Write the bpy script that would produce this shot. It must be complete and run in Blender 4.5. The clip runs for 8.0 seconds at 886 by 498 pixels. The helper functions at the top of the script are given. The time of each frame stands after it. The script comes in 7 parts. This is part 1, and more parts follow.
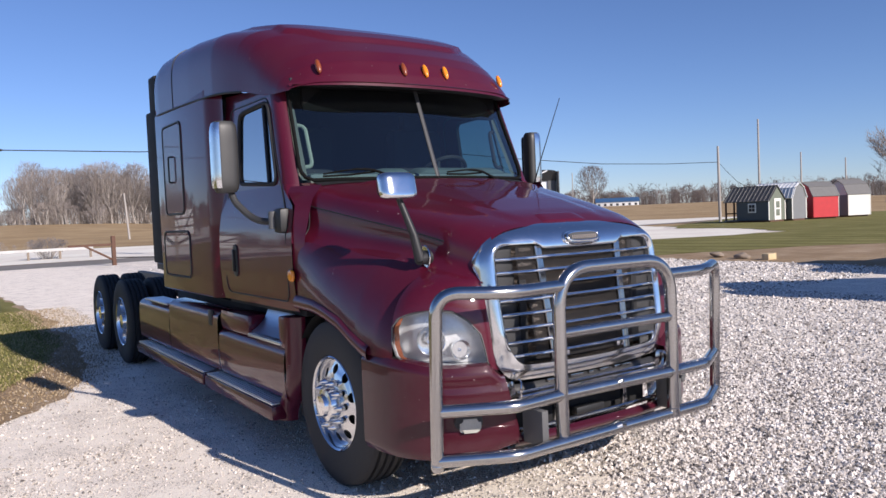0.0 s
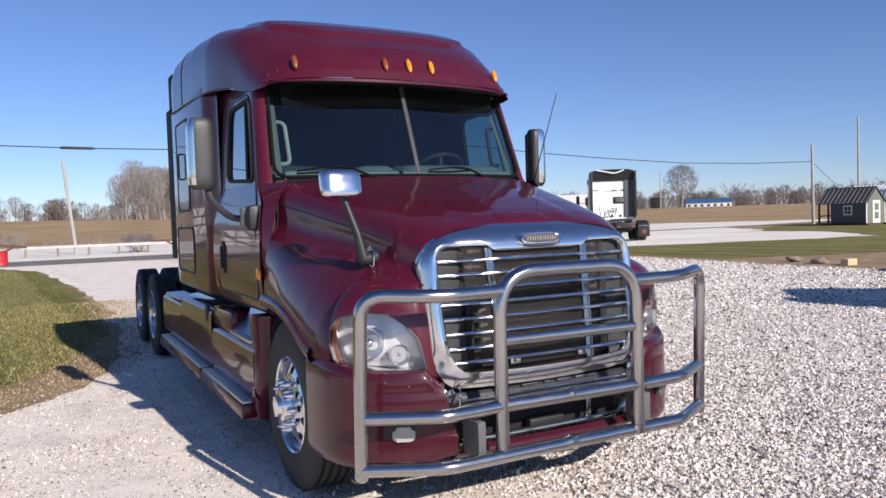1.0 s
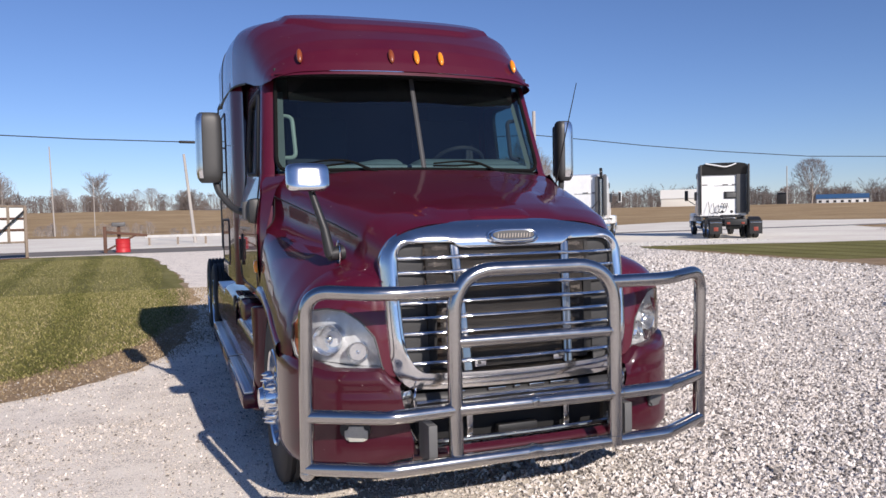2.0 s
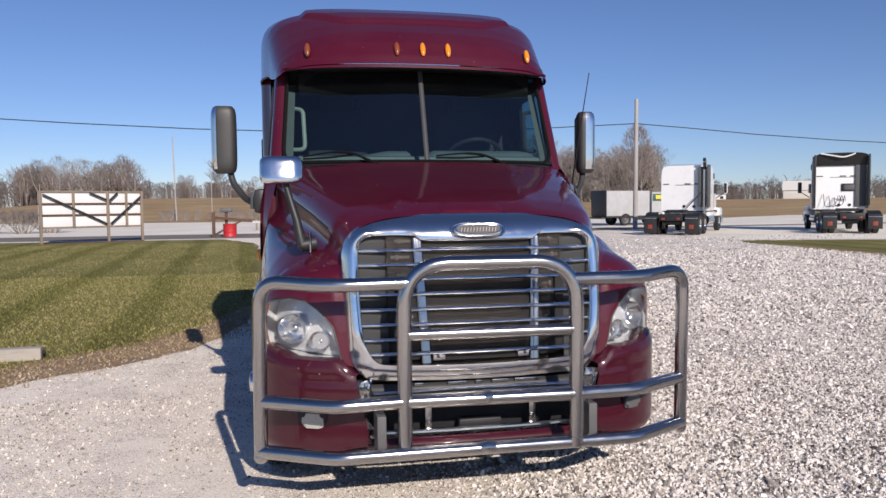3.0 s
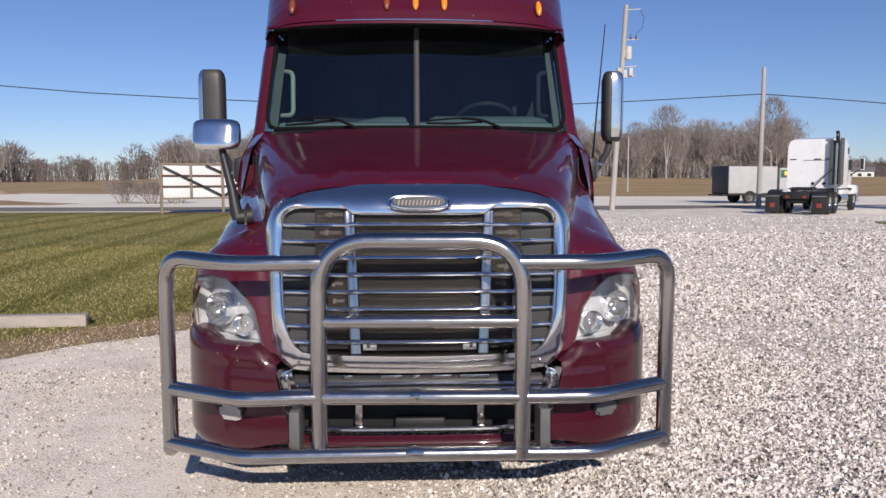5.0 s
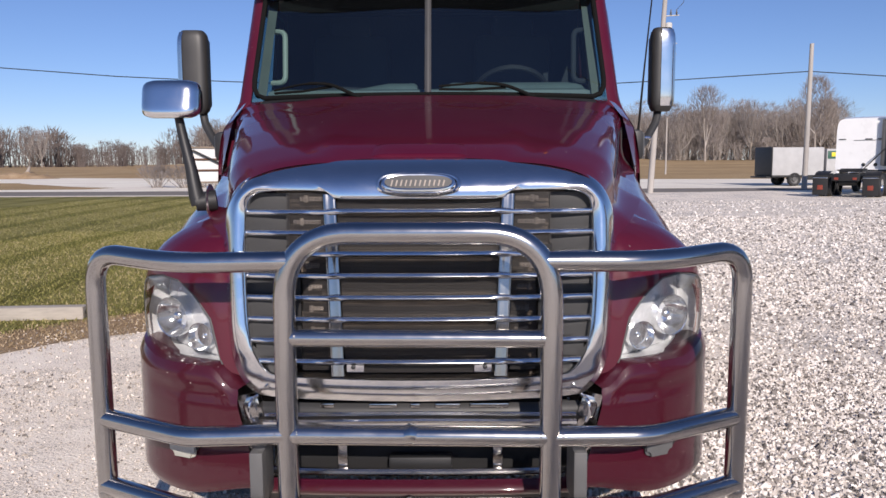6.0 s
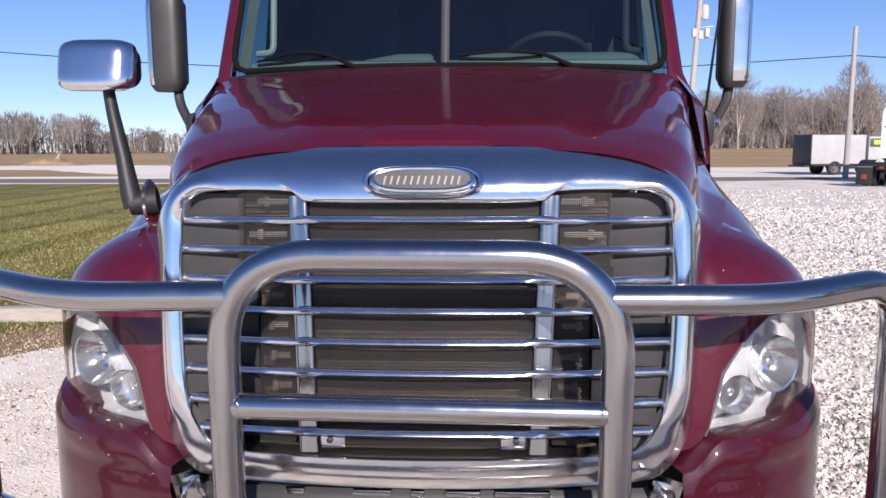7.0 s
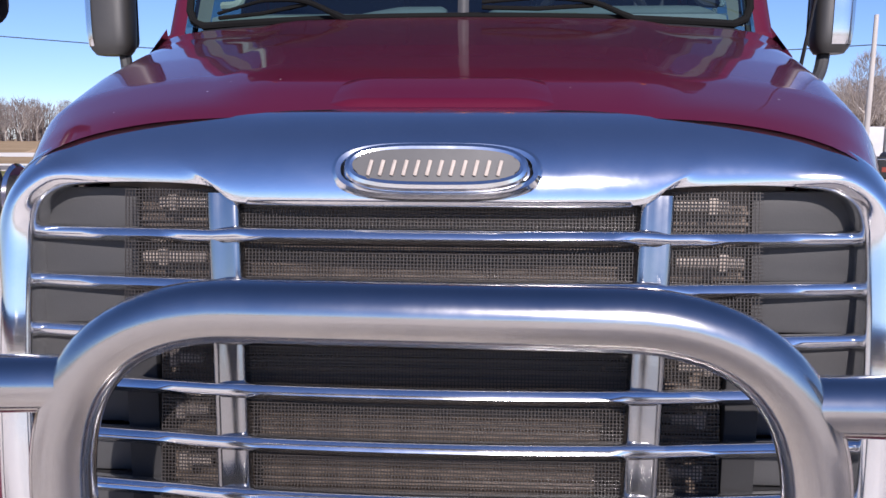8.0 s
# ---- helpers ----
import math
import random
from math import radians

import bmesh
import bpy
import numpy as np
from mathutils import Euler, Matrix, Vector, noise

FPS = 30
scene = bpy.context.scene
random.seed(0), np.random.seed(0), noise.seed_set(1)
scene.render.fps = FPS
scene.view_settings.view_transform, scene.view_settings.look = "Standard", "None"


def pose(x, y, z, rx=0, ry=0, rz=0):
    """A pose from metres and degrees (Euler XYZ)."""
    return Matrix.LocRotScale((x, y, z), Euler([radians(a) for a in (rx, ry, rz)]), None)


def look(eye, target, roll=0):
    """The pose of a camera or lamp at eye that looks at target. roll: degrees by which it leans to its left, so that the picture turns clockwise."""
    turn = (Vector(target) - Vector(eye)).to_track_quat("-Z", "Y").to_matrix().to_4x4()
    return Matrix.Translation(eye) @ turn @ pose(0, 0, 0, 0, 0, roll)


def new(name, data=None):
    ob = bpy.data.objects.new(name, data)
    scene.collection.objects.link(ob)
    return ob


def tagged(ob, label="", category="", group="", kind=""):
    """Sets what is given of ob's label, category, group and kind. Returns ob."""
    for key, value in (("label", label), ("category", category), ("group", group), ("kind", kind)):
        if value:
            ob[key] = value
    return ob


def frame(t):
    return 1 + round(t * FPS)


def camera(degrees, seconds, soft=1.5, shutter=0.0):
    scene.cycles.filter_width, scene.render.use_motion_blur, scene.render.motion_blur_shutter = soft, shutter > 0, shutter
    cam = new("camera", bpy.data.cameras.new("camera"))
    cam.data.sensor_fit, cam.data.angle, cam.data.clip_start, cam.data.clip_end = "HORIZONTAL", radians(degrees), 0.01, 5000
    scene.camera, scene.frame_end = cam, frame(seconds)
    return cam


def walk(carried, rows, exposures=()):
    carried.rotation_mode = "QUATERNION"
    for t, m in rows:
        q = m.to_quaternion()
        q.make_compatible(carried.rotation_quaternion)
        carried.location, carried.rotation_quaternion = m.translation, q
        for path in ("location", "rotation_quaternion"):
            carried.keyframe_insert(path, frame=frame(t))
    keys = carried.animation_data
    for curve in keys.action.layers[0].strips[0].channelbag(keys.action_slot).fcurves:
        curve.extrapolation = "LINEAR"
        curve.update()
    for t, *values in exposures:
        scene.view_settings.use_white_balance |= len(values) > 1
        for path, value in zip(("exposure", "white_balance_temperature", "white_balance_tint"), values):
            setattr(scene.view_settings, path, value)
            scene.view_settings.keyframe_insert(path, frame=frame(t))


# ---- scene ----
cam = camera(60.7, 8.0)
PATH = [
    (0, (-3.187, -4.111, 1.645), (-2.053, -2.466, 1.556), -2.4),
    (0.5, (-2.817, -4.215, 1.633), (-1.771, -2.513, 1.546), -2.2),
    (1, (-2.446, -4.359, 1.62), (-1.503, -2.597, 1.536), -1.8),
    (1.5, (-2.064, -4.513, 1.628), (-1.248, -2.689, 1.539), -1.5),
    (2, (-1.687, -4.557, 1.612), (-1.016, -2.675, 1.518), -1.2),
    (2.2, (-1.543, -4.603, 1.632), (-0.932, -2.701, 1.533), -1.0),
    (3.5, (-0.598, -4.81, 1.613), (-0.311, -2.835, 1.484), -0.3),
    (4, (-0.267, -4.819, 1.601), (-0.068, -2.834, 1.454), 0.0),
    (4.5, (-0.099, -4.645, 1.595), (0.026, -2.656, 1.43), -0.0),
    (4.7, (-0.075, -4.532, 1.603), (0.028, -2.543, 1.428), -0.0),
    (5.8, (0.095, -3.785, 1.551), (0.109, -1.796, 1.343), -0.3),
    (6, (0.102, -3.598, 1.559), (0.09, -1.61, 1.333), -0.3),
    (6.5, (0.118, -3.209, 1.556), (0.071, -1.225, 1.31), -0.3),
    (7, (0.128, -2.798, 1.562), (0.045, -0.817, 1.304), -0.2),
    (7.5, (0.069, -2.375, 1.554), (-0.03, -0.396, 1.288), 0.2),
    (8, (0.064, -2.004, 1.528), (-0.035, -0.027, 1.244), 0.2),
]
walk(cam, [(t, look(eye, target, roll)) for t, eye, target, roll in PATH], exposures=[(0, 0.20, 6150, 14), (2, 0.05, 6200, 13), (3.5, -0.16, 6300, 13), (4.7, -0.16, 6300, 13), (6.2, 0.03, 6280, 15), (8, 0.45, 5930, 18)])

from mathutils import geometry

# ---- world and light ----
SUN_EL = radians(27.0)
SUN_WAY = Vector((0.18, -0.98, 0.0)).normalized() * math.cos(SUN_EL) + Vector((0, 0, math.sin(SUN_EL)))
world = bpy.data.worlds.new("sky")
scene.world = world
world.use_nodes = True
wn = world.node_tree.nodes
sky = wn.new("ShaderNodeTexSky")
sky.sky_type = "NISHITA"
sky.sun_disc = False
sky.sun_elevation = SUN_EL
sky.sun_rotation = math.pi - 0.18
sky.altitude = 1500
sky.air_density = 1.0
sky.dust_density = 0.1
sky.ozone_density = 3.0
wn["Background"].inputs["Strength"].default_value = 0.084
tone = wn.new("ShaderNodeMix")
tone.data_type = "RGBA"
tone.blend_type = "MULTIPLY"
tone.inputs["Factor"].default_value = 1.0
tone.inputs["B"].default_value = (0.92, 0.97, 1.18, 1)
world.node_tree.links.new(sky.outputs["Color"], tone.inputs["A"])
world.node_tree.links.new(tone.outputs["Result"], wn["Background"].inputs["Color"])
sun_data = bpy.data.lights.new("sun", "SUN")
sun_data.energy = 5.0
sun_data.angle = radians(0.53)
sun_data.color = (1.0, 0.90, 0.78)
sun = new("sun", sun_data)
sun.matrix_world = look(SUN_WAY * 50, (0, 0, 0))


# ---- materials ----
def shader(name):
    m = bpy.data.materials.new(name)
    m.use_nodes = True
    return m, m.node_tree.nodes, m.node_tree.links, m.node_tree.nodes["Principled BSDF"]


def ramp(nodes, stops):
    r = nodes.new("ShaderNodeValToRGB")
    e = r.color_ramp.elements
    while len(e) < len(stops):
        e.new(0.5)
    for k, (p, c) in zip(e, stops):
        k.position = p
        k.color = (*c, 1)
    return r


def coords(nodes, links, scale=(1, 1, 1), world_space=False):
    if world_space:
        out = nodes.new("ShaderNodeNewGeometry").outputs["Position"]
    else:
        out = nodes.new("ShaderNodeTexCoord").outputs["Object"]
    mp = nodes.new("ShaderNodeMapping")
    mp.inputs["Scale"].default_value = scale
    links.new(out, mp.inputs["Vector"])
    return mp.outputs["Vector"]


def noise_tex(nodes, links, vec, scale, detail=4, rough=0.55):
    n = nodes.new("ShaderNodeTexNoise")
    n.inputs["Scale"].default_value = scale
    n.inputs["Detail"].default_value = detail
    n.inputs["Roughness"].default_value = rough
    links.new(vec, n.inputs["Vector"])
    return n.outputs["Fac"]


def bump_of(nodes, links, height, strength, distance, bsdf, prior=None):
    b = nodes.new("ShaderNodeBump")
    b.inputs["Strength"].default_value = strength
    b.inputs["Distance"].default_value = distance
    links.new(height, b.inputs["Height"])
    if prior:
        links.new(prior, b.inputs["Normal"])
    links.new(b.outputs["Normal"], bsdf.inputs["Normal"])
    return b.outputs["Normal"]


def plain(name, color, rough=0.5, metal=0.0, var=0.15, scale=6.0, grain=120.0, bump=0.05, coat=0.0, rvar=0.12, spec=0.5, stretch=(1, 1, 1)):
    """A surface with soft stains, fine grain and uneven gloss."""
    m, n, l, b = shader(name)
    v = coords(n, l, stretch)
    big = noise_tex(n, l, v, scale, 5)
    fine = noise_tex(n, l, v, grain, 3)
    c = ramp(n, [(0.25, [k * (1 - var) for k in color]), (0.75, [min(1, k * (1 + var)) for k in color])])
    mix = n.new("ShaderNodeMath")
    mix.operation = "MULTIPLY_ADD"
    mix.inputs[1].default_value = 0.35
    l.new(fine, mix.inputs[0])
    sc = n.new("ShaderNodeMath")
    sc.operation = "MULTIPLY"
    sc.inputs[1].default_value = 0.65
    l.new(big, sc.inputs[0])
    l.new(sc.outputs[0], mix.inputs[2])
    l.new(mix.outputs[0], c.inputs["Fac"])
    l.new(c.outputs["Color"], b.inputs["Base Color"])
    rr = n.new("ShaderNodeMapRange")
    rr.inputs["To Min"].default_value = max(0.02, rough - rvar)
    rr.inputs["To Max"].default_value = min(1.0, rough + rvar)
    l.new(big, rr.inputs["Value"])
    l.new(rr.outputs["Result"], b.inputs["Roughness"])
    b.inputs["Metallic"].default_value = metal
    b.inputs["Coat Weight"].default_value = coat
    b.inputs["Coat Roughness"].default_value = 0.04
    b.inputs["Specular IOR Level"].default_value = spec
    if bump:
        bump_of(n, l, fine, bump, 0.002, b)
    return m


def paint_material(name, color, dust=(0.35, 0.3, 0.26)):
    """Clear-coated car paint with a thin film of road dust and tiny chips."""
    m, n, l, b = shader(name)
    v = coords(n, l)
    big = noise_tex(n, l, v, 1.7, 6, 0.6)
    fine = noise_tex(n, l, v, 260, 2)
    chips = noise_tex(n, l, v, 55, 2)
    film = ramp(n, [(0.40, (0, 0, 0)), (0.9, (0.035, 0.035, 0.035))])
    l.new(big, film.inputs["Fac"])
    dots = ramp(n, [(0.765, (0, 0, 0)), (0.79, (1, 1, 1))])
    l.new(chips, dots.inputs["Fac"])
    a = n.new("ShaderNodeMix")
    a.data_type = "RGBA"
    a.inputs["A"].default_value = (*color, 1)
    a.inputs["B"].default_value = (*dust, 1)
    l.new(film.outputs["Color"], a.inputs["Factor"])
    c = n.new("ShaderNodeMix")
    c.data_type = "RGBA"
    c.inputs["B"].default_value = (0.5, 0.45, 0.42, 1)
    l.new(a.outputs["Result"], c.inputs["A"])
    l.new(dots.outputs["Color"], c.inputs["Factor"])
    l.new(c.outputs["Result"], b.inputs["Base Color"])
    b.inputs["Roughness"].default_value = 0.42
    b.inputs["Specular IOR Level"].default_value = 0.15
    b.inputs["Coat Weight"].default_value = 0.78
    cr = n.new("ShaderNodeMapRange")
    cr.inputs["To Min"].default_value = 0.008
    cr.inputs["To Max"].default_value = 0.05
    l.new(big, cr.inputs["Value"])
    l.new(cr.outputs["Result"], b.inputs["Coat Roughness"])
    bump_of(n, l, fine, 0.02, 0.001, b)
    return m


def chrome_material(name, color, rough, rvar, streak=(1, 1, 1), grain=160, film=1.0):
    m, n, l, b = shader(name)
    v = coords(n, l, streak)
    big = noise_tex(n, l, v, 5, 5, 0.65)
    fine = noise_tex(n, l, v, grain, 3)
    b.inputs["Metallic"].default_value = film
    c = ramp(n, [(0.3, [k * 0.93 for k in color]), (0.7, color)])
    l.new(big, c.inputs["Fac"])
    l.new(c.outputs["Color"], b.inputs["Base Color"])
    rr = n.new("ShaderNodeMapRange")
    rr.inputs["From Min"].default_value = 0.3
    rr.inputs["From Max"].default_value = 0.75
    rr.inputs["To Min"].default_value = rough
    rr.inputs["To Max"].default_value = rough + rvar
    l.new(big, rr.inputs["Value"])
    l.new(rr.outputs["Result"], b.inputs["Roughness"])
    bump_of(n, l, fine, 0.03, 0.0008, b)
    return m


def glass_material(name, tint, gloss=1.0, dust=0.0):
    """A thin pane: tinted see-through with mirror gloss by angle, and a dust film tinted blue to paint in sky sheen."""
    m, n, l, b = shader(name)
    n.remove(b)
    t = n.new("ShaderNodeBsdfTransparent")
    t.inputs["Color"].default_value = (*tint, 1)
    g = n.new("ShaderNodeBsdfGlossy")
    g.inputs["Roughness"].default_value = 0.02
    f = n.new("ShaderNodeFresnel")
    f.inputs["IOR"].default_value = 1.5
    k = n.new("ShaderNodeMath")
    k.operation = "MULTIPLY"
    k.inputs[1].default_value = gloss
    l.new(f.outputs["Fac"], k.inputs[0])
    x = n.new("ShaderNodeMixShader")
    l.new(k.outputs[0], x.inputs["Fac"])
    l.new(t.outputs[0], x.inputs[1])
    l.new(g.outputs[0], x.inputs[2])
    out = x.outputs[0]
    if dust:
        d = n.new("ShaderNodeBsdfDiffuse")
        # the blue in this dust colour paints in a soft sky reflection
        d.inputs["Color"].default_value = (0.50, 0.58, 0.66, 1)
        spots = ramp(n, [(0.3, (dust * 0.6,) * 3), (0.8, (dust * 1.6,) * 3)])
        l.new(noise_tex(n, l, coords(n, l), 2.2, 5), spots.inputs["Fac"])
        veil = n.new("ShaderNodeMixShader")
        l.new(spots.outputs["Color"], veil.inputs["Fac"])
        l.new(out, veil.inputs[1])
        l.new(d.outputs[0], veil.inputs[2])
        out = veil.outputs[0]
    l.new(out, n["Material Output"].inputs["Surface"])
    return m


def gravel_material(name, lo, mid, hi, cell, soil, soil_amount, packed=False, relief=0.2):
    m, n, l, b = shader(name)
    v = coords(n, l, world_space=True)
    vo = n.new("ShaderNodeTexVoronoi")
    vo.inputs["Scale"].default_value = cell
    vo.inputs["Randomness"].default_value = 1.0
    l.new(v, vo.inputs["Vector"])
    small = n.new("ShaderNodeTexVoronoi")
    small.inputs["Scale"].default_value = cell * 2.7
    l.new(v, small.inputs["Vector"])
    sep = n.new("ShaderNodeSeparateColor")
    l.new(vo.outputs["Color"], sep.inputs["Color"])
    # stone tone by cell; the darkest cells stand in for shaded gaps
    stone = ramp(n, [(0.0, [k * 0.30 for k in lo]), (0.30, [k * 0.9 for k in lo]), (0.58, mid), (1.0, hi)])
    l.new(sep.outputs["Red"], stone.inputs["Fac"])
    big = noise_tex(n, l, v, 0.55, 6, 0.65)
    fine = noise_tex(n, l, v, 38, 4)
    sf = ramp(n, [(0.5 - soil_amount, (1, 1, 1)), (0.78 - soil_amount, (0, 0, 0))])
    add = n.new("ShaderNodeMath")
    add.operation = "MULTIPLY_ADD"
    add.inputs[1].default_value = 0.3
    l.new(fine, add.inputs[0])
    sc = n.new("ShaderNodeMath")
    sc.operation = "MULTIPLY"
    sc.inputs[1].default_value = 0.7
    l.new(big, sc.inputs[0])
    l.new(sc.outputs[0], add.inputs[2])
    value = add.outputs[0]
    if packed:
        # the wheel-packed drive towards -x
        sx = n.new("ShaderNodeSeparateXYZ")
        l.new(v, sx.inputs[0])
        wide = n.new("ShaderNodeMapRange")
        wide.inputs["From Min"].default_value = -0.8
        wide.inputs["From Max"].default_value = 3.0
        wide.inputs["To Min"].default_value = -0.30
        wide.inputs["To Max"].default_value = 0.06
        l.new(sx.outputs["X"], wide.inputs["Value"])
        both = n.new("ShaderNodeMath")
        both.operation = "ADD"
        l.new(value, both.inputs[0])
        l.new(wide.outputs["Result"], both.inputs[1])
        value = both.outputs[0]
    l.new(value, sf.inputs["Fac"])
    mix = n.new("ShaderNodeMix")
    mix.data_type = "RGBA"
    l.new(sf.outputs["Color"], mix.inputs["Factor"])
    l.new(stone.outputs["Color"], mix.inputs["A"])
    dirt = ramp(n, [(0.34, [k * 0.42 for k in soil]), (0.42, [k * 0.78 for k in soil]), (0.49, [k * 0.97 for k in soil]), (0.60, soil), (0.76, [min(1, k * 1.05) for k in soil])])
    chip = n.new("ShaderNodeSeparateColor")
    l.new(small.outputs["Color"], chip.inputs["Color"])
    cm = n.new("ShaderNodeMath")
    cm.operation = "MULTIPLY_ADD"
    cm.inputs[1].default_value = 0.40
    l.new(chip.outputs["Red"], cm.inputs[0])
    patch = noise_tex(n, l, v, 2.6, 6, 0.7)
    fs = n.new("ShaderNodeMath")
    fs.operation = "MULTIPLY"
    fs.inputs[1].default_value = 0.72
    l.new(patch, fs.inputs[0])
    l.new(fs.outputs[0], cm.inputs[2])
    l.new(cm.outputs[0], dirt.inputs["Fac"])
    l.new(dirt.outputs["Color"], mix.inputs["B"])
    l.new(mix.outputs["Result"], b.inputs["Base Color"])
    b.inputs["Roughness"].default_value = 0.95
    b.inputs["Specular IOR Level"].default_value = 0.15
    inv = n.new("ShaderNodeMath")
    inv.operation = "SUBTRACT"
    inv.inputs[0].default_value = 1.0
    l.new(vo.outputs["Distance"], inv.inputs[1])
    rough = n.new("ShaderNodeMapRange")
    rough.inputs["To Min"].default_value = relief
    rough.inputs["To Max"].default_value = relief * 0.75
    l.new(sf.outputs["Color"], rough.inputs["Value"])
    n1 = bump_of(n, l, inv.outputs[0], relief, 0.014, b)
    n2 = bump_of(n, l, small.outputs["Distance"], relief * 0.8, 0.006, b, n1)
    for node in n:
        if node.bl_idname == "ShaderNodeBump":
            l.new(rough.outputs["Result"], node.inputs["Strength"])
    return m


def mow_lines(n, l, v, amount):
    """Narrow mowing lines that run along the lawn."""
    rot = n.new("ShaderNodeMapping")
    rot.inputs["Rotation"].default_value = (0, 0, radians(-4))
    l.new(v, rot.inputs["Vector"])
    w = n.new("ShaderNodeTexWave")
    w.inputs["Scale"].default_value = 0.17
    w.inputs["Distortion"].default_value = 2.2
    w.inputs["Detail"].default_value = 3
    w.inputs["Detail Scale"].default_value = 0.6
    l.new(rot.outputs["Vector"], w.inputs["Vector"])
    st = n.new("ShaderNodeMapRange")
    st.interpolation_type = "SMOOTHSTEP"
    st.inputs["From Min"].default_value = 0.62
    st.inputs["From Max"].default_value = 0.98
    st.inputs["To Max"].default_value = amount
    l.new(w.outputs["Fac"], st.inputs["Value"])
    return st.outputs["Result"]


def grass_material(name, stops, patch, soil=None, stripes=0.0):
    m, n, l, b = shader(name)
    v = coords(n, l, world_space=True)
    big = noise_tex(n, l, v, patch, 6, 0.65)
    fine = noise_tex(n, l, v, 30, 5, 0.7)
    fac = n.new("ShaderNodeMath")
    fac.operation = "MULTIPLY_ADD"
    fac.inputs[1].default_value = 0.5
    l.new(fine, fac.inputs[0])
    sc = n.new("ShaderNodeMath")
    sc.operation = "MULTIPLY"
    sc.inputs[1].default_value = 0.5
    l.new(big, sc.inputs[0])
    l.new(sc.outputs[0], fac.inputs[2])
    value = fac.outputs[0]
    if stripes:
        off = n.new("ShaderNodeMath")
        off.operation = "SUBTRACT"
        l.new(value, off.inputs[0])
        l.new(mow_lines(n, l, v, stripes), off.inputs[1])
        value = off.outputs[0]
    c = ramp(n, stops)
    l.new(value, c.inputs["Fac"])
    l.new(c.outputs["Color"], b.inputs["Base Color"])
    b.inputs["Roughness"].default_value = 0.95
    b.inputs["Specular IOR Level"].default_value = 0.1
    bump_of(n, l, fine, 0.8, 0.03, b)
    return m


def island_material(name, stops, rough=0.8, stripes=0.0):
    """Pieces that differ a little from one another."""
    m, n, l, b = shader(name)
    g = n.new("ShaderNodeNewGeometry")
    c = ramp(n, stops)
    value = g.outputs["Random Per Island"]
    if stripes:
        off = n.new("ShaderNodeMath")
        off.operation = "SUBTRACT"
        l.new(value, off.inputs[0])
        l.new(mow_lines(n, l, g.outputs["Position"], stripes), off.inputs[1])
        value = off.outputs[0]
    l.new(value, c.inputs["Fac"])
    l.new(c.outputs["Color"], b.inputs["Base Color"])
    b.inputs["Roughness"].default_value = rough
    b.inputs["Specular IOR Level"].default_value = 0.2
    return m


MAROON = paint_material("maroon_paint", (0.074, 0.0038, 0.0165))
CHROME = chrome_material("chrome", (0.82, 0.825, 0.83), 0.085, 0.11, film=0.992)
STEEL = chrome_material("polished_steel", (0.50, 0.485, 0.47), 0.11, 0.11)
UPRIGHT = chrome_material("dull_chrome", (0.38, 0.375, 0.37), 0.12, 0.12)
ALLOY = chrome_material("polished_alloy", (0.74, 0.75, 0.77), 0.09, 0.12)
TREAD = chrome_material("tread_alloy", (0.62, 0.64, 0.68), 0.28, 0.15)
BLACK = plain("black_plastic", (0.018, 0.018, 0.019), 0.5, grain=300, bump=0.12)
# near-black for hollows and filler boxes, with their shade in the colour
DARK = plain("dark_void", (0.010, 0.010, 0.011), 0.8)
BADGEGREY = plain("badge_grey", (0.042, 0.043, 0.046), 0.55)
BLANK = plain("blank_grey", (0.032, 0.032, 0.033), 0.6, grain=300, bump=0.1)
STRIP = plain("dark_strip", (0.045, 0.045, 0.047), 0.5)
GREYPLASTIC = plain("grey_plastic", (0.10, 0.10, 0.10), 0.55, grain=300, bump=0.1)
WIPERBLACK = plain("wiper_black", (0.008, 0.008, 0.008), 0.85, spec=0.08)
TANBLOCK = plain("fresh_timber", (0.60, 0.47, 0.28), 0.85, var=0.15, scale=8)
MIRRORSHELL = plain("mirror_shell", (0.032, 0.031, 0.030), 0.45, grain=300, bump=0.1, var=0.3)
RUBBER = plain("rubber", (0.020, 0.020, 0.021), 0.75, var=0.35, scale=9, bump=0.2)
TYRE = plain("tyre_rubber", (0.022, 0.022, 0.023), 0.72, var=0.4, scale=7, bump=0.25)
DASH = plain("dash_vinyl", (0.105, 0.138, 0.135), 0.6, grain=400, bump=0.1)
CLOTH = plain("dark_cloth", (0.022, 0.025, 0.030), 0.9, scale=12, bump=0.2)
PILLARTRIM = plain("pillar_vinyl", (0.085, 0.098, 0.080), 0.6, bump=0.06)
TRIMGREY = plain("interior_trim", (0.27, 0.31, 0.26), 0.6, bump=0.06)
AMBER = plain("amber_lens", (0.85, 0.27, 0.01), 0.18, var=0.1, coat=0.8)
AMBERDULL = plain("dull_amber_lens", (0.22, 0.05, 0.012), 0.3, var=0.3, coat=0.4)
LAMPWHITE = plain("lamp_reflector", (0.90, 0.91, 0.92), 0.12, metal=0.93, var=0.06, bump=0.0)
LAMPHAZE = plain("lamp_housing", (0.75, 0.76, 0.77), 0.24, metal=0.3, var=0.2, scale=14)
MARKERLENS = plain("faded_marker", (0.50, 0.15, 0.06), 0.25, var=0.25, coat=0.6)
# the body maroon darkened for the bumper: its shading put into the colour
SHADEDMAROON = paint_material("shaded_maroon_paint", (0.050, 0.0026, 0.0112))
FOG = plain("fog_lens", (0.42, 0.41, 0.36), 0.3, var=0.15, scale=30, coat=0.6)
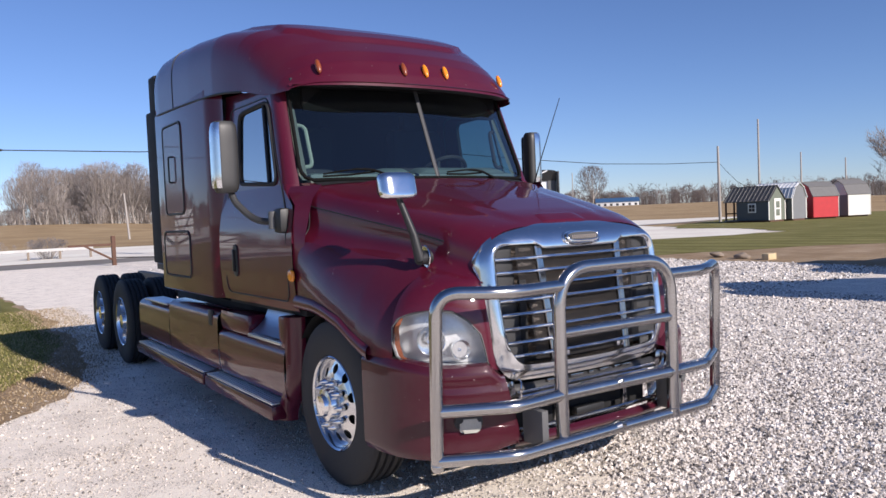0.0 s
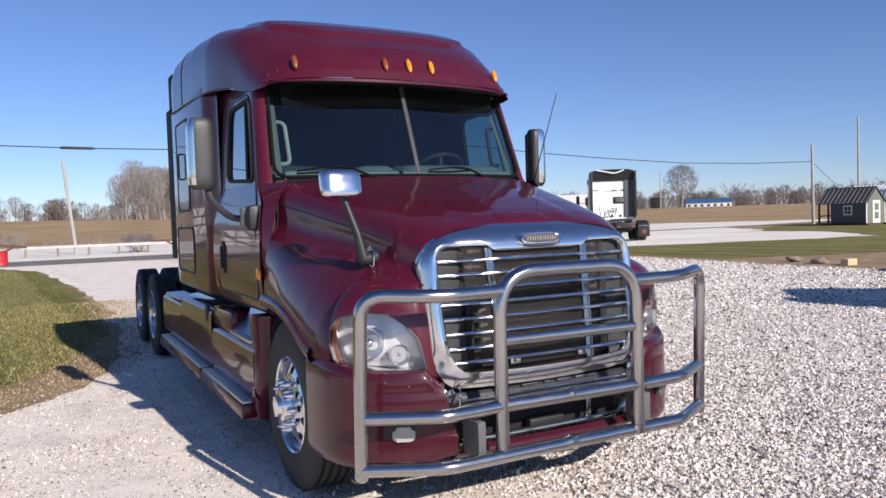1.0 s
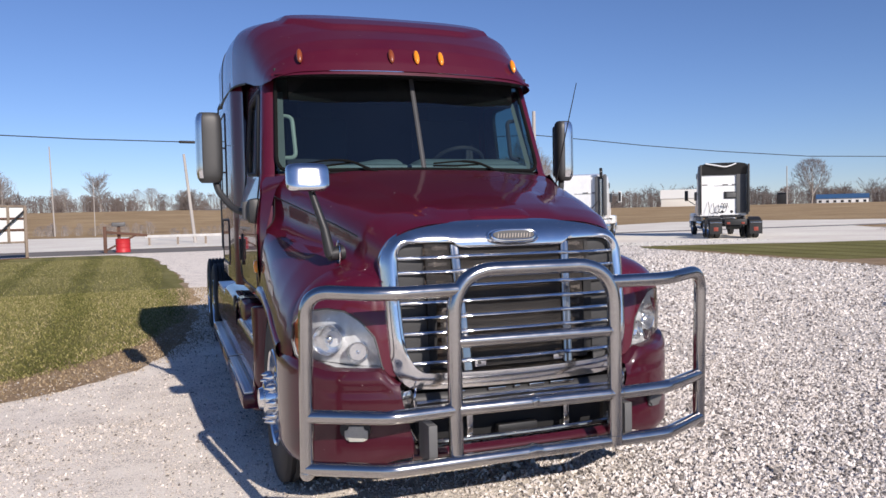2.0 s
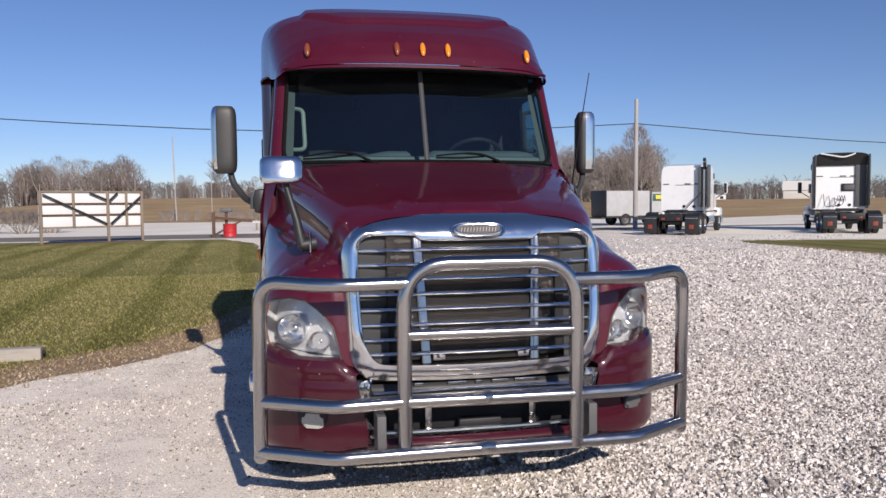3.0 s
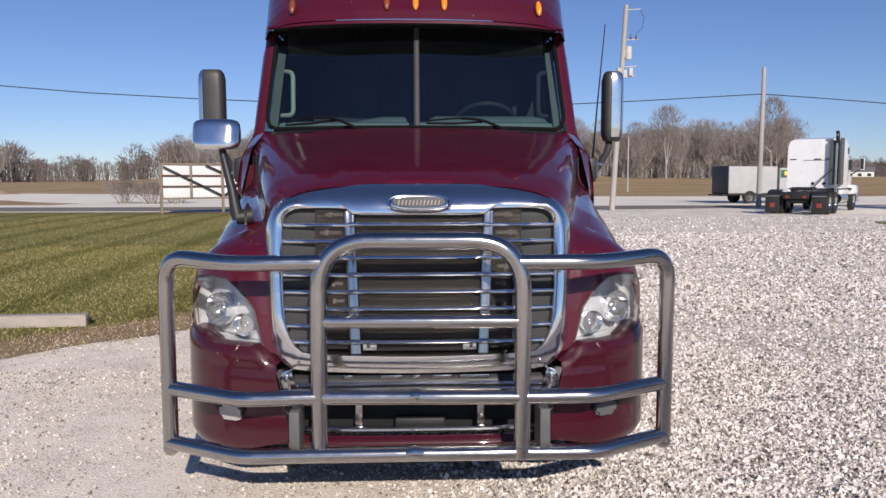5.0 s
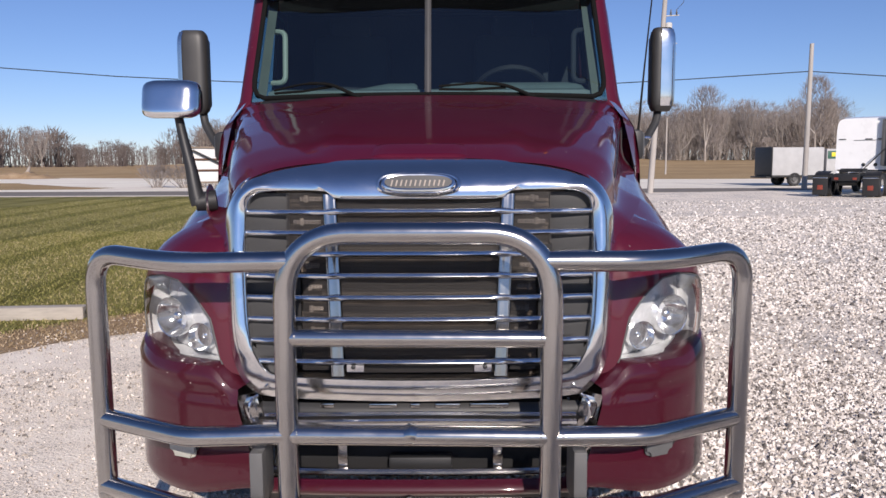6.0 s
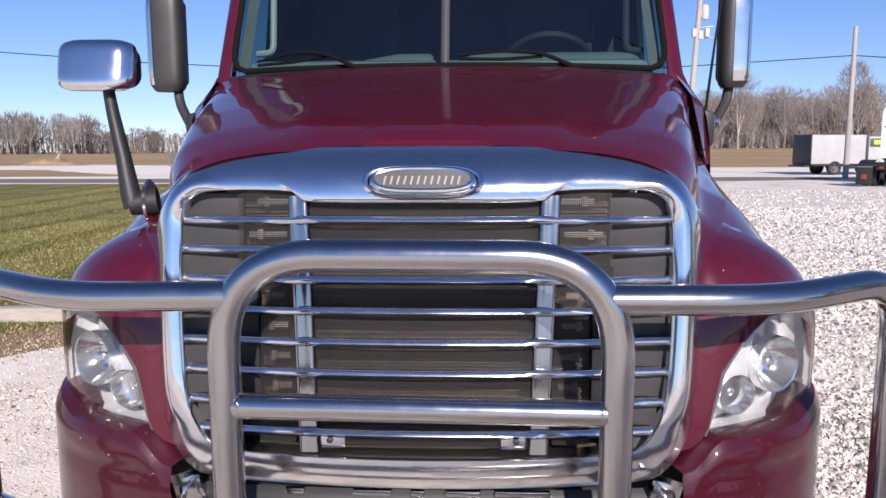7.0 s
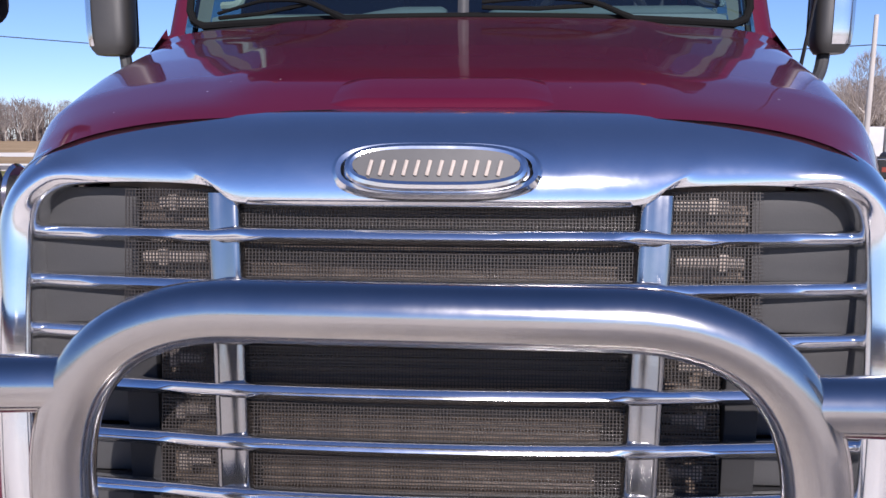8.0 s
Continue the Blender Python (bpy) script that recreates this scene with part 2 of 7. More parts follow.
WINDSHIELD = glass_material("windshield_glass", (0.46, 0.64, 0.68), 2.3, 0.003)
SIDEGLASS = glass_material("side_glass", (0.20, 0.28, 0.29), 0.6)
LENS = glass_material("clear_lens", (0.90, 0.91, 0.92), 0.8)
MIRROR = chrome_material("mirror_glass", (0.9, 0.9, 0.9), 0.0, 0.01)
CORE = plain("radiator_core", (0.125, 0.098, 0.078), 0.7, var=0.3, scale=3, metal=0.2)
CLIP = plain("dull_aluminium", (0.34, 0.29, 0.25), 0.55, var=0.25, scale=30)
WIRE = plain("wire_mesh", (0.022, 0.018, 0.016), 0.5)
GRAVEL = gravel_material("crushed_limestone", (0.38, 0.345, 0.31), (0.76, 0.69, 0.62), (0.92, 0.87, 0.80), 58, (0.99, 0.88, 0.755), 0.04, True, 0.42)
FARGRAVEL = plain("pale_gravel", (0.92, 0.80, 0.69), 0.95, var=0.22, scale=0.22, grain=3, bump=0.0, spec=0.05)
ASPHALT = plain("asphalt", (0.23, 0.21, 0.19), 0.95, var=0.2, scale=0.4, grain=20, bump=0.0, spec=0.08)
LAWN = grass_material("lawn", [(0.25, (0.10, 0.097, 0.026)), (0.5, (0.225, 0.205, 0.072)), (0.75, (0.38, 0.33, 0.155))], 0.35, stripes=0.13)
DRYLAWN = grass_material("dry_lawn", [(0.3, (0.20, 0.13, 0.072)), (0.5, (0.38, 0.27, 0.165)), (0.75, (0.60, 0.48, 0.35))], 0.8)
FIELD = grass_material("stubble_field", [(0.3, (0.22, 0.15, 0.078)), (0.45, (0.36, 0.25, 0.135)), (0.58, (0.47, 0.34, 0.19)), (0.72, (0.55, 0.43, 0.26))], 0.09)
# chips vary in tone; the dark end is deepened to suggest shade between them
STONE = island_material("limestone_chips", [(0.0, (0.11, 0.098, 0.090)), (0.25, (0.38, 0.343, 0.312)), (0.55, (0.70, 0.64, 0.585)), (1.0, (0.97, 0.915, 0.86))], 0.9)
BLADE = island_material("grass_blades", [(0.0, (0.085, 0.09, 0.024)), (0.4, (0.20, 0.195, 0.058)), (0.75, (0.34, 0.30, 0.12)), (1.0, (0.50, 0.41, 0.24))], 0.8, stripes=0.22)
GRIT = island_material("limestone_grit", [(0.0, (0.15, 0.133, 0.118)), (0.3, (0.46, 0.413, 0.368)), (1.0, (0.80, 0.73, 0.66))], 0.95)
STRAW = island_material("straw_blades", [(0.0, (0.20, 0.145, 0.08)), (0.6, (0.40, 0.30, 0.185)), (1.0, (0.58, 0.465, 0.32))], 0.85)
BARK = island_material("winter_bark", [(0.0, (0.22, 0.19, 0.165)), (0.6, (0.36, 0.32, 0.285)), (1.0, (0.52, 0.475, 0.435))], 0.95)
DARKTWIG = island_material("far_twigs", [(0.0, (0.125, 0.102, 0.092)), (0.7, (0.185, 0.153, 0.139)), (1.0, (0.25, 0.212, 0.193))], 0.95)
GREYWOOD = plain("grey_pole_wood", (0.40, 0.37, 0.34), 0.9, var=0.25, scale=3, grain=40, bump=0.2, stretch=(1, 1, 0.15))
DULLRAIL = plain("dull_rail", (0.50, 0.49, 0.47), 0.8, var=0.25, scale=2)
TWIG = island_material("winter_twigs", [(0.0, (0.19, 0.162, 0.147)), (1.0, (0.35, 0.308, 0.283))], 0.95)
OLDWOOD = plain("weathered_wood", (0.24, 0.19, 0.145), 0.85, var=0.35, scale=3, grain=40, bump=0.3, stretch=(1, 1, 0.15))
DARKWOOD = plain("brown_timber", (0.11, 0.055, 0.035), 0.8, var=0.3, scale=4, bump=0.3)
WHITEPAINT = plain("white_paint", (0.78, 0.78, 0.77), 0.45, var=0.06, scale=2)
WHITETRUCK = plain("white_truck_paint", (0.88, 0.88, 0.87), 0.3, var=0.05, scale=2, coat=0.7)
REDPAINT = plain("red_paint", (0.50, 0.025, 0.03), 0.5, var=0.12, scale=3)
SLATE = plain("slate_siding", (0.075, 0.085, 0.09), 0.7, var=0.15)
GREYSIDING = plain("grey_siding", (0.19, 0.195, 0.20), 0.7, var=0.12)
GREYGREEN = plain("grey_green_siding", (0.16, 0.18, 0.14), 0.7, var=0.12)
CREAM = plain("cream_siding", (0.72, 0.70, 0.64), 0.6, var=0.06)
METALROOF = plain("dark_metal_roof", (0.11, 0.105, 0.10), 0.45, metal=0.3, var=0.2)
SHINGLE = plain("grey_shingle", (0.17, 0.165, 0.16), 0.9, var=0.25, scale=8, bump=0.4)
TARP = plain("grey_tarpaulin", (0.42, 0.42, 0.42), 0.6, var=0.15, scale=2)
GREENPAINT = plain("green_paint", (0.03, 0.10, 0.07), 0.5)
YELLOWPAINT = plain("yellow_paint", (0.80, 0.60, 0.03), 0.5)
BLUEROOF = plain("blue_roof", (0.06, 0.14, 0.27), 0.5, metal=0.2)
REFLECTRED = plain("red_reflector", (0.26, 0.05, 0.03), 0.4)
CABLE = plain("black_cable", (0.02, 0.02, 0.022), 0.6)


# ---- mesh helpers ----
def mesh_object(name, verts, faces, material, parent=None, label="", smooth=True, sharp=None):
    me = bpy.data.meshes.new(name)
    me.from_pydata([tuple(v) for v in verts], [], faces)
    me.materials.append(material)
    if smooth:
        me.polygons.foreach_set("use_smooth", [True] * len(me.polygons))
        if sharp:
            me.set_sharp_from_angle(angle=radians(sharp))
    me.update()
    ob = new(name, me)
    if parent:
        ob.parent = parent
    if label:
        tagged(ob, label)
    return ob


def part(name, bm, material, parent=None, label="", smooth=True, sharp=32):
    bmesh.ops.recalc_face_normals(bm, faces=bm.faces)
    me = bpy.data.meshes.new(name)
    bm.to_mesh(me)
    bm.free()
    me.materials.append(material)
    if smooth:
        me.polygons.foreach_set("use_smooth", [True] * len(me.polygons))
        me.set_sharp_from_angle(angle=radians(sharp))
    ob = new(name, me)
    if parent:
        ob.parent = parent
    if label:
        tagged(ob, label)
    return ob


def thing(name, label, category, at=(0, 0, 0), turn=0.0, group="", kind=""):
    ob = new(name)
    ob.empty_display_size = 0.2
    ob.matrix_basis = pose(*at, 0, 0, turn)
    return tagged(ob, label, category, group, kind)


def box(bm, c, s, bevel=0.0, turn=None, segs=2):
    """A box of size s round c, with rounded edges, added to bm."""
    m = Matrix.Translation(c)
    if turn is not None:
        m = m @ turn
    r = bmesh.ops.create_cube(bm, size=1.0, matrix=m @ Matrix.Diagonal((*s, 1)))
    if bevel:
        es = list({e for v in r["verts"] for e in v.link_edges})
        bmesh.ops.bevel(bm, geom=es, offset=bevel, segments=segs, affect="EDGES", profile=0.6)
    return bm


def boxed(c, s, bevel=0.0, turn=None):
    return box(bmesh.new(), c, s, bevel, turn)


def tube(bm, pts, r, seg=14, closed=False, caps=True):
    """A round tube along pts; r a number or one for each point."""
    pts = [Vector(p) for p in pts]
    rs = r if isinstance(r, (list, tuple)) else [r] * len(pts)
    rings, up = [], None
    k = len(pts)
    for i, p in enumerate(pts):
        a = pts[i - 1] if i or closed else p
        b = pts[(i + 1) % k] if i < k - 1 or closed else p
        d = (b - a).normalized()
        if up is None:
            up = d.orthogonal().normalized()
        up = (up - d * up.dot(d)).normalized()
        side = d.cross(up)
        rings.append([bm.verts.new(p + rs[i] * (math.cos(t) * up + math.sin(t) * side)) for t in (2 * math.pi * j / seg for j in range(seg))])
    for i in range(k if closed else k - 1):
        a, b = rings[i], rings[(i + 1) % k]
        for j in range(seg):
            bm.faces.new((a[j], a[(j + 1) % seg], b[(j + 1) % seg], b[j]))
    if caps and not closed:
        bm.faces.new(list(reversed(rings[0])))
        bm.faces.new(rings[-1])
    return bm


def fillet(pts, radius, steps=7):
    """The polyline pts with its inner corners rounded."""
    pts = [Vector(p) for p in pts]
    out = [pts[0]]
    for a, p, b in zip(pts, pts[1:], pts[2:]):
        u, w = (a - p), (b - p)
        q = min(radius, u.length * 0.49, w.length * 0.49)
        s, e = p + u.normalized() * q, p + w.normalized() * q
        for i in range(steps + 1):
            t = i / steps
            out.append(s * (1 - t) ** 2 + p * 2 * t * (1 - t) + e * t * t)
    return out + [pts[-1]]


def grid(bm, fn, nu, nv, flip=False, wrap=False):
    """A sheet of nu x nv cells, fn(u, v) with u and v from 0 to 1."""
    vs = [[bm.verts.new(fn(i / nu, j / nv)) for j in range(nv + 1)] for i in range(nu + 1)]
    for i in range(nu):
        for j in range(nv):
            q = (vs[i][j], vs[i + 1][j], vs[i + 1][j + 1], vs[i][j + 1])
            bm.faces.new(tuple(reversed(q)) if flip else q)
    if wrap:
        bmesh.ops.remove_doubles(bm, verts=bm.verts, dist=1e-5)
    return bm


def mirror_x(bm):
    """Adds the mirror image over x = 0."""
    g = bmesh.ops.duplicate(bm, geom=list(bm.verts) + list(bm.edges) + list(bm.faces))
    vs = [v for v in g["geom"] if isinstance(v, bmesh.types.BMVert)]
    for v in vs:
        v.co.x = -v.co.x
    bmesh.ops.reverse_faces(bm, faces=[f for f in g["geom"] if isinstance(f, bmesh.types.BMFace)])
    bmesh.ops.remove_doubles(bm, verts=[v for v in bm.verts if abs(v.co.x) < 1e-4], dist=1e-4)
    return bm


def lathe(bm, profile, seg=40, m=None):
    """Turns (radius, height) pairs round z."""
    rings = []
    for r, h in profile:
        rings.append([bm.verts.new((r * math.cos(2 * math.pi * j / seg), r * math.sin(2 * math.pi * j / seg), h)) for j in range(seg)])
    for a, b in zip(rings, rings[1:]):
        for j in range(seg):
            bm.faces.new((a[j], a[(j + 1) % seg], b[(j + 1) % seg], b[j]))
    for ring, h in ((rings[0], profile[0]), (rings[-1], profile[-1])):
        if 1e-4 < h[0] < 0.06:
            bm.faces.new(ring)
    if m:
        vs = [v for ring in rings for v in ring]
        bmesh.ops.transform(bm, matrix=m, verts=vs)
    return bm


def curve_at(pts, t):
    """Catmull-Rom through pts, t from 0 to 1."""
    k = len(pts) - 1
    f = min(max(t, 0), 1) * k
    i = min(int(f), k - 1)
    f -= i
    p0, p1, p2, p3 = (np.array(pts[min(max(j, 0), k)], float) for j in (i - 1, i, i + 1, i + 2))
    return 0.5 * (2 * p1 + (p2 - p0) * f + (2 * p0 - 5 * p1 + 4 * p2 - p3) * f * f + (3 * p1 - p0 - 3 * p2 + p3) * f ** 3)


def lerp(a, b, t):
    return a + (b - a) * t


def table(x, xs, ys):
    return float(np.interp(x, xs, ys))


def smooth01(t):
    t = min(max(t, 0.0), 1.0)
    return t * t * (3 - 2 * t)


def slab(bm, outline, z0, z1):
    """A flat plate with the outline (x, y), from z0 up to z1."""
    lo = [bm.verts.new((x, y, z0)) for x, y in outline]
    hi = [bm.verts.new((x, y, z1)) for x, y in outline]
    k = len(lo)
    bm.faces.new(list(reversed(lo)))
    bm.faces.new(hi)
    for j in range(k):
        bm.faces.new((lo[j], lo[(j + 1) % k], hi[(j + 1) % k], hi[j]))
    return bm


def rounded(w, h, r, n=5):
    """A rounded rectangle's outline, centred."""
    out = []
    for cx, cy, a in ((w / 2 - r, h / 2 - r, 0), (-w / 2 + r, h / 2 - r, 90), (-w / 2 + r, -h / 2 + r, 180), (w / 2 - r, -h / 2 + r, 270)):
        for i in range(n + 1):
            t = radians(a + 90 * i / n)
            out.append((cx + r * math.cos(t), cy + r * math.sin(t)))
    return out


def plate(bm, outline, depth, m, bevel=0.0):
    """A plate with the outline in x, y and its thickness along z, set by m."""
    k = len(bm.verts)
    slab(bm, outline, 0, depth)
    bm.verts.ensure_lookup_table()
    vs = bm.verts[k:]
    if bevel:
        top = [e for e in bm.edges if all(v in set(vs) and abs(v.co.z - depth) < 1e-6 for v in e.verts)]
        bmesh.ops.bevel(bm, geom=top, offset=bevel, segments=2, affect="EDGES")
        bm.verts.ensure_lookup_table()
        vs = bm.verts[k:]
    bmesh.ops.transform(bm, matrix=m, verts=list(vs))
    return bm


# ---- ground ----
def organic(outline, step=0.6, wobble=0.25, seed=3.0):
    """An outline with its long edges broken up unevenly."""
    out = []
    k = len(outline)
    for i in range(k):
        a, b = Vector((*outline[i], 0)), Vector((*outline[(i + 1) % k], 0))
        m = max(1, min(200, int((b - a).length / step)))
        for j in range(m):
            p = a.lerp(b, j / m)
            q = p + wobble * (noise.noise_vector(p * (0.22 / wobble) + Vector((seed, 0, 0))) + 0.35 * noise.noise_vector(p * (0.9 / wobble) + Vector((0, seed, 0))))
            out.append((q.x, q.y))
    return out


def ground_patch(name, outline, z, material, label, step=0.6, wobble=0.25, seed=3.0):
    pts = organic(outline, step, wobble, seed)
    k = len(pts)
    co, _, faces, *_ = geometry.delaunay_2d_cdt([Vector(p) for p in pts], [(i, (i + 1) % k) for i in range(k)], [], 1, 1e-4)
    me = bpy.data.meshes.new(name)
    me.from_pydata([(c.x, c.y, z) for c in co], [], [f if (co[f[1]] - co[f[0]]).cross(co[f[2]] - co[f[0]]) > 0 else f[::-1] for f in faces])
    me.materials.append(material)
    return tagged(new(name, me), label, "ground", kind="structure")


def rise(x, y):
    """The far fields lie a little higher than the lot."""
    az, d = math.degrees(math.atan2(x, y + 4)), math.hypot(x, y + 4)
    top = table(az, (-60, -40, -22, -12, 0, 10, 17, 30, 60, 100), (0, 0.8, 0.8, 4.0, 4.2, 3.4, 2.0, 2.2, 2.4, 0)) if -60 < az < 100 else 0.0
    return top * smooth01((d - 92) / 150)


def field_at(u, v):
    x, y = (2 * u - 1), (2 * v - 1)
    x, y = x * abs(x) ** 1.6 * 2500, y * abs(y) ** 1.6 * 2500
    return Vector((x, y, rise(x, y) - 0.016))


ground = bmesh.new()
grid(ground, field_at, 160, 160)
tagged(part("ground", ground, FIELD, smooth=False), "flat stubble field of dry brown grass", "ground", kind="structure")
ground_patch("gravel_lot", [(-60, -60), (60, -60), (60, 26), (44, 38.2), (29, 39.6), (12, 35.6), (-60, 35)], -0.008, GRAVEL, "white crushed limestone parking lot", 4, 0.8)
LAWN_EDGE = [(-5.6, 1.2), (-4.4, 2.55), (-3.3, 3.75), (-2.5, 4.6), (-1.95, 5.7), (-1.5, 8.0), (-1.35, 12.0), (-1.5, 16.0), (-1.85, 22), (-2.5, 29.0), (-4.2, 33.4)]
ground_patch("dry_verge", [(-60, -2)] + [(x + 0.50 * max(0.1, 1 - max(0.0, y - 4.5) / 4), y - 0.34) for x, y in LAWN_EDGE] + [(-60, 34)], -0.004, DRYLAWN, "worn brown dead grass along the gravel edge", 0.12, 0.22, 5.0)
ground_patch("lawn", [(-60, 0)] + [(x - 0.22 * max(0.1, 1 - max(0.0, y - 4.5) / 4), y + 0.28) for x, y in LAWN_EDGE] + [(-60, 33.6)], 0.0, LAWN, "mown green lawn with pale stripes", 0.12, 0.16, 9.0)
ground_patch("road", [(-300, 34.6), (0, 34.8), (12, 35.8), (29, 39.9), (60, 41.5), (300, 48), (300, 50), (60, 43.4), (29, 42.0), (14, 41), (0, 40.4), (-300, 40.2)], -0.002, ASPHALT, "narrow grey asphalt road", 8, 0.2)
ground_patch("far_gravel_lot", [(-120, 40.6), (0, 40.8), (14, 41.4), (29, 42.6), (60, 44.2), (95, 48), (95, 72), (60, 76), (42, 64), (21, 66), (0, 72), (-30, 80), (-50, 90), (-120, 105)], -0.006, FARGRAVEL, "pale gravel lot beyond the road", 5, 1.2)
ground_patch("far_verge", [(-140, 44.4), (-30, 44.2), (-23, 44.8), (-22.5, 48), (-27, 50.5), (-37, 62), (-60, 68), (-140, 76)], -0.001, FIELD, "strip of dry brown grass beyond the road", 2, 0.8)
ground_patch("gravel_drive", [(18, 44), (17.4, 24.3), (27.5, 21.3), (31, 20.1), (35.4, 19.7), (40.0, 25.3), (40.2, 31.2), (45, 35), (62, 60), (40, 60)], -0.003, FARGRAVEL, "pale gravel drive between the lawns", 3, 0.5)
ground_patch("dry_strip", [(16.6, 22.0), (16.3, 16), (15.8, 10), (15.5, 4), (15.5, -10), (32, -10), (29, 10), (21, 19)], 0.000, DRYLAWN, "trampled brown earth beside the gravel", 0.5, 0.5, 2.0)
ground_patch("grass_strip", [(17.1, 23.4), (16.8, 17), (17.0, 12.6), (20.6, 11.6), (23.2, 10.7), (25.2, 8.8), (29, 2), (30, -10), (120, -10), (120, 26), (58, 33), (46, 34), (41, 31), (40.6, 25.2), (35.8, 19.3), (31, 19.6), (27.5, 20.8), (22, 22.4)], 0.008, LAWN, "strip of green grass between lot and drive", 0.8, 0.6, 4.0)
ground_patch("shed_lawn", [(45, 35), (44.5, 22), (50, 2), (140, 2), (140, 48), (70, 46)], 0.002, LAWN, "green lawn in front of the garden sheds", 2, 0.8, 6.0)


# ---- the maroon tractor ----
truck = thing("semi_truck", "maroon sleeper-cab semi tractor with chrome grille on gravel", "truck")


def side_m(x, y, z, way):
    return Matrix(((0, 0, way, x), (1, 0, 0, y), (0, 1, 0, z), (0, 0, 0, 1)))


def front_m(x, y, z):
    return Matrix(((1, 0, 0, x), (0, 0, -1, y), (0, 1, 0, z), (0, 0, 0, 1)))


def plan(x, n=2.5, depth=0.72):
    """The front outline of the lower body: y at |x|."""
    k = min(abs(x) / 1.17, 1.0)
    return -0.3 - depth * (1 - k ** n) ** (1 / n)


def grille_y(x, z):
    y = -0.925 - 0.14 * (1.38 - z) + 0.05 * (x / 0.63) ** 2
    if z > 1.43:
        y += 0.15 * (1 - math.sqrt(1 - 0.985 * min((z - 1.43) / 0.152, 1) ** 2))
    return y


# hood
CREASE_Y = (-0.80, -0.64, -0.3, 0.12, 0.50)
CREASE_X = (0.704, 0.80, 0.935, 1.03, 1.12)
CREASE_Z = (1.28, 1.33, 1.40, 1.455, 1.52)
HY = (-0.80, -0.6, -0.3, 0.0, 0.3, 0.50)


def hood_point(a, y):
    """a: 0 on the middle line, 1 at the crease; y the station."""
    zc = table(y, HY, (1.582, 1.645, 1.722, 1.79, 1.855, 1.905))
    ws = table(y, HY, (0.612, 0.695, 0.778, 0.858, 0.932, 0.995))
    zs = table(y, HY, (1.522, 1.588, 1.670, 1.742, 1.81, 1.862))
    xc, zk = table(y, CREASE_Y, CREASE_X), table(y, CREASE_Y, CREASE_Z)
    pts = [(0, zc), (0.35 * ws, zc - 0.003), (0.72 * ws, zc - 0.014), (ws * 0.97, zs + 0.004), (ws + 0.045, zs - 0.072), (min(ws + 0.060, xc - 0.012), lerp(zs - 0.08, zk, 0.68)), (xc, zk)]
    x, z = curve_at(pts, a)
    plateau = table(y, HY, (0.30, 0.36, 0.42, 0.48, 0.54, 0.58))
    z -= 0.004 * (1 - smooth01((y + 0.80) / 0.06))
    z += 0.014 * (1 - smooth01((x - plateau) / 0.05)) * smooth01((y + 0.80) / 0.12)
    yy = y - 0.05 * (x / 0.65) ** 2 * smooth01((0.0 - y) / 0.8) + 0.05 * x * x * smooth01((y + 0.3) / 0.8)
    return Vector((x, yy, z))


def hood_skin(u, v):
    if v < 0.5 / 47:
        return hood_point(u, -0.789) + Vector((0, -0.024, -0.014))
    return hood_point(u, lerp(-0.789, 0.50, (v - 1 / 47) * 47 / 46))


bm = grid(bmesh.new(), hood_skin, 36, 47)
hood = part("hood", mirror_x(bm), MAROON, truck, "glossy maroon sloping hood", sharp=40)
for way in (-1, 1):
    seam = [hood_point(0.71, y) for y in np.linspace(-0.55, 0.485, 14)] + [hood_point(a, 0.49) for a in np.linspace(0.74, 0.99, 6)]
    part("hood_seam", tube(bmesh.new(), [Vector((way * p.x, p.y, p.z)) for p in seam], 0.0045, 6), BLACK, hood)
# raised pad behind the grille's crown
bm = grid(bmesh.new(), lambda u, v: hood_point(0.0, lerp(-0.795, -0.66, v)) + Vector((lerp(-0.2, 0.2, u) * lerp(1, 0.88, v), 0, -0.004 + 0.013 * min(1, 7 * min(u, 1 - u)) * min(1, v / 0.08) * (1 - smooth01((v - 0.6) / 0.4)))), 16, 24)
part("hood_pad", bm, MAROON, hood)


# fenders
def fender_outline():
    """(x, y, z of the lower edge) from the grille side round to the door, on the +x side."""
    rows = []
    top = [(0.648, 0.79), (0.695, 0.81), (0.717, 0.833), (0.76, 1.008), (0.82, 1.085), (0.89, 1.137), (0.969, 1.149), (1.05, 1.136), (1.095, 1.112), (1.118, 1.06)]
    xs = list(np.linspace(0.648, 1.118, 26))
    for x in xs:
        rows.append((x, plan(x) + 0.035 * max(0.0, 1 - (x - 0.648) / 0.08), table(x, [p[0] for p in top], [p[1] for p in top])))
    for x in np.linspace(1.122, 1.17, 8):
        rows.append((x, plan(x), table(x, (1.122, 1.17), (0.872, 0.885))))
    arch_y = (-0.34, -0.2, -0.05, 0.14, 0.3, 0.55)
    arch_z = (0.885, 0.94, 1.01, 1.06, 1.085, 1.095)
    for y in np.linspace(-0.27, 0.55, 24):
        rows.append((1.17 - 0.015 * smooth01((y - 0.1) / 0.5), y, table(y, arch_y, arch_z)))
    return rows


FEND = fender_outline()
FLEN = np.concatenate([[0], np.cumsum([math.dist(a[:2], b[:2]) for a, b in zip(FEND, FEND[1:])])])
FLEN /= FLEN[-1]


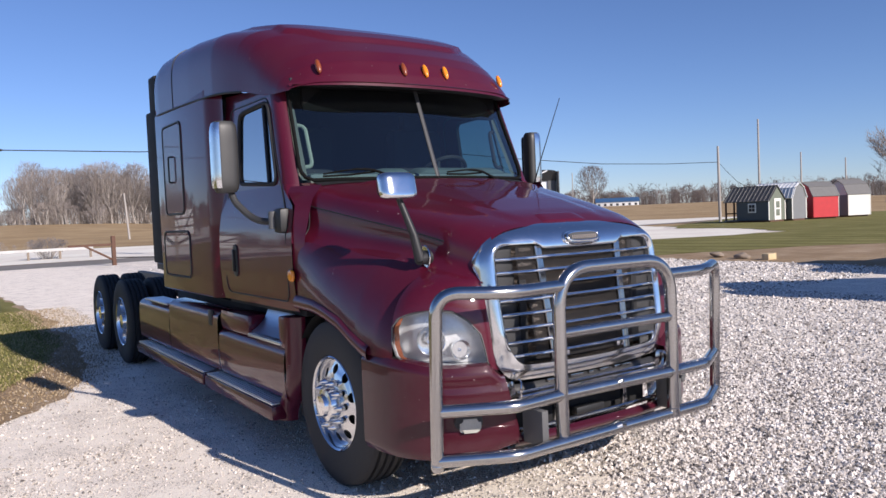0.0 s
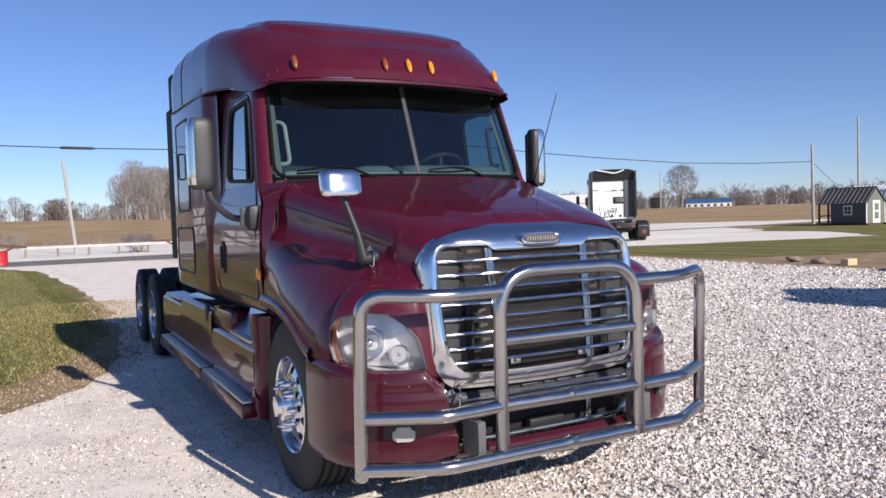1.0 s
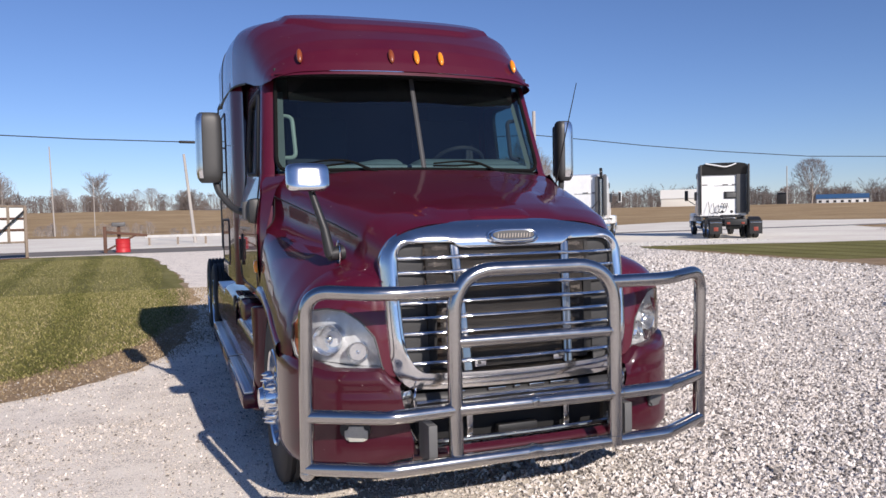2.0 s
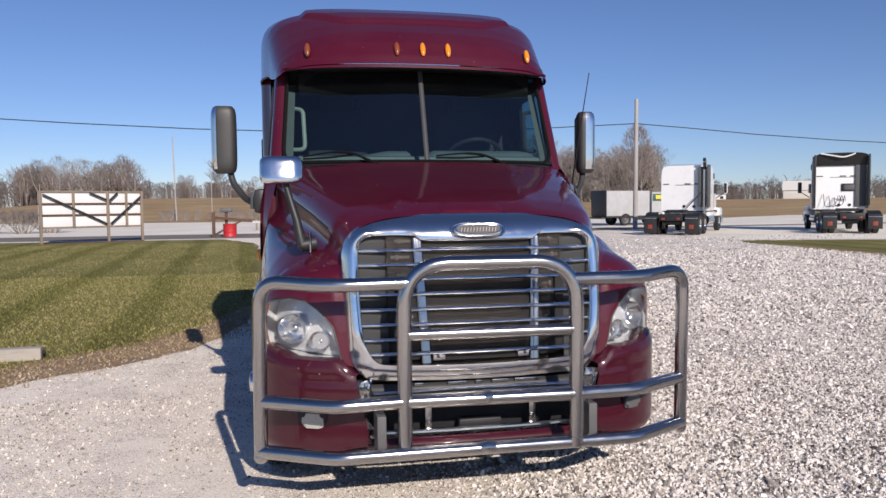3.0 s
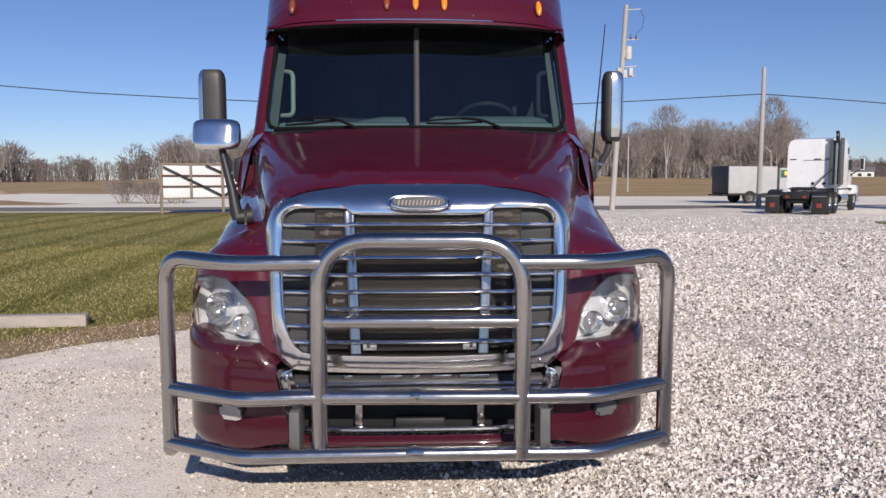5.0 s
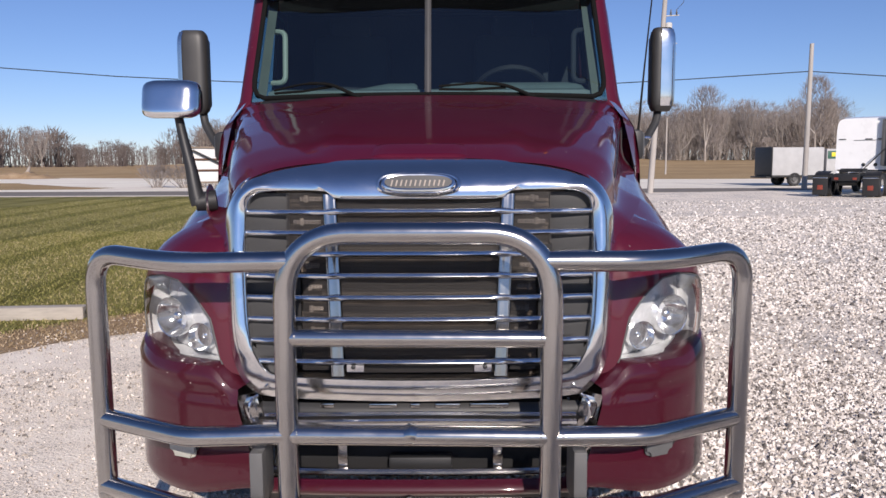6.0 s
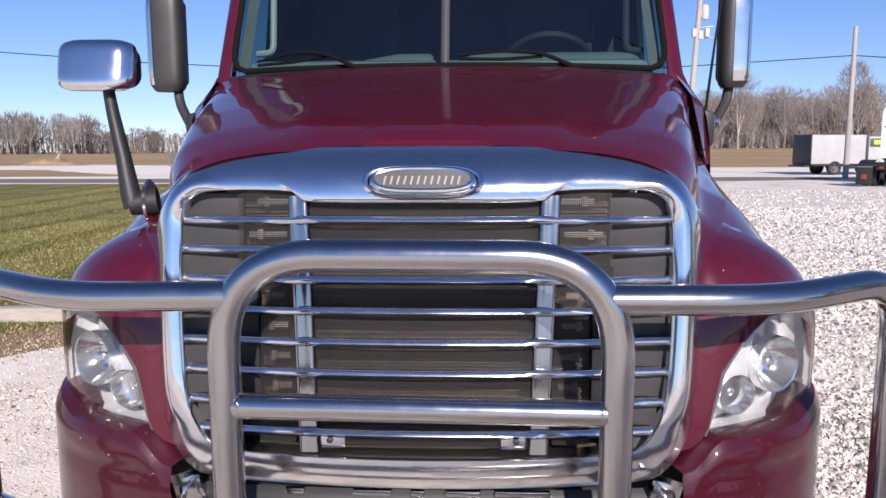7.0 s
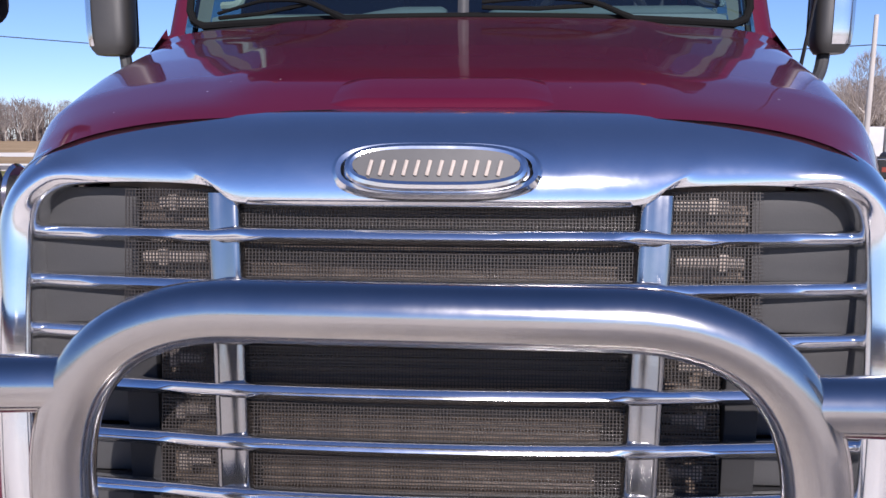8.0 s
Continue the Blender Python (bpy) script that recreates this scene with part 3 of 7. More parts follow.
def fender_point(i, v):
    x, y, z = FEND[i]
    s = float(FLEN[i])
    yk = table(s, (0, 0.27, 0.52, 0.76, 1), CREASE_Y)
    c1 = hood_point(1.0, yk)
    c0 = Vector((x, y, z))
    mid = Vector((lerp(x, c1.x, 0.10), lerp(y, c1.y, 0.12), lerp(z, c1.z, 0.74)))
    return c0 * (1 - v) ** 2 + mid * 2 * v * (1 - v) + c1 * v * v


for way, side in ((-1, "right"), (1, "left")):
    bm = bmesh.new()
    k = len(FEND) - 1
    grid(bm, lambda u, v: Vector((way, 1, 1)) * fender_point(round(u * k), v), k, 16)
    fender = part("fender", bm, MAROON, truck, "maroon front fender with worn gloss", sharp=50)
    # flare round the wheel arch
    bm = bmesh.new()
    ys = np.linspace(-0.42, 0.56, 26)

    def flare(u, v):
        y = lerp(-0.40, 0.565, u)
        z = table(y, (-0.40, -0.34, -0.2, -0.05, 0.14, 0.3, 0.55), (0.885, 0.90, 0.953, 1.022, 1.072, 1.097, 1.107))
        a = v * math.pi * 1.15
        return Vector((way * (1.155 + 0.03 * math.sin(a)), y, z - 0.045 * math.cos(a) + 0.005))
    grid(bm, flare, 28, 8)
    part("fender_flare", bm, MAROON, fender)
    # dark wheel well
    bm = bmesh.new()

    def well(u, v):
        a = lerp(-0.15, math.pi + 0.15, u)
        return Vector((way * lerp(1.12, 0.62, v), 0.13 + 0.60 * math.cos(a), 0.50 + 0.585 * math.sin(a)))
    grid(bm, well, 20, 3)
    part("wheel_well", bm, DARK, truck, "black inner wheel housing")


# bumper corners and middle
def bumper_y(x):
    return plan(x, 3.0, 0.735)


for way in (-1, 1):
    bm = bmesh.new()
    xs = list(np.linspace(0.585, 1.0, 14)) + list(np.linspace(1.02, 1.168, 12))
    rows = [(x, bumper_y(x)) for x in xs] + [(1.168, y) for y in (-0.33, -0.36)][:1]
    rows = rows[:-1] + [(1.17, -0.32)]

    def corner(u, v):
        x, y = rows[round(u * (len(rows) - 1))]
        s = smooth01((x - 0.6) / 0.12)
        top = lerp(0.757, 0.836, s) if x < 1.0 else lerp(0.836, 0.886, (x - 1.0) / 0.17)
        if x < 0.95:
            x = lerp(lerp(0.572, 0.662, v), 0.95, (x - 0.585) / 0.365)
            y = bumper_y(x)
        low = lerp(0.395, 0.345, smooth01((x - 0.6) / 0.3))
        b = smooth01(min(v, 1 - v) / 0.07)
        fold = 0.012 * math.exp(-((lerp(low, top, v) - 0.735) / 0.02) ** 2) * (1 - smooth01((x - 0.95) / 0.1))
        inset = (1 - b) * 0.018 + fold
        d = Vector((x / 1.17, (y + 0.3) / 0.735, 0)).normalized()
        return Vector((way * (x - d.x * inset), y - d.y * inset, lerp(low, top, v)))
    grid(bm, corner, len(rows) - 1, 26)
    k = len(rows) - 1

    def ledge(u, v):
        p = corner(u, 1.0)
        d = Vector((p.x / 1.17, (p.y + 0.3) / 0.735, 0)).normalized()
        return p - d * 0.10 * v + Vector((0, 0, 0.012 * math.sin(math.pi * v) - 0.004 * v))
    grid(bm, ledge, k, 4)
    bumper = part("bumper_corner", bm, SHADEDMAROON, truck, "maroon plastic bumper corner, scuffed", sharp=60)
    # bent bracket at the corner's inner edge
    bm = grid(bmesh.new(), lambda u, v: Vector((way * (lerp(0.575, 0.655, v) - 0.05 * u), bumper_y(0.6) + 0.02 + 0.07 * u + 0.012 * math.sin(9 * v + 4 * u), lerp(0.40, 0.735, v))), 6, 14)
    part("bumper_bracket", bm, STEEL, bumper, "crumpled bare metal bumper bracket")
    # fog lamp on a flat black plate that stands for its recess
    y = bumper_y(0.86)
    tilt = Matrix.Rotation(radians(way * 24), 4, "Z")
    bm = plate(bmesh.new(), rounded(0.15, 0.075, 0.028), 0.012, Matrix.Translation((way * 0.87, y + 0.002, 0.555)) @ tilt @ front_m(0, 0, 0), 0.004)
    fog = part("fog_lamp", bm, BLACK, bumper, "flat black plate behind the fog lamp lens")
    bm = plate(bmesh.new(), rounded(0.115, 0.075, 0.022), 0.014, Matrix.Translation((way * 0.866, y - 0.006, 0.534)) @ tilt @ front_m(0, 0, 0), 0.012)
    # the +x lens lies in shade: its grey colour stands in for that
    part("fog_lens", bm, FOG if way < 0 else GREYPLASTIC, fog, "cloudy white fog lamp lens" if way < 0 else "fog lamp lens greyed for shade")

bm = bmesh.new()
grid(bm, lambda u, v: Vector((lerp(-0.6, 0.6, u), bumper_y(lerp(-0.6, 0.6, u)) + 0.03 - 0.03 * math.sin(math.pi * v), lerp(0.375, 0.435, v))), 20, 6)
part("bumper_valance", bm, SHADEDMAROON, truck, "maroon lower bumper strip")
bm = bmesh.new()
grid(bm, lambda u, v: Vector((lerp(-0.59, 0.59, u), bumper_y(lerp(-0.59, 0.59, u)) + 0.075 - 0.02 * math.sin(math.pi * v), lerp(0.632, 0.702, v))), 20, 8)
part("bumper_band", bm, BLACK, truck, "dark centre band of the bumper")
bm = bmesh.new()
tube(bm, [(x, bumper_y(x) + 0.11, 0.722) for x in np.linspace(-0.55, 0.55, 14)], 0.012, 10)
part("bumper_rod", bm, BLACK, truck)
for z, r, back, nm in ((0.672, 0.008, 0.052, "bumper_moulding"), (0.646, 0.013, 0.040, "bumper_moulding")):
    part(nm, tube(bmesh.new(), [(x, bumper_y(x) + back, z - 0.012 * (x / 0.56) ** 2) for x in np.linspace(-0.56, 0.56, 18)], r, 10), CHROME, truck, "polished bumper moulding")
for x, w in ((-0.33, 0.05), (-0.13, 0.10), (-0.015, 0.035), (0.10, 0.09), (0.25, 0.14)):
    part("bumper_clip", boxed((x, bumper_y(x) + 0.060, 0.700), (w, 0.02, 0.016), 0.004), STEEL, truck)
for x in (-0.28, 0.28):
    part("bumper_upright", boxed((x, -0.955, 0.52), (0.035, 0.03, 0.17), 0.006), STEEL, truck)
part("tow_plate", boxed((0.0, -0.93, 0.475), (0.23, 0.05, 0.045), 0.01), BLACK, truck)
bm = bmesh.new()
tube(bm, [(x, bumper_y(x) + 0.05, 0.455) for x in np.linspace(-0.56, 0.56, 14)], 0.015, 10)
part("bumper_lip", bm, STEEL, truck)
# skirt added only to make the bumper's ground shadow solid
bm = grid(bmesh.new(), lambda u, v: Vector((lerp(-0.58, 0.58, u), bumper_y(lerp(-0.58, 0.58, u)) + 0.05 + 0.05 * v, lerp(0.385, 0.30, v))), 20, 3)
part("shadow_skirt", bm, BLACK, truck, "added black skirt that closes the shadow under the bumper")
for way in (-1, 1):
    part("strap_hook", tube(bmesh.new(), fillet([(way * 0.575, -0.99, 0.742), (way * 0.590, -1.03, 0.735), (way * 0.600, -1.035, 0.69), (way * 0.585, -1.02, 0.655)], 0.02, 4), 0.006, 8), ALLOY, truck, "bright bent hood strap")
    part("side_baffle", boxed((way * 0.62, -0.93, 0.68), (0.10, 0.06, 0.09), 0.02, Matrix.Rotation(radians(way * 18), 4, "Y")), STEEL, truck, "crumpled bright metal baffle")

# what shows behind the openings
part("radiator", boxed((0, -0.80, 1.08), (1.06, 0.05, 0.80), 0.01), CORE, truck, "brown finned radiator core")
for z in np.linspace(0.72, 1.42, 42):
    part("radiator_fin", boxed((0, -0.829, z), (0.98, 0.010, 0.005)), CORE, truck)


def grille_lean(z, back):
    return -0.925 - 0.14 * (1.38 - z) + back


def screen(x0, x1, z0, z1, pitch=0.0052, wire=0.0014):
    """A fine woven wire screen just behind the slats, leaning with them."""
    bm = bmesh.new()
    for z in np.arange(z0, z1, pitch):
        box(bm, ((x0 + x1) / 2, grille_lean(z, 0.034), z), (x1 - x0, wire, wire))
    zm = (z0 + z1) / 2
    lean = Matrix.Rotation(-math.atan(0.14), 4, "X")
    for x in np.arange(x0, x1, pitch):
        box(bm, (x, grille_lean(zm, 0.036), zm), (wire, wire, (z1 - z0) * 1.01), 0, lean)
    tagged(part("insect_screen", bm, WIRE, truck, smooth=False), "fine brown wire screen behind the grille", kind="stuff")


screen(-0.30, 0.30, 0.82, 1.43)
for way in (-1, 1):
    screen(min(way * 0.335, way * 0.475), max(way * 0.335, way * 0.475), 1.245, 1.455)
    screen(min(way * 0.325, way * 0.415), max(way * 0.325, way * 0.415), 0.83, 1.245)
    # near-black strip filling the gap between side screen and blanking panels
    part("grille_dark_strip", boxed((way * 0.452, -0.90, 1.05), (0.05, 0.02, 0.44), 0.005), DARK, truck)
    for z, w, x in ((1.432, 0.085, 0.390), (1.350, 0.100, 0.405), (1.195, 0.05, 0.385), (1.118, 0.05, 0.375), (1.040, 0.05, 0.370), (0.965, 0.05, 0.365)):
        clip = part("condenser_clip", boxed((way * x, grille_lean(z, 0.058), z), (w, 0.014, 0.016), 0.004), CLIP, truck, "dull aluminium condenser bracket")
        part("clip_post", boxed((way * (x + 0.018), grille_lean(z, 0.054), z), (0.014, 0.012, 0.026), 0.003), CLIP, clip)
# filler box added to keep light out behind the grille
part("engine_filler", boxed((0, 0.1, 1.0), (1.0, 1.3, 0.75), 0.02), DARK, truck, "dark filler box that blocks light behind the grille")
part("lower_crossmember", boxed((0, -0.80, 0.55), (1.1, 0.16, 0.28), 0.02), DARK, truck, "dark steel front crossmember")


# grille surround
G_OUT = [(0, 1.580), (0.22, 1.578), (0.41, 1.566), (0.52, 1.548), (0.60, 1.520), (0.662, 1.475), (0.701, 1.40), (0.707, 1.30), (0.704, 1.10), (0.689, 0.92), (0.664, 0.822), (0.612, 0.753), (0.53, 0.729), (0.26, 0.722), (0, 0.720)]
G_IN = [(0, 1.432), (0.22, 1.432), (0.295, 1.436), (0.34, 1.460), (0.52, 1.462), (0.590, 1.447), (0.617, 1.405), (0.622, 1.30), (0.617, 1.10), (0.602, 0.93), (0.577, 0.866), (0.545, 0.829), (0.49, 0.812), (0.26, 0.806), (0, 0.804)]


def surround(u, v):
    """u along the frame from the crown to the foot; v from the outer edge over the roll to the inner return."""
    o, i = curve_at(G_OUT, u), curve_at(G_IN, u)
    v = (v - 0.12) / 0.88
    if v < 0:
        back = 0.17 * smooth01((1.56 - o[1]) / 0.10) * (-v / 0.1364)
        return Vector((o[0] - 0.06 * back, grille_y(*o) + 0.030 * smooth01((1.55 - o[1]) / 0.12) + 0.004 * smooth01((0.98 - o[1]) / 0.18) - 0.012 + back, o[1]))
    if v < 0.8:
        w = v / 0.8
        x, z = lerp(o, i, w)
        wide = math.dist(o, i)
        bulge = math.sin(math.pi * w) * min(0.030, wide * 0.35) * (1 - 0.7 * smooth01((wide - 0.06) / 0.06))
        edge = 0.030 * (1 - w) ** 2.5 * smooth01((1.55 - o[1]) / 0.12)
        low = smooth01((0.98 - o[1]) / 0.18)
        edge = lerp(edge, 0.034 * (1 - w), low)
        return Vector((x, grille_y(x, z) - bulge * (1 - 0.65 * low) + edge - 0.012, z))
    w = (v - 0.8) / 0.2
    x, z = i
    return Vector((x, grille_y(x, z) - 0.012 + 0.07 * w, z))


bm = grid(bmesh.new(), surround, 90, 25)
grille = part("grille_surround", mirror_x(bm), CHROME, truck, "polished chrome grille surround", sharp=55)


def grille_half(z):
    zs, xs = zip(*sorted((p[1], p[0]) for p in G_IN[6:12]))
    return table(z, zs, xs)


SLATS = [1.390, 1.316, 1.240, 1.163, 1.086, 1.010, 0.934, 0.862]
for z in SLATS:
    h = grille_half(z) + 0.012
    bm = bmesh.new()
    n = 30
    prof = [(0.012, -0.002), (0.009, -0.012), (-0.001, -0.016), (-0.011, -0.008), (-0.010, 0.012), (0.004, 0.022)]
    rings = []
    for x in np.linspace(-h, h, n + 1):
        y0 = grille_y(x, z) + 0.004 + 0.012 * smooth01((abs(x) - 0.30) / 0.05)
        rings.append([bm.verts.new((x, y0 + b, z + a - 0.004 * (abs(x) > 0.33))) for a, b in prof])
    for a, b in zip(rings, rings[1:]):
        for j in range(len(prof)):
            bm.faces.new((a[j], a[(j + 1) % 6], b[(j + 1) % 6], b[j]))
    part("grille_slat", bm, CHROME, grille, sharp=60)
for way in (-1, 1):
    bm = grid(bmesh.new(), lambda u, v: Vector((way * (lerp(0.320, 0.288, v) - 0.026 * math.cos(math.pi * u)), grille_y(0.3, lerp(1.45, 0.81, v)) + 0.026 - 0.028 * math.sin(math.pi * u) ** 0.45 + 0.007 * math.sin(math.pi * u) ** 4, lerp(1.45, 0.81, v))), 12, 20)
    part("grille_upright", bm, UPRIGHT, grille, sharp=60)
    # ledge behind the slats' ends
    for z in SLATS:
        h = grille_half(z) + 0.004
        bm = boxed((way * (h + 0.478) / 2, grille_y(0.55, z) + 0.030, z - 0.006), (h - 0.478, 0.034, 0.010), 0.003)
        part("slat_ledge", bm, BLANK, grille)
    # grey blanking panels at the ends
    for a, b in zip([1.455] + SLATS, SLATS + [0.81]):
        zm = (a + b) / 2
        h = grille_half(min(max(zm, 0.83), 1.40))
        bm = boxed((way * (h + 0.478) / 2, grille_y(0.55, zm) + 0.045, zm), (h - 0.470, 0.016, a - b - 0.002), 0.004)
        part("grille_blank", bm, BLANK, grille, "matt grey blanking panel")
    bm = boxed((way * 0.225, -0.990, 0.843), (0.062, 0.012, 0.036), 0.004)
    tab = part("grille_bracket", bm, ALLOY, grille)
    part("bolt", lathe(bmesh.new(), [(0.009, 0), (0.008, 0.006), (0.003, 0.008)], 6, front_m(way * 0.232, -0.997, 0.846)), BLACK, tab)

# oval badge with plain bars for its letters
bm = bmesh.new()
ring = [(0.122 * math.copysign(abs(math.cos(t)) ** 0.62, math.cos(t)), 0.026 * math.copysign(abs(math.sin(t)) ** 0.8, math.sin(t))) for t in np.linspace(0, 2 * math.pi, 48, endpoint=False)]
tube(bm, [(x, grille_y(0, 1.490 + z) - 0.034, 1.490 + z) for x, z in ring], 0.0085, 10, closed=True)
badge = part("badge", bm, CHROME, grille, "raised chrome oval badge")
bm = plate(bmesh.new(), [(x * 0.97, z * 0.94) for x, z in ring], 0.012, Matrix.Translation((0, -0.930, 1.490)) @ Matrix.Rotation(radians(-14), 4, "X") @ front_m(0, 0, 0), 0.003)
part("badge_plate", bm, BADGEGREY, badge, "brushed dark silver badge plate")
slant = Matrix.Rotation(radians(-14), 4, "X") @ Matrix.Rotation(radians(14), 4, "Y")
for i in range(12):
    x = -0.092 + i * 0.0165
    part("badge_bar", boxed((x, -0.945, 1.490), (0.0055, 0.004, 0.023), 0.0015, slant), CLIP, badge)
bm = bmesh.new()
big = [(x * 1.10 + math.copysign(0.008, x), z * 1.30) for x, z in ring]
tube(bm, [(x, grille_y(0, 1.486 + z) - 0.020, 1.485 + z) for x, z in big], 0.009, 8, closed=True)
part("badge_moulding", bm, CHROME, badge)

# headlights
HL = [(0.717, 0.829), (0.760, 1.004), (0.82, 1.081), (0.89, 1.133), (0.969, 1.145), (1.05, 1.132), (1.095, 1.108), (1.118, 1.05), (1.120, 0.96), (1.108, 0.89), (1.07, 0.850), (0.95, 0.838), (0.85, 0.833)]


def hl_span(z):
    """Inner and outer |x| of the headlight at the height z."""
    xs = []
    for (x0, z0), (x1, z1) in zip(HL, HL[1:] + HL[:1]):
        if (z0 - z) * (z1 - z) <= 0 and z0 != z1:
            xs.append(lerp(x0, x1, (z - z0) / (z1 - z0)))
    return (min(xs), max(xs)) if len(xs) > 1 else (0.9, 0.9)


def hl_point(u, v, inset):
    z = lerp(0.8335, 1.143, v)
    a, b = hl_span(z)
    x = lerp(a, b, u)
    d = Vector((x / 1.17, -0.9, 0)).normalized()
    crown = 0.012 * math.sin(math.pi * u) * math.sin(math.pi * v)
    return Vector((x, plan(x), z)) + d * (crown - inset) + Vector((0, 0.05 * (v - 0.5) ** 2, 0))


for way in (-1, 1):
    flip = Vector((way, 1, 1))
    bm = grid(bmesh.new(), lambda u, v: flip * hl_point(u, v, 0.10), 16, 16)
    light = part("headlight", bm, LAMPHAZE, truck, "large clear-lens headlight with hazy reflector")
    bm = grid(bmesh.new(), lambda u, v: flip * hl_point(u, v, -0.002), 18, 18)
    lens = part("headlight_lens", bm, LENS, light, "clear plastic lens")
    lens.visible_shadow = False
    edge = [hl_point(u, 0, 0.0) for u in np.linspace(0, 1, 12)] + [hl_point(1, v, 0) for v in np.linspace(0.05, 1, 14)] + [hl_point(0, v, 0) for v in np.linspace(0.97, 0.04, 14)]
    bm = tube(bmesh.new(), [flip * p for p in edge], 0.005, 6, closed=True)
    part("headlight_seal", bm, GREYPLASTIC, light)
    wall = [(flip * hl_point(a, b, -0.002), flip * hl_point(a, b, 0.105)) for a, b in [(u, 0) for u in np.linspace(0, 1, 12)] + [(1, v) for v in np.linspace(0.05, 1, 14)] + [(0, v) for v in np.linspace(0.97, 0.04, 14)]]
    bm = bmesh.new()
    vs = [(bm.verts.new(a), bm.verts.new(b)) for a, b in wall]
    for p, q in zip(vs, vs[1:] + vs[:1]):
        bm.faces.new((p[0], q[0], q[1], p[1]))
    part("headlight_wall", bm, LAMPHAZE, light)
    for x, z, r in ((0.955, 0.975, 0.075), (0.825, 0.915, 0.052)):
        n = Vector((way * (0.45 if x > 0.9 else 0.28), -0.9, 0)).normalized()
        m = Matrix.Translation(Vector((way * x * 0.985, plan(x) + 0.105, z))) @ n.to_track_quat("Z", "Y").to_matrix().to_4x4()
        bm = lathe(bmesh.new(), [(r * 0.22, -0.015), (r * 0.5, -0.004), (r * 0.8, 0.018), (r, 0.048), (r * 1.05, 0.05), (r * 1.06, 0.02)], 28, m)
        bowl = part("reflector_bowl", bm, LAMPWHITE, light, "chromed reflector bowl")
        bm = bmesh.new()
        bmesh.ops.create_uvsphere(bm, u_segments=16, v_segments=10, radius=r * 0.34, matrix=m @ Matrix.Translation((0, 0, 0.006)))
        part("bulb_cap", bm, LAMPWHITE, light)
    # amber side marker wrapped round the corner
    bm = grid(bmesh.new(), lambda u, v: flip * hl_point(lerp(0.945, 0.985, u), lerp(0.14, 0.86, v), 0.012), 4, 12)
    part("side_marker", bm, MARKERLENS, light, "faded amber side marker")


# grille guard of bent steel tube; the knocked side stands a little further back
def guard_y(x):
    return -1.185 - 0.034 * min(max(x, -0.437), 0.437)


LEG_L, LEG_R = -0.432, 0.437


def leg(way):
    return LEG_L if way < 0 else LEG_R


guard = part("grille_guard", tube(bmesh.new(), fillet([(LEG_L, guard_y(-1), 0.40), (LEG_L, guard_y(-1), 1.336), (LEG_R, guard_y(1), 1.336), (LEG_R, guard_y(1), 0.40)], 0.225, 16), 0.0365, 20), STEEL, truck, "bent polished steel tube grille guard")
for way in (-1, 1):
    y = guard_y(way)
    bm = tube(bmesh.new(), fillet([(leg(way) - way * 0.04, y, 1.245), (way * 0.78, -1.187, 1.243), (way * 1.116, -1.02, 1.262), (way * 1.124, -0.99, 0.388)], 0.125, 12), 0.034, 18)
    part("guard_wing", bm, STEEL, guard)
    for z in (0.665, 0.415):
        bm = tube(bmesh.new(), fillet([(0.0 if z < 0.5 else leg(way), guard_y(0) if z < 0.5 else y, z), (way * 0.765, -1.19, z), (way * 1.122, -0.995, z)], 0.06, 6), 0.034, 18)
        part("guard_rail", bm, STEEL, guard)
    bm = boxed((way * 0.545, -1.08, 0.50), (0.045, 0.16, 0.19), 0.006)
    part("guard_bracket", bm, GREYPLASTIC, guard, "dark grey steel mounting bracket")
    bm = bmesh.new()
    bmesh.ops.create_uvsphere(bm, u_segments=16, v_segments=10, radius=0.036, matrix=Matrix.Translation((way * 1.124, -0.99, 0.388)))
    part("guard_cap", bm, STEEL, guard)
for z, r in ((0.993, 0.030), (0.665, 0.034)):
    part("guard_crossbar", tube(bmesh.new(), [(LEG_L, guard_y(-1), z), (LEG_R, guard_y(1), z)], r, 18), STEEL, guard)


def weld(at, axis, r):
    """A lumpy bead round a tube's end."""
    a = Vector(axis).normalized()
    u = a.orthogonal().normalized()
    w = a.cross(u)
    pts = [Vector(at) + (r + 0.002 * math.sin(7 * t)) * (math.cos(t) * u + math.sin(t) * w) for t in np.linspace(0, 2 * math.pi, 28, endpoint=False)]
    part("weld", tube(bmesh.new(), pts, 0.0018, 6, closed=True), STEEL, guard)


for way in (-1, 1):
    x, y = leg(way), guard_y(way)
    weld((x - way * 0.035, y, 0.993), (1, 0, 0), 0.030)
    weld((x + way * 0.037, y, 0.665), (1, 0, 0), 0.034)
    weld((x - way * 0.035, y, 0.665), (1, 0, 0), 0.034)
    weld((x, y, 0.447), (0, 0, 1), 0.037)
# seam and knock in the middle of the two long tubes
part("tube_seam", tube(bmesh.new(), [(-0.035, -1.188, 0.668), (-0.022, -1.190, 0.672), (-0.010, -1.188, 0.668)], [0.034, 0.0375, 0.034], 18), STEEL, guard)
part("tube_seam", tube(bmesh.new(), [(-0.060, -1.185, 0.416), (-0.030, -1.192, 0.423), (-0.012, -1.189, 0.420), (0.012, -1.185, 0.416)], [0.033, 0.038, 0.034, 0.033], 18), STEEL, guard)

# ---- cab ----
SIDE_Z = (1.04, 1.12, 1.30, 1.48, 1.60, 1.72, 1.90, 2.62)
SIDE_X = (1.135, 1.153, 1.165, 1.164, 1.157, 1.138, 1.100, 1.045)


def cab_x(z):
    return table(z, SIDE_Z, SIDE_X)


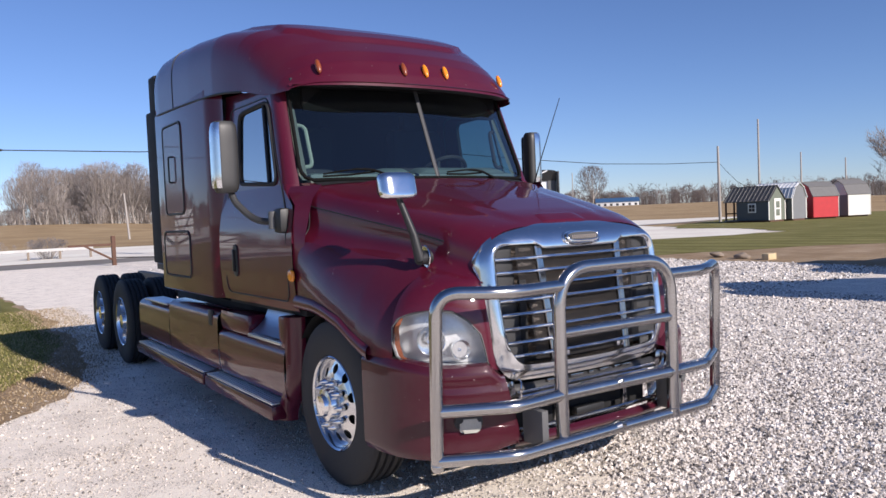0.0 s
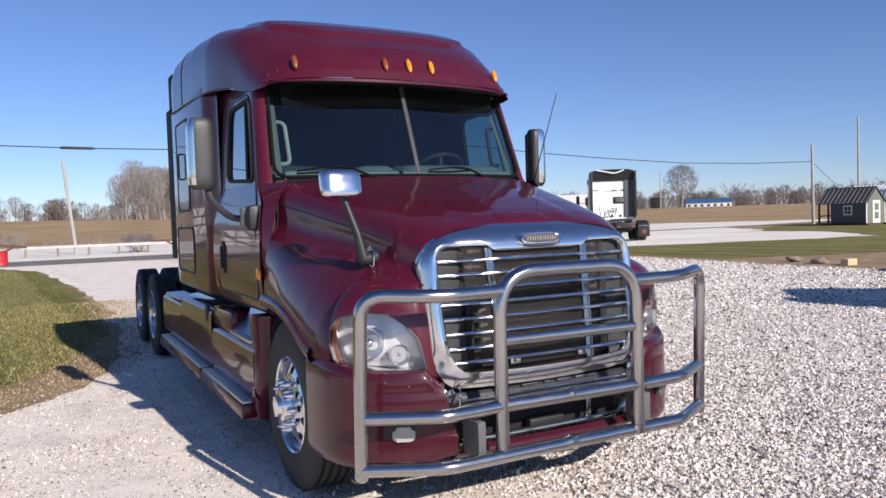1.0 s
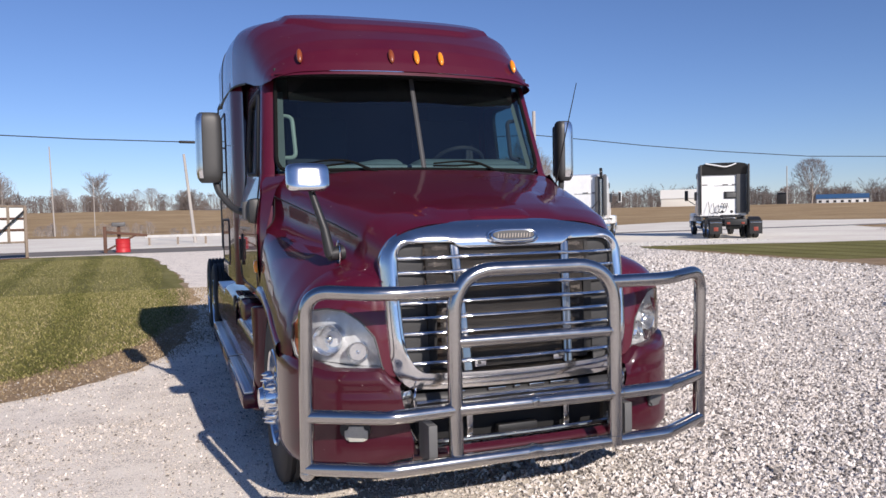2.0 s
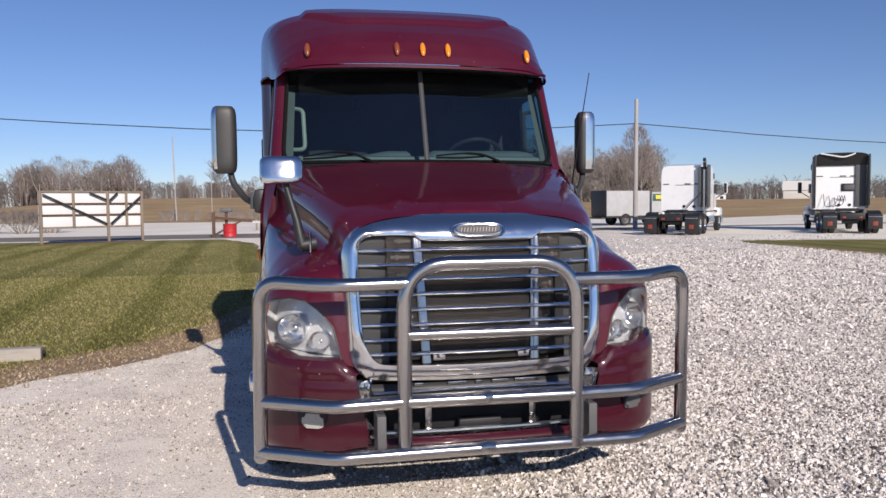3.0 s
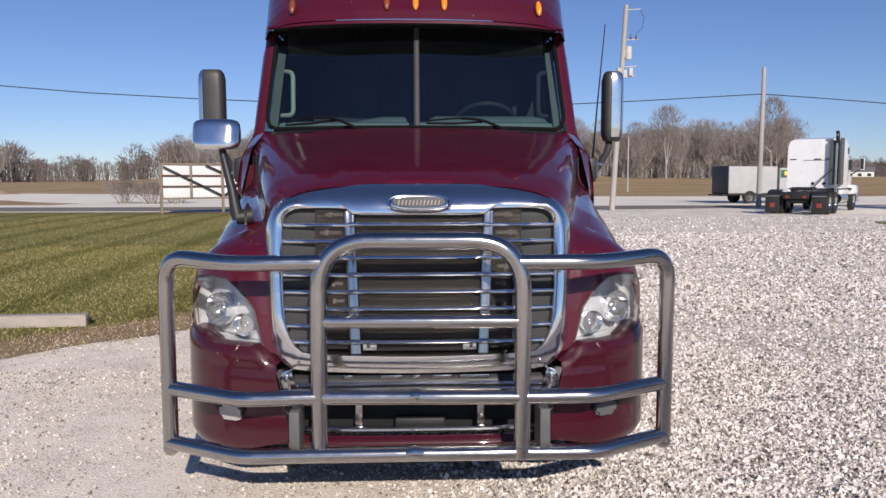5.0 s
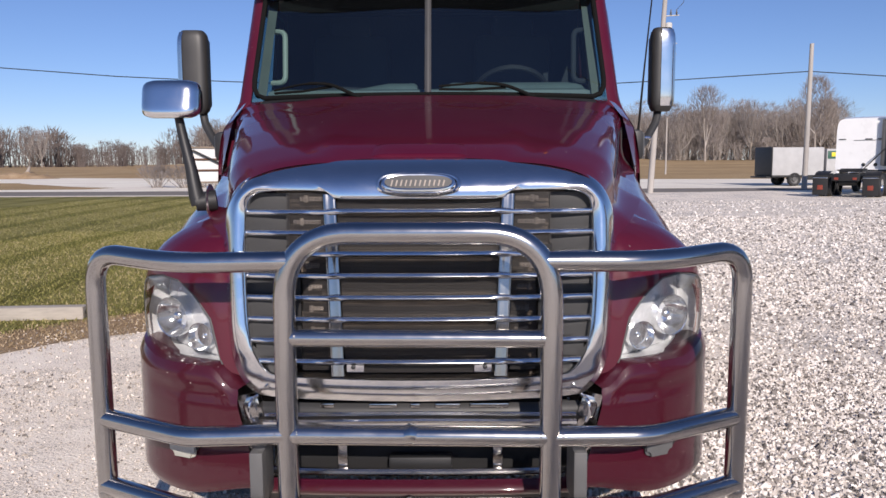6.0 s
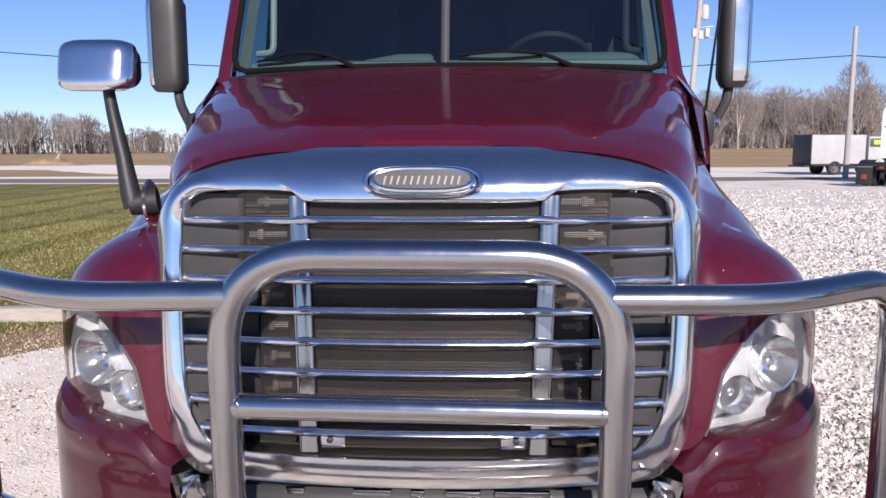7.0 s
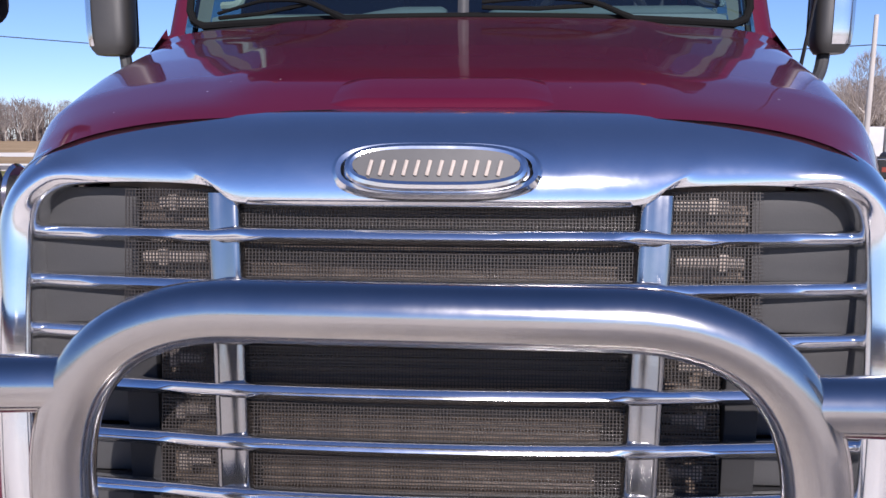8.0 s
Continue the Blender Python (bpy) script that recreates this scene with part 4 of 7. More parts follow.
def pillar_y(z):
    """Front edge of the door side at the height z."""
    return table(z, (1.04, 1.75, 1.90, 2.62), (0.60, 0.62, 0.86, 1.12))


def loops_fill(bm, loops):
    """Fills the first loop less the others."""
    es = []
    for lp in loops:
        vs = [bm.verts.new(p) for p in lp]
        es += [bm.edges.new((a, b)) for a, b in zip(vs, vs[1:] + vs[:1])]
    bmesh.ops.triangle_fill(bm, edges=es, use_beauty=True, use_dissolve=False)
    return bm


def round_poly(pts, r, steps=5):
    pts = [Vector((*p, 0)) for p in pts]
    k = len(pts)
    out = []
    for i in range(k):
        a, p, b = pts[i - 1], pts[i], pts[(i + 1) % k]
        u, w = a - p, b - p
        q = min(r, u.length * 0.45, w.length * 0.45)
        s, e = p + u.normalized() * q, p + w.normalized() * q
        for j in range(steps + 1):
            t = j / steps
            c = s * (1 - t) ** 2 + p * 2 * t * (1 - t) + e * t * t
            out.append((c.x, c.y))
    return out


WINDOW = round_poly([(0.93, 1.912), (1.70, 1.955), (1.735, 2.505), (1.14, 2.522)], 0.09)
cab = part("cab_floor", boxed((0, 1.3, 1.03), (2.2, 1.5, 0.05), 0.01), DARK, truck, "dark cab floor")
for way in (-1, 1):
    bm = grid(bmesh.new(), lambda u, v: Vector((way * cab_x(lerp(1.04, 1.90, v)), lerp(pillar_y(lerp(1.04, 1.90, v)) - (0.02 if v < 0.8 else 0), 2.06, u), lerp(1.04, 1.90, v))), 14, 30)
    side = part("cab_side", bm, MAROON, truck, "maroon cab side with rounded belt line", sharp=60)
    outer = [(0.86, 1.90), (2.06, 1.90), (2.06, 2.69), (1.45, 2.645), (1.115, 2.595)]
    bm = loops_fill(bmesh.new(), [[(way * cab_x(z), y, z) for y, z in outer], [(way * cab_x(z), y, z) for y, z in WINDOW]])
    part("cab_upper_side", bm, MAROON, side)
    # door skin, its seam and the window
    door_line = round_poly([(0.68, 1.10), (1.93, 1.10), (1.95, 2.56), (1.15, 2.56), (0.90, 1.95), (0.70, 1.70)], 0.10)
    bm = tube(bmesh.new(), [(way * (cab_x(z) + 0.001), y, z) for y, z in door_line], 0.006, 6, closed=True)
    part("door_seam", bm, BLACK, side)
    bm = tube(bmesh.new(), [(way * (cab_x(z) + 0.003), y, z) for y, z in WINDOW], 0.015, 8, closed=True)
    part("window_seal", bm, RUBBER, side)
    bm = bmesh.new()
    bm.faces.new([bm.verts.new((way * (cab_x(z) - 0.006), y, z)) for y, z in WINDOW])
    pane = part("door_window", bm, SIDEGLASS, side, "tinted door window", smooth=False)
    pane.visible_shadow = False
    bm = tube(bmesh.new(), [(way * (cab_x(1.92) + 0.002), 1.085, 1.92), (way * (cab_x(2.5) + 0.002), 1.235, 2.51)], 0.012, 6)
    part("vent_bar", bm, BLACK, side)
    bm = plate(bmesh.new(), rounded(0.10, 0.25, 0.045), 0.012, side_m(way * 1.162, 1.68, 1.36, way), 0.004)
    handle = part("door_handle", bm, BLACK, side, "black recessed door handle")
    part("grip", boxed((way * 1.182, 1.69, 1.36), (0.018, 0.03, 0.17), 0.007), BLACK, handle)
    # cab corner between windshield and door
    bm = bmesh.new()

    def pillar(u, v):
        a = Vector((lerp(1.012, 0.965, v), lerp(0.760, 1.035, v), lerp(1.90, 2.62, v)))
        b = Vector((cab_x(lerp(1.90, 2.62, v)), pillar_y(lerp(1.90, 2.62, v)), lerp(1.90, 2.62, v)))
        m = Vector((b.x - 0.005, a.y + 0.01, a.z))
        return Vector((way, 1, 1)) * (a * (1 - u) ** 2 + m * 2 * u * (1 - u) + b * u * u)
    grid(bm, pillar, 8, 10)
    part("pillar", bm, MAROON, side)
    # cowl corner below the pillar
    bm = bmesh.new()

    def cowl(u, v):
        z = lerp(1.50, 1.905, v)
        a = Vector((lerp(1.03, 1.012, v), lerp(0.60, 0.76, v), z))
        b = Vector((cab_x(z), pillar_y(z) - (0.02 if z < 1.73 else 0), z))
        m = Vector((b.x, a.y, z))
        return Vector((way, 1, 1)) * (a * (1 - u) ** 2 + m * 2 * u * (1 - u) + b * u * u)
    grid(bm, cowl, 8, 8)
    part("cowl_corner", bm, MAROON, side)
    bm = bmesh.new()

    def cowl_side(u, v):
        # between the hood's rear edge and the cab
        z = lerp(1.08, 1.885, v)
        p = Vector((table(z, (1.08, 1.52, 1.787, 1.862, 1.90), (1.135, 1.112, 1.045, 0.985, 0.955)), 0.495, z))
        q = Vector((cab_x(z) - 0.010, max(0.60, pillar_y(z) - 0.02), z))
        return Vector((way, 1, 1)) * p.lerp(q, u)
    grid(bm, cowl_side, 6, 18)
    part("cowl_side", bm, MAROON, side)
    part("firewall", boxed((way * 0.98, 0.60, 1.37), (0.26, 0.05, 0.64), 0.015), MAROON, side)
    # amber lamp behind the fender
    bm = lathe(bmesh.new(), [(0.042, 0), (0.042, 0.008), (0.034, 0.018), (0.012, 0.022)], 20, side_m(way * 1.168, 0.60, 1.285, way))
    part("turn_lamp", bm, AMBER, side, "round amber turn lamp")

# windshield
def shield(u, v, lift=0.0):
    a = 2 * u - 1
    return Vector((a * lerp(1.0, 0.955, v), lerp(0.535, 0.81, v) + 0.215 * a * a - lift, lerp(1.925, 2.61, v)))


bm = grid(bmesh.new(), shield, 24, 8)
glass = part("windshield", bm, WINDSHIELD, truck, "tinted two-piece windshield")
glass.visible_shadow = False
bm = bmesh.new()
rim = [(u, 0.0) for u in np.linspace(0.04, 0.96, 20)] + [(0.985, 0.03), (0.997, 0.09), (1.0, 0.16)] + [(1, v) for v in np.linspace(0.2, 1, 8)] + [(u, 1) for u in np.linspace(0.97, 0.03, 20)] + [(0, v) for v in np.linspace(1, 0.16, 9)] + [(0.003, 0.09), (0.015, 0.03)]
tube(bm, [shield(u, v, 0.004) for u, v in rim], 0.014, 8, closed=True)
part("windshield_seal", bm, WIPERBLACK, glass, "black rubber windshield seal")
bm = grid(bmesh.new(), lambda u, v: shield(0.5 + (u - 0.5) * 0.018, v, 0.004 + 0.008 * math.sin(math.pi * u)), 4, 8)
part("centre_strip", bm, STRIP, glass, "grey centre strip")
for way in (-1, 1):
    if way < 0:
        pts = [(-0.34, 0.475, 1.895), (-0.42, 0.52, 1.935), (-0.52, 0.555, 1.985), (-0.66, 0.59, 1.995), (-0.86, 0.69, 1.965)]
    else:
        pts = [(0.60, 0.545, 1.895), (0.52, 0.56, 1.935), (0.42, 0.545, 1.975), (0.28, 0.52, 1.985), (0.06, 0.50, 1.965)]
    bm = tube(bmesh.new(), fillet(pts, 0.08, 5), [0.011] * 4 + [0.009] * 12 + [0.006] * (len(fillet(pts, 0.08, 5)) - 16), 8)
    w = part("wiper", bm, WIPERBLACK, glass, "black wiper arm and blade")
    a, b = Vector(pts[2]), Vector(pts[4])
    bm = tube(bmesh.new(), [a + Vector((0, 0.01, -0.012)), a.lerp(b, 0.5) + Vector((0, 0.012, -0.02)), b + Vector((0, 0.006, -0.015))], 0.007, 6)
    part("wiper_blade", bm, WIPERBLACK, w)
def cowl_top(u, v):
    """From the hood's rear edge back to the foot of the glass."""
    a = 2 * u - 1
    x = a * lerp(1.0, 1.01, v)
    y0, y1 = 0.495 + 0.05 * x * x, 0.545 + 0.215 * a * a
    return Vector((x, lerp(y0, y1, v), lerp(1.893 - 0.045 * a ** 4, 1.915 - 0.01 * a ** 6, v)))


part("cowl", grid(bmesh.new(), cowl_top, 28, 4), MAROON, truck, "maroon cowl below the windshield")
bm = grid(bmesh.new(), lambda u, v: cowl_top(lerp(0.04, 0.96, u), lerp(0.35, 0.95, v)) + Vector((0, 0, 0.005)), 24, 2)
part("cowl_vent", bm, BLACK, truck, "black cowl vent below the windshield")

# inside the cab
part("dashboard", boxed((0, 1.02, 1.895), (1.86, 0.52, 0.17), 0.05), DASH, truck, "grey green dashboard top")


def dash_mound(x0, x1, y0, y1, z, h, fade):
    """A soft moulding on the dashboard, falling away towards x0."""
    def at(u, v):
        k = min(1.0, (u / fade) ** 0.6) * min(1.0, (1 - u) / 0.06) ** 0.5
        return Vector((lerp(x0, x1, u), lerp(y0, y1, v), z + h * k * math.sin(math.pi * v) ** 0.45))
    return grid(bmesh.new(), at, 24, 10)


part("dash_hump", dash_mound(0.02, 0.93, 0.82, 1.24, 1.95, 0.085, 0.12), DASH, truck)
part("dash_binder", dash_mound(-0.52, -0.05, 0.80, 1.10, 1.95, 0.075, 0.6), DASH, truck)
bm = bmesh.new()
m = Matrix.Translation((0.50, 1.22, 1.99)) @ Matrix.Rotation(radians(-38), 4, "X")
tube(bm, [m @ Vector((0.225 * math.cos(t), 0.225 * math.sin(t), 0)) for t in np.linspace(0, 2 * math.pi, 32, endpoint=False)], 0.016, 8, closed=True)
wheel = part("steering_wheel", bm, BLACK, truck, "dark steering wheel")
part("wheel_hub", box(bmesh.new(), m @ Vector((0, 0, -0.02)), (0.30, 0.06, 0.04), 0.015, Matrix.Rotation(radians(-38), 4, "X")), BLACK, wheel)
for x in (-0.55, 0.55):
    seat = part("seat_back", boxed((x, 1.72, 1.95), (0.52, 0.18, 0.95), 0.07), CLOTH, truck, "dark cloth seat back")
    part("headrest", boxed((x, 1.70, 2.47), (0.28, 0.11, 0.16), 0.04), CLOTH, seat)
part("sleeper_curtain", boxed((0, 2.08, 1.85), (2.12, 0.03, 1.66), 0.01), CLOTH, truck, "drawn dark sleeper curtain")
part("headliner", boxed((0, 1.50, 2.64), (1.96, 1.2, 0.04), 0.01), CLOTH, truck, "dark headliner")
part("sun_shade", boxed((0, 0.955, 2.525), (1.76, 0.05, 0.19), 0.03), WIPERBLACK, truck, "dark interior sun shade")
for way in (-1, 1):
    bm = grid(bmesh.new(), lambda u, v: Vector((way * (lerp(0.93, 0.985, u) - 0.03 * v), lerp(0.79, 0.80, u) + 0.265 * v, lerp(1.93, 2.52, v))), 3, 6)
    part("pillar_trim", bm, PILLARTRIM, truck, "grey green pillar trim")
    x = way * 0.925
    bm = tube(bmesh.new(), fillet([(x, 0.93, 2.03), (x - way * 0.085, 0.90, 2.03), (x - way * 0.075, 0.98, 2.33), (x, 1.02, 2.34)], 0.05, 5), 0.016, 8)
    part("grab_handle", bm, TRIMGREY if way < 0 else CLOTH, truck, "pale grey grab handle on the pillar" if way < 0 else "dark grab handle on the pillar")

# ---- roof cap and sleeper ----
RY = (0.60, 0.63, 0.70, 0.80, 0.95, 1.15, 1.4, 2.0, 2.6, 3.2, 3.6, 3.78, 3.86)
ROOF_Z = (2.617, 2.685, 2.79, 2.88, 2.97, 3.07, 3.155, 3.255, 3.32, 3.355, 3.36, 3.335, 3.27)
ROOF_W = (1.00, 1.018, 1.04, 1.055, 1.075, 1.095, 1.12, 1.175, 1.185, 1.185, 1.185, 1.175, 1.13)
ROOF_B = (2.600, 2.598, 2.596, 2.596, 2.59, 2.63, 2.655, 2.69, 2.715, 2.735, 2.745, 2.75, 2.75)


def roof(u, v):
    """u over half the section, from the lower edge to the crown; v along y."""
    y = lerp(0, 1, v)
    y = 0.60 + 3.26 * (y ** 1.5)
    w, b, t = table(y, RY, ROOF_W), table(y, RY, ROOF_B), table(y, RY, ROOF_Z)
    a = u * math.pi / 2
    n = lerp(2.8, 5.8, smooth01((y - 0.6) / 0.7))
    x = w * max(math.cos(a), 0) ** (2 / n)
    z = b + (t - b) * math.sin(a) ** (2 / n)
    z += 0.034 * smooth01((y - 0.97 - 0.22 * smooth01((abs(x) - 0.5) / 0.35)) / 0.035) * (1 - smooth01((x - 0.80) / 0.06))
    z -= 0.035 * smooth01((x - 0.80) / 0.18) * (1 - smooth01((y - 0.72) / 0.25)) * (1 - u) ** 2
    yy = y + (0.17 * x * x + 0.10 * x ** 6) * (1 - smooth01((y - 0.7) / 1.3))
    return Vector((x, yy, z))


bm = grid(bmesh.new(), roof, 56, 170)
cap = part("roof_fairing", mirror_x(bm), MAROON, truck, "maroon mid-roof fairing with sun visor", sharp=60)
# underside sheet in black: the shade below the overhang is in its colour
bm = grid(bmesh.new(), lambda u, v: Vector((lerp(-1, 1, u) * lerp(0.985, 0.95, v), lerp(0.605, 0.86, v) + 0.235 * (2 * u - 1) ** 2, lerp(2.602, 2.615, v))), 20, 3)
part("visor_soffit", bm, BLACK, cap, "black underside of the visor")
bm = grid(bmesh.new(), lambda u, v: Vector((lerp(-1, 1, u) * 1.0, 0.605 + (0.17 * (2 * u - 1) ** 2 + 0.10 * (2 * u - 1) ** 6) + 0.006 * v, lerp(2.592, 2.615, v))), 30, 2)
part("visor_lip", bm, MAROON, cap)
for x, dull in ((-0.815, True), (-0.19, True), (-0.005, False), (0.18, False), (0.815, False)):
    y = 0.632 + 0.17 * x * x + 0.10 * x ** 6
    m = Matrix.Translation((x, y + 0.006, 2.728)) @ Matrix.Rotation(radians(-25), 4, "X") @ Matrix.Rotation(radians(16 * x), 4, "Z")
    bm = bmesh.new()
    bmesh.ops.create_uvsphere(bm, u_segments=16, v_segments=10, radius=1.0, matrix=m @ Matrix.Diagonal((0.021, 0.020, 0.058, 1)))
    part("marker_lamp", bm, AMBERDULL if dull else AMBER, cap, "faded brown marker lamp" if dull else "bright amber marker lamp")

for way in (-1, 1):
    seam = [roof(0.0, v) for v in np.linspace(0.36, 0.985, 24)]
    part("roof_seam", tube(bmesh.new(), [Vector((way * (p.x + 0.002), p.y, p.z)) for p in seam], 0.009, 6), BLACK, cap)
    seam = [roof(u, 0.84) for u in np.linspace(0.0, 0.55, 14)]
    part("roof_joint", tube(bmesh.new(), [Vector((way * p.x, p.y, p.z)) for p in seam], 0.006, 6), BLACK, cap)

bm = bmesh.new()
box(bm, (0, 3.01, 1.90), (2.37, 1.58, 1.74), 0.03, segs=3)
for way in (-1, 1):
    grid(bm, lambda u, v: Vector((way * (1.098 + 0.087 * smooth01(u)), lerp(2.00, 2.235, u), lerp(1.035, 2.765, v))), 10, 6)
sleeper = part("sleeper_box", bm, MAROON, truck, "maroon sleeper compartment with flush side panels")
for way in (-1, 1):
    x = way * 1.186
    for c, s, r, nm in (((3.22, 2.18), (0.60, 0.84), 0.06, "sleeper_window"), ((3.22, 1.385), (0.84, 0.42), 0.07, "luggage_door")):
        ring = [(c[0] + a, c[1] + b) for a, b in rounded(s[0], s[1], r)]
        bm = tube(bmesh.new(), [(x, a, b) for a, b in ring], 0.011, 6, closed=True)
        part(nm + "_seal", bm, BLACK, sleeper)
        bm = plate(bmesh.new(), rounded(s[0] - 0.03, s[1] - 0.03, r * 0.8), 0.008, side_m(x - way * 0.004, c[0], c[1], way), 0.005)
        part(nm, bm, MAROON, sleeper)
    bm = tube(bmesh.new(), fillet([(x, 3.24, 2.30), (x + way * 0.035, 3.24, 2.30), (x + way * 0.035, 3.24, 2.06), (x, 3.24, 2.06)], 0.03), 0.008, 8)
    part("sleeper_latch", bm, BLACK, sleeper)
    # trailing side extenders
    part("side_extender", boxed((way * 1.155, 3.98, 2.05), (0.05, 0.36, 1.55), 0.02), RUBBER, sleeper, "grey black side extender")
    part("side_extender", boxed((way * 1.13, 3.97, 3.0), (0.05, 0.24, 0.36), 0.02), RUBBER, sleeper)

# ---- mirrors, aerial ----
for way in (-1, 1):
    c = Vector((1.395 if way > 0 else -1.422, 1.06, 2.108))
    half = 0.072 if way > 0 else 0.090
    bm = bmesh.new()

    def shell(u, v):
        z = lerp(-0.245, 0.245, v)
        k = (1 - abs(z / 0.25) ** 6) ** (1 / 6)
        a = lerp(0, 2 * math.pi, u)
        ca, sa = math.cos(a), math.sin(a)
        px = half * math.copysign(abs(ca) ** 0.6, ca)
        py = 0.066 * math.copysign(abs(sa) ** 0.7, sa)
        return c + Vector((px * k, py * k, z))
    grid(bm, shell, 28, 24, wrap=True)
    bmesh.ops.contextual_create(bm, geom=[e for e in bm.edges if e.is_boundary])
    mir = part("mirror", bm, MIRRORSHELL, truck, "tall grey plastic side mirror with chrome back", sharp=50)
    bm = bmesh.new()

    def cover(u, v):
        z = lerp(-0.215, 0.235, v)
        k = (1 - abs(z / 0.25) ** 6) ** (1 / 6)
        a = lerp(radians(-96), radians(12), u) if way > 0 else lerp(radians(164), radians(248), u)
        ca, sa = math.cos(a), math.sin(a)
        return c + Vector(((half + 0.0045) * math.copysign(abs(ca) ** 0.6, ca) * k, 0.070 * math.copysign(abs(sa) ** 0.7, sa) * k, z))
    grid(bm, cover, 12, 16)
    part("mirror_cover", bm, CHROME, mir, "chrome mirror cover", sharp=60)
    bm = plate(bmesh.new(), rounded(half * 1.7, 0.43, 0.03), 0.004, Matrix.Translation(c + Vector((0, 0.0675, 0))) @ Matrix(((1, 0, 0, 0), (0, 0, 1, 0), (0, 1, 0, 0), (0, 0, 0, 1))))
    part("mirror_glass", bm, MIRROR, mir, smooth=False)
    bm = tube(bmesh.new(), fillet([(way * 1.385, 1.08, 1.87), (way * 1.37, 1.06, 1.80), (way * 1.27, 0.96, 1.66), (way * 1.17, 0.76, 1.645)], 0.10, 6), 0.024, 10)
    part("mirror_arm", bm, BLANK, mir)
    part("mirror_foot", boxed((way * 1.155, 0.735, 1.655), (0.10, 0.14, 0.17), 0.035), BLACK, mir)
    part("mirror_hinge", tube(bmesh.new(), [(way * 1.205, 0.79, 1.60), (way * 1.205, 0.79, 1.72)], 0.03, 12), GREYPLASTIC, mir)
# hood mirror on the near side fender
bm = bmesh.new()


def eggbox(u, v):
    z = lerp(-0.074, 0.074, v)
    k = (1 - abs(z / 0.0765) ** 5) ** (1 / 5)
    a = 2 * math.pi * u
    ca, sa = math.cos(a), math.sin(a)
    return Vector((-1.003 + 0.116 * math.copysign(abs(ca) ** 0.5, ca) * k, -0.52 + 0.20 * z + 0.05 * math.copysign(abs(sa) ** 0.9, sa) * k, 1.818 + z))


grid(bm, eggbox, 32, 20, wrap=True)
bmesh.ops.contextual_create(bm, geom=[e for e in bm.edges if e.is_boundary])
hm = part("hood_mirror", bm, CHROME, truck, "chrome convex hood mirror on a black arm", sharp=60)
bm = tube(bmesh.new(), [(-0.985, -0.50, 1.755), (-0.965, -0.52, 1.68), (-0.925, -0.55, 1.54), (-0.905, -0.56, 1.43), (-0.895, -0.56, 1.40)], [0.017, 0.019, 0.023, 0.03, 0.032], 12)
part("hood_mirror_arm", bm, BLACK, hm)
bm = tube(bmesh.new(), [(-0.908, -0.56, 1.405), (-0.83, -0.54, 1.415)], [0.034, 0.043], 14)
part("hood_mirror_foot", bm, BLACK, hm)
bm = lathe(bmesh.new(), [(0.050, 0.0), (0.055, 0.006), (0.051, 0.010), (0.044, 0.008)], 28, Matrix.Translation((-0.848, -0.546, 1.412)) @ Matrix.Rotation(radians(-90), 4, "Y") @ Matrix.Diagonal((1.25, 1.0, 1.0, 1.0)))
part("foot_ring", bm, CHROME, hm)
bm = plate(bmesh.new(), rounded(0.205, 0.125, 0.04), 0.004, Matrix.Translation((-0.997, -0.468, 1.818)) @ Matrix(((1, 0, 0, 0), (0, 0, 1, 0), (0, 1, 0, 0), (0, 0, 0, 1))))
part("hood_mirror_back", bm, BLACK, hm)
bm = tube(bmesh.new(), [(1.235, 0.955, 1.70), (1.212, 0.75, 2.07), (1.184, 0.46, 2.562)], [0.008, 0.005, 0.003], 6)
aerial = part("aerial", bm, BLACK, truck, "thin black whip aerial")
bm = tube(bmesh.new(), [(1.15, 0.95, 1.70), (1.31, 0.955, 1.70)], 0.012, 8)
part("aerial_mount", bm, CHROME, aerial)

# ---- side fairings and steps ----
def fairing(y0, y1, way, top, name, label):
    prof = [(1.02, top), (1.12, top - 0.005), (1.175, top - 0.03), (1.198, top - 0.09), (1.198, 0.50), (1.175, 0.42), (1.10, 0.40)]
    bm = grid(bmesh.new(), lambda u, v: Vector((way * curve_at(prof, v)[0], lerp(y0, y1, u), curve_at(prof, v)[1])), 6, 24)
    return part(name, bm, MAROON, truck, label, sharp=50)


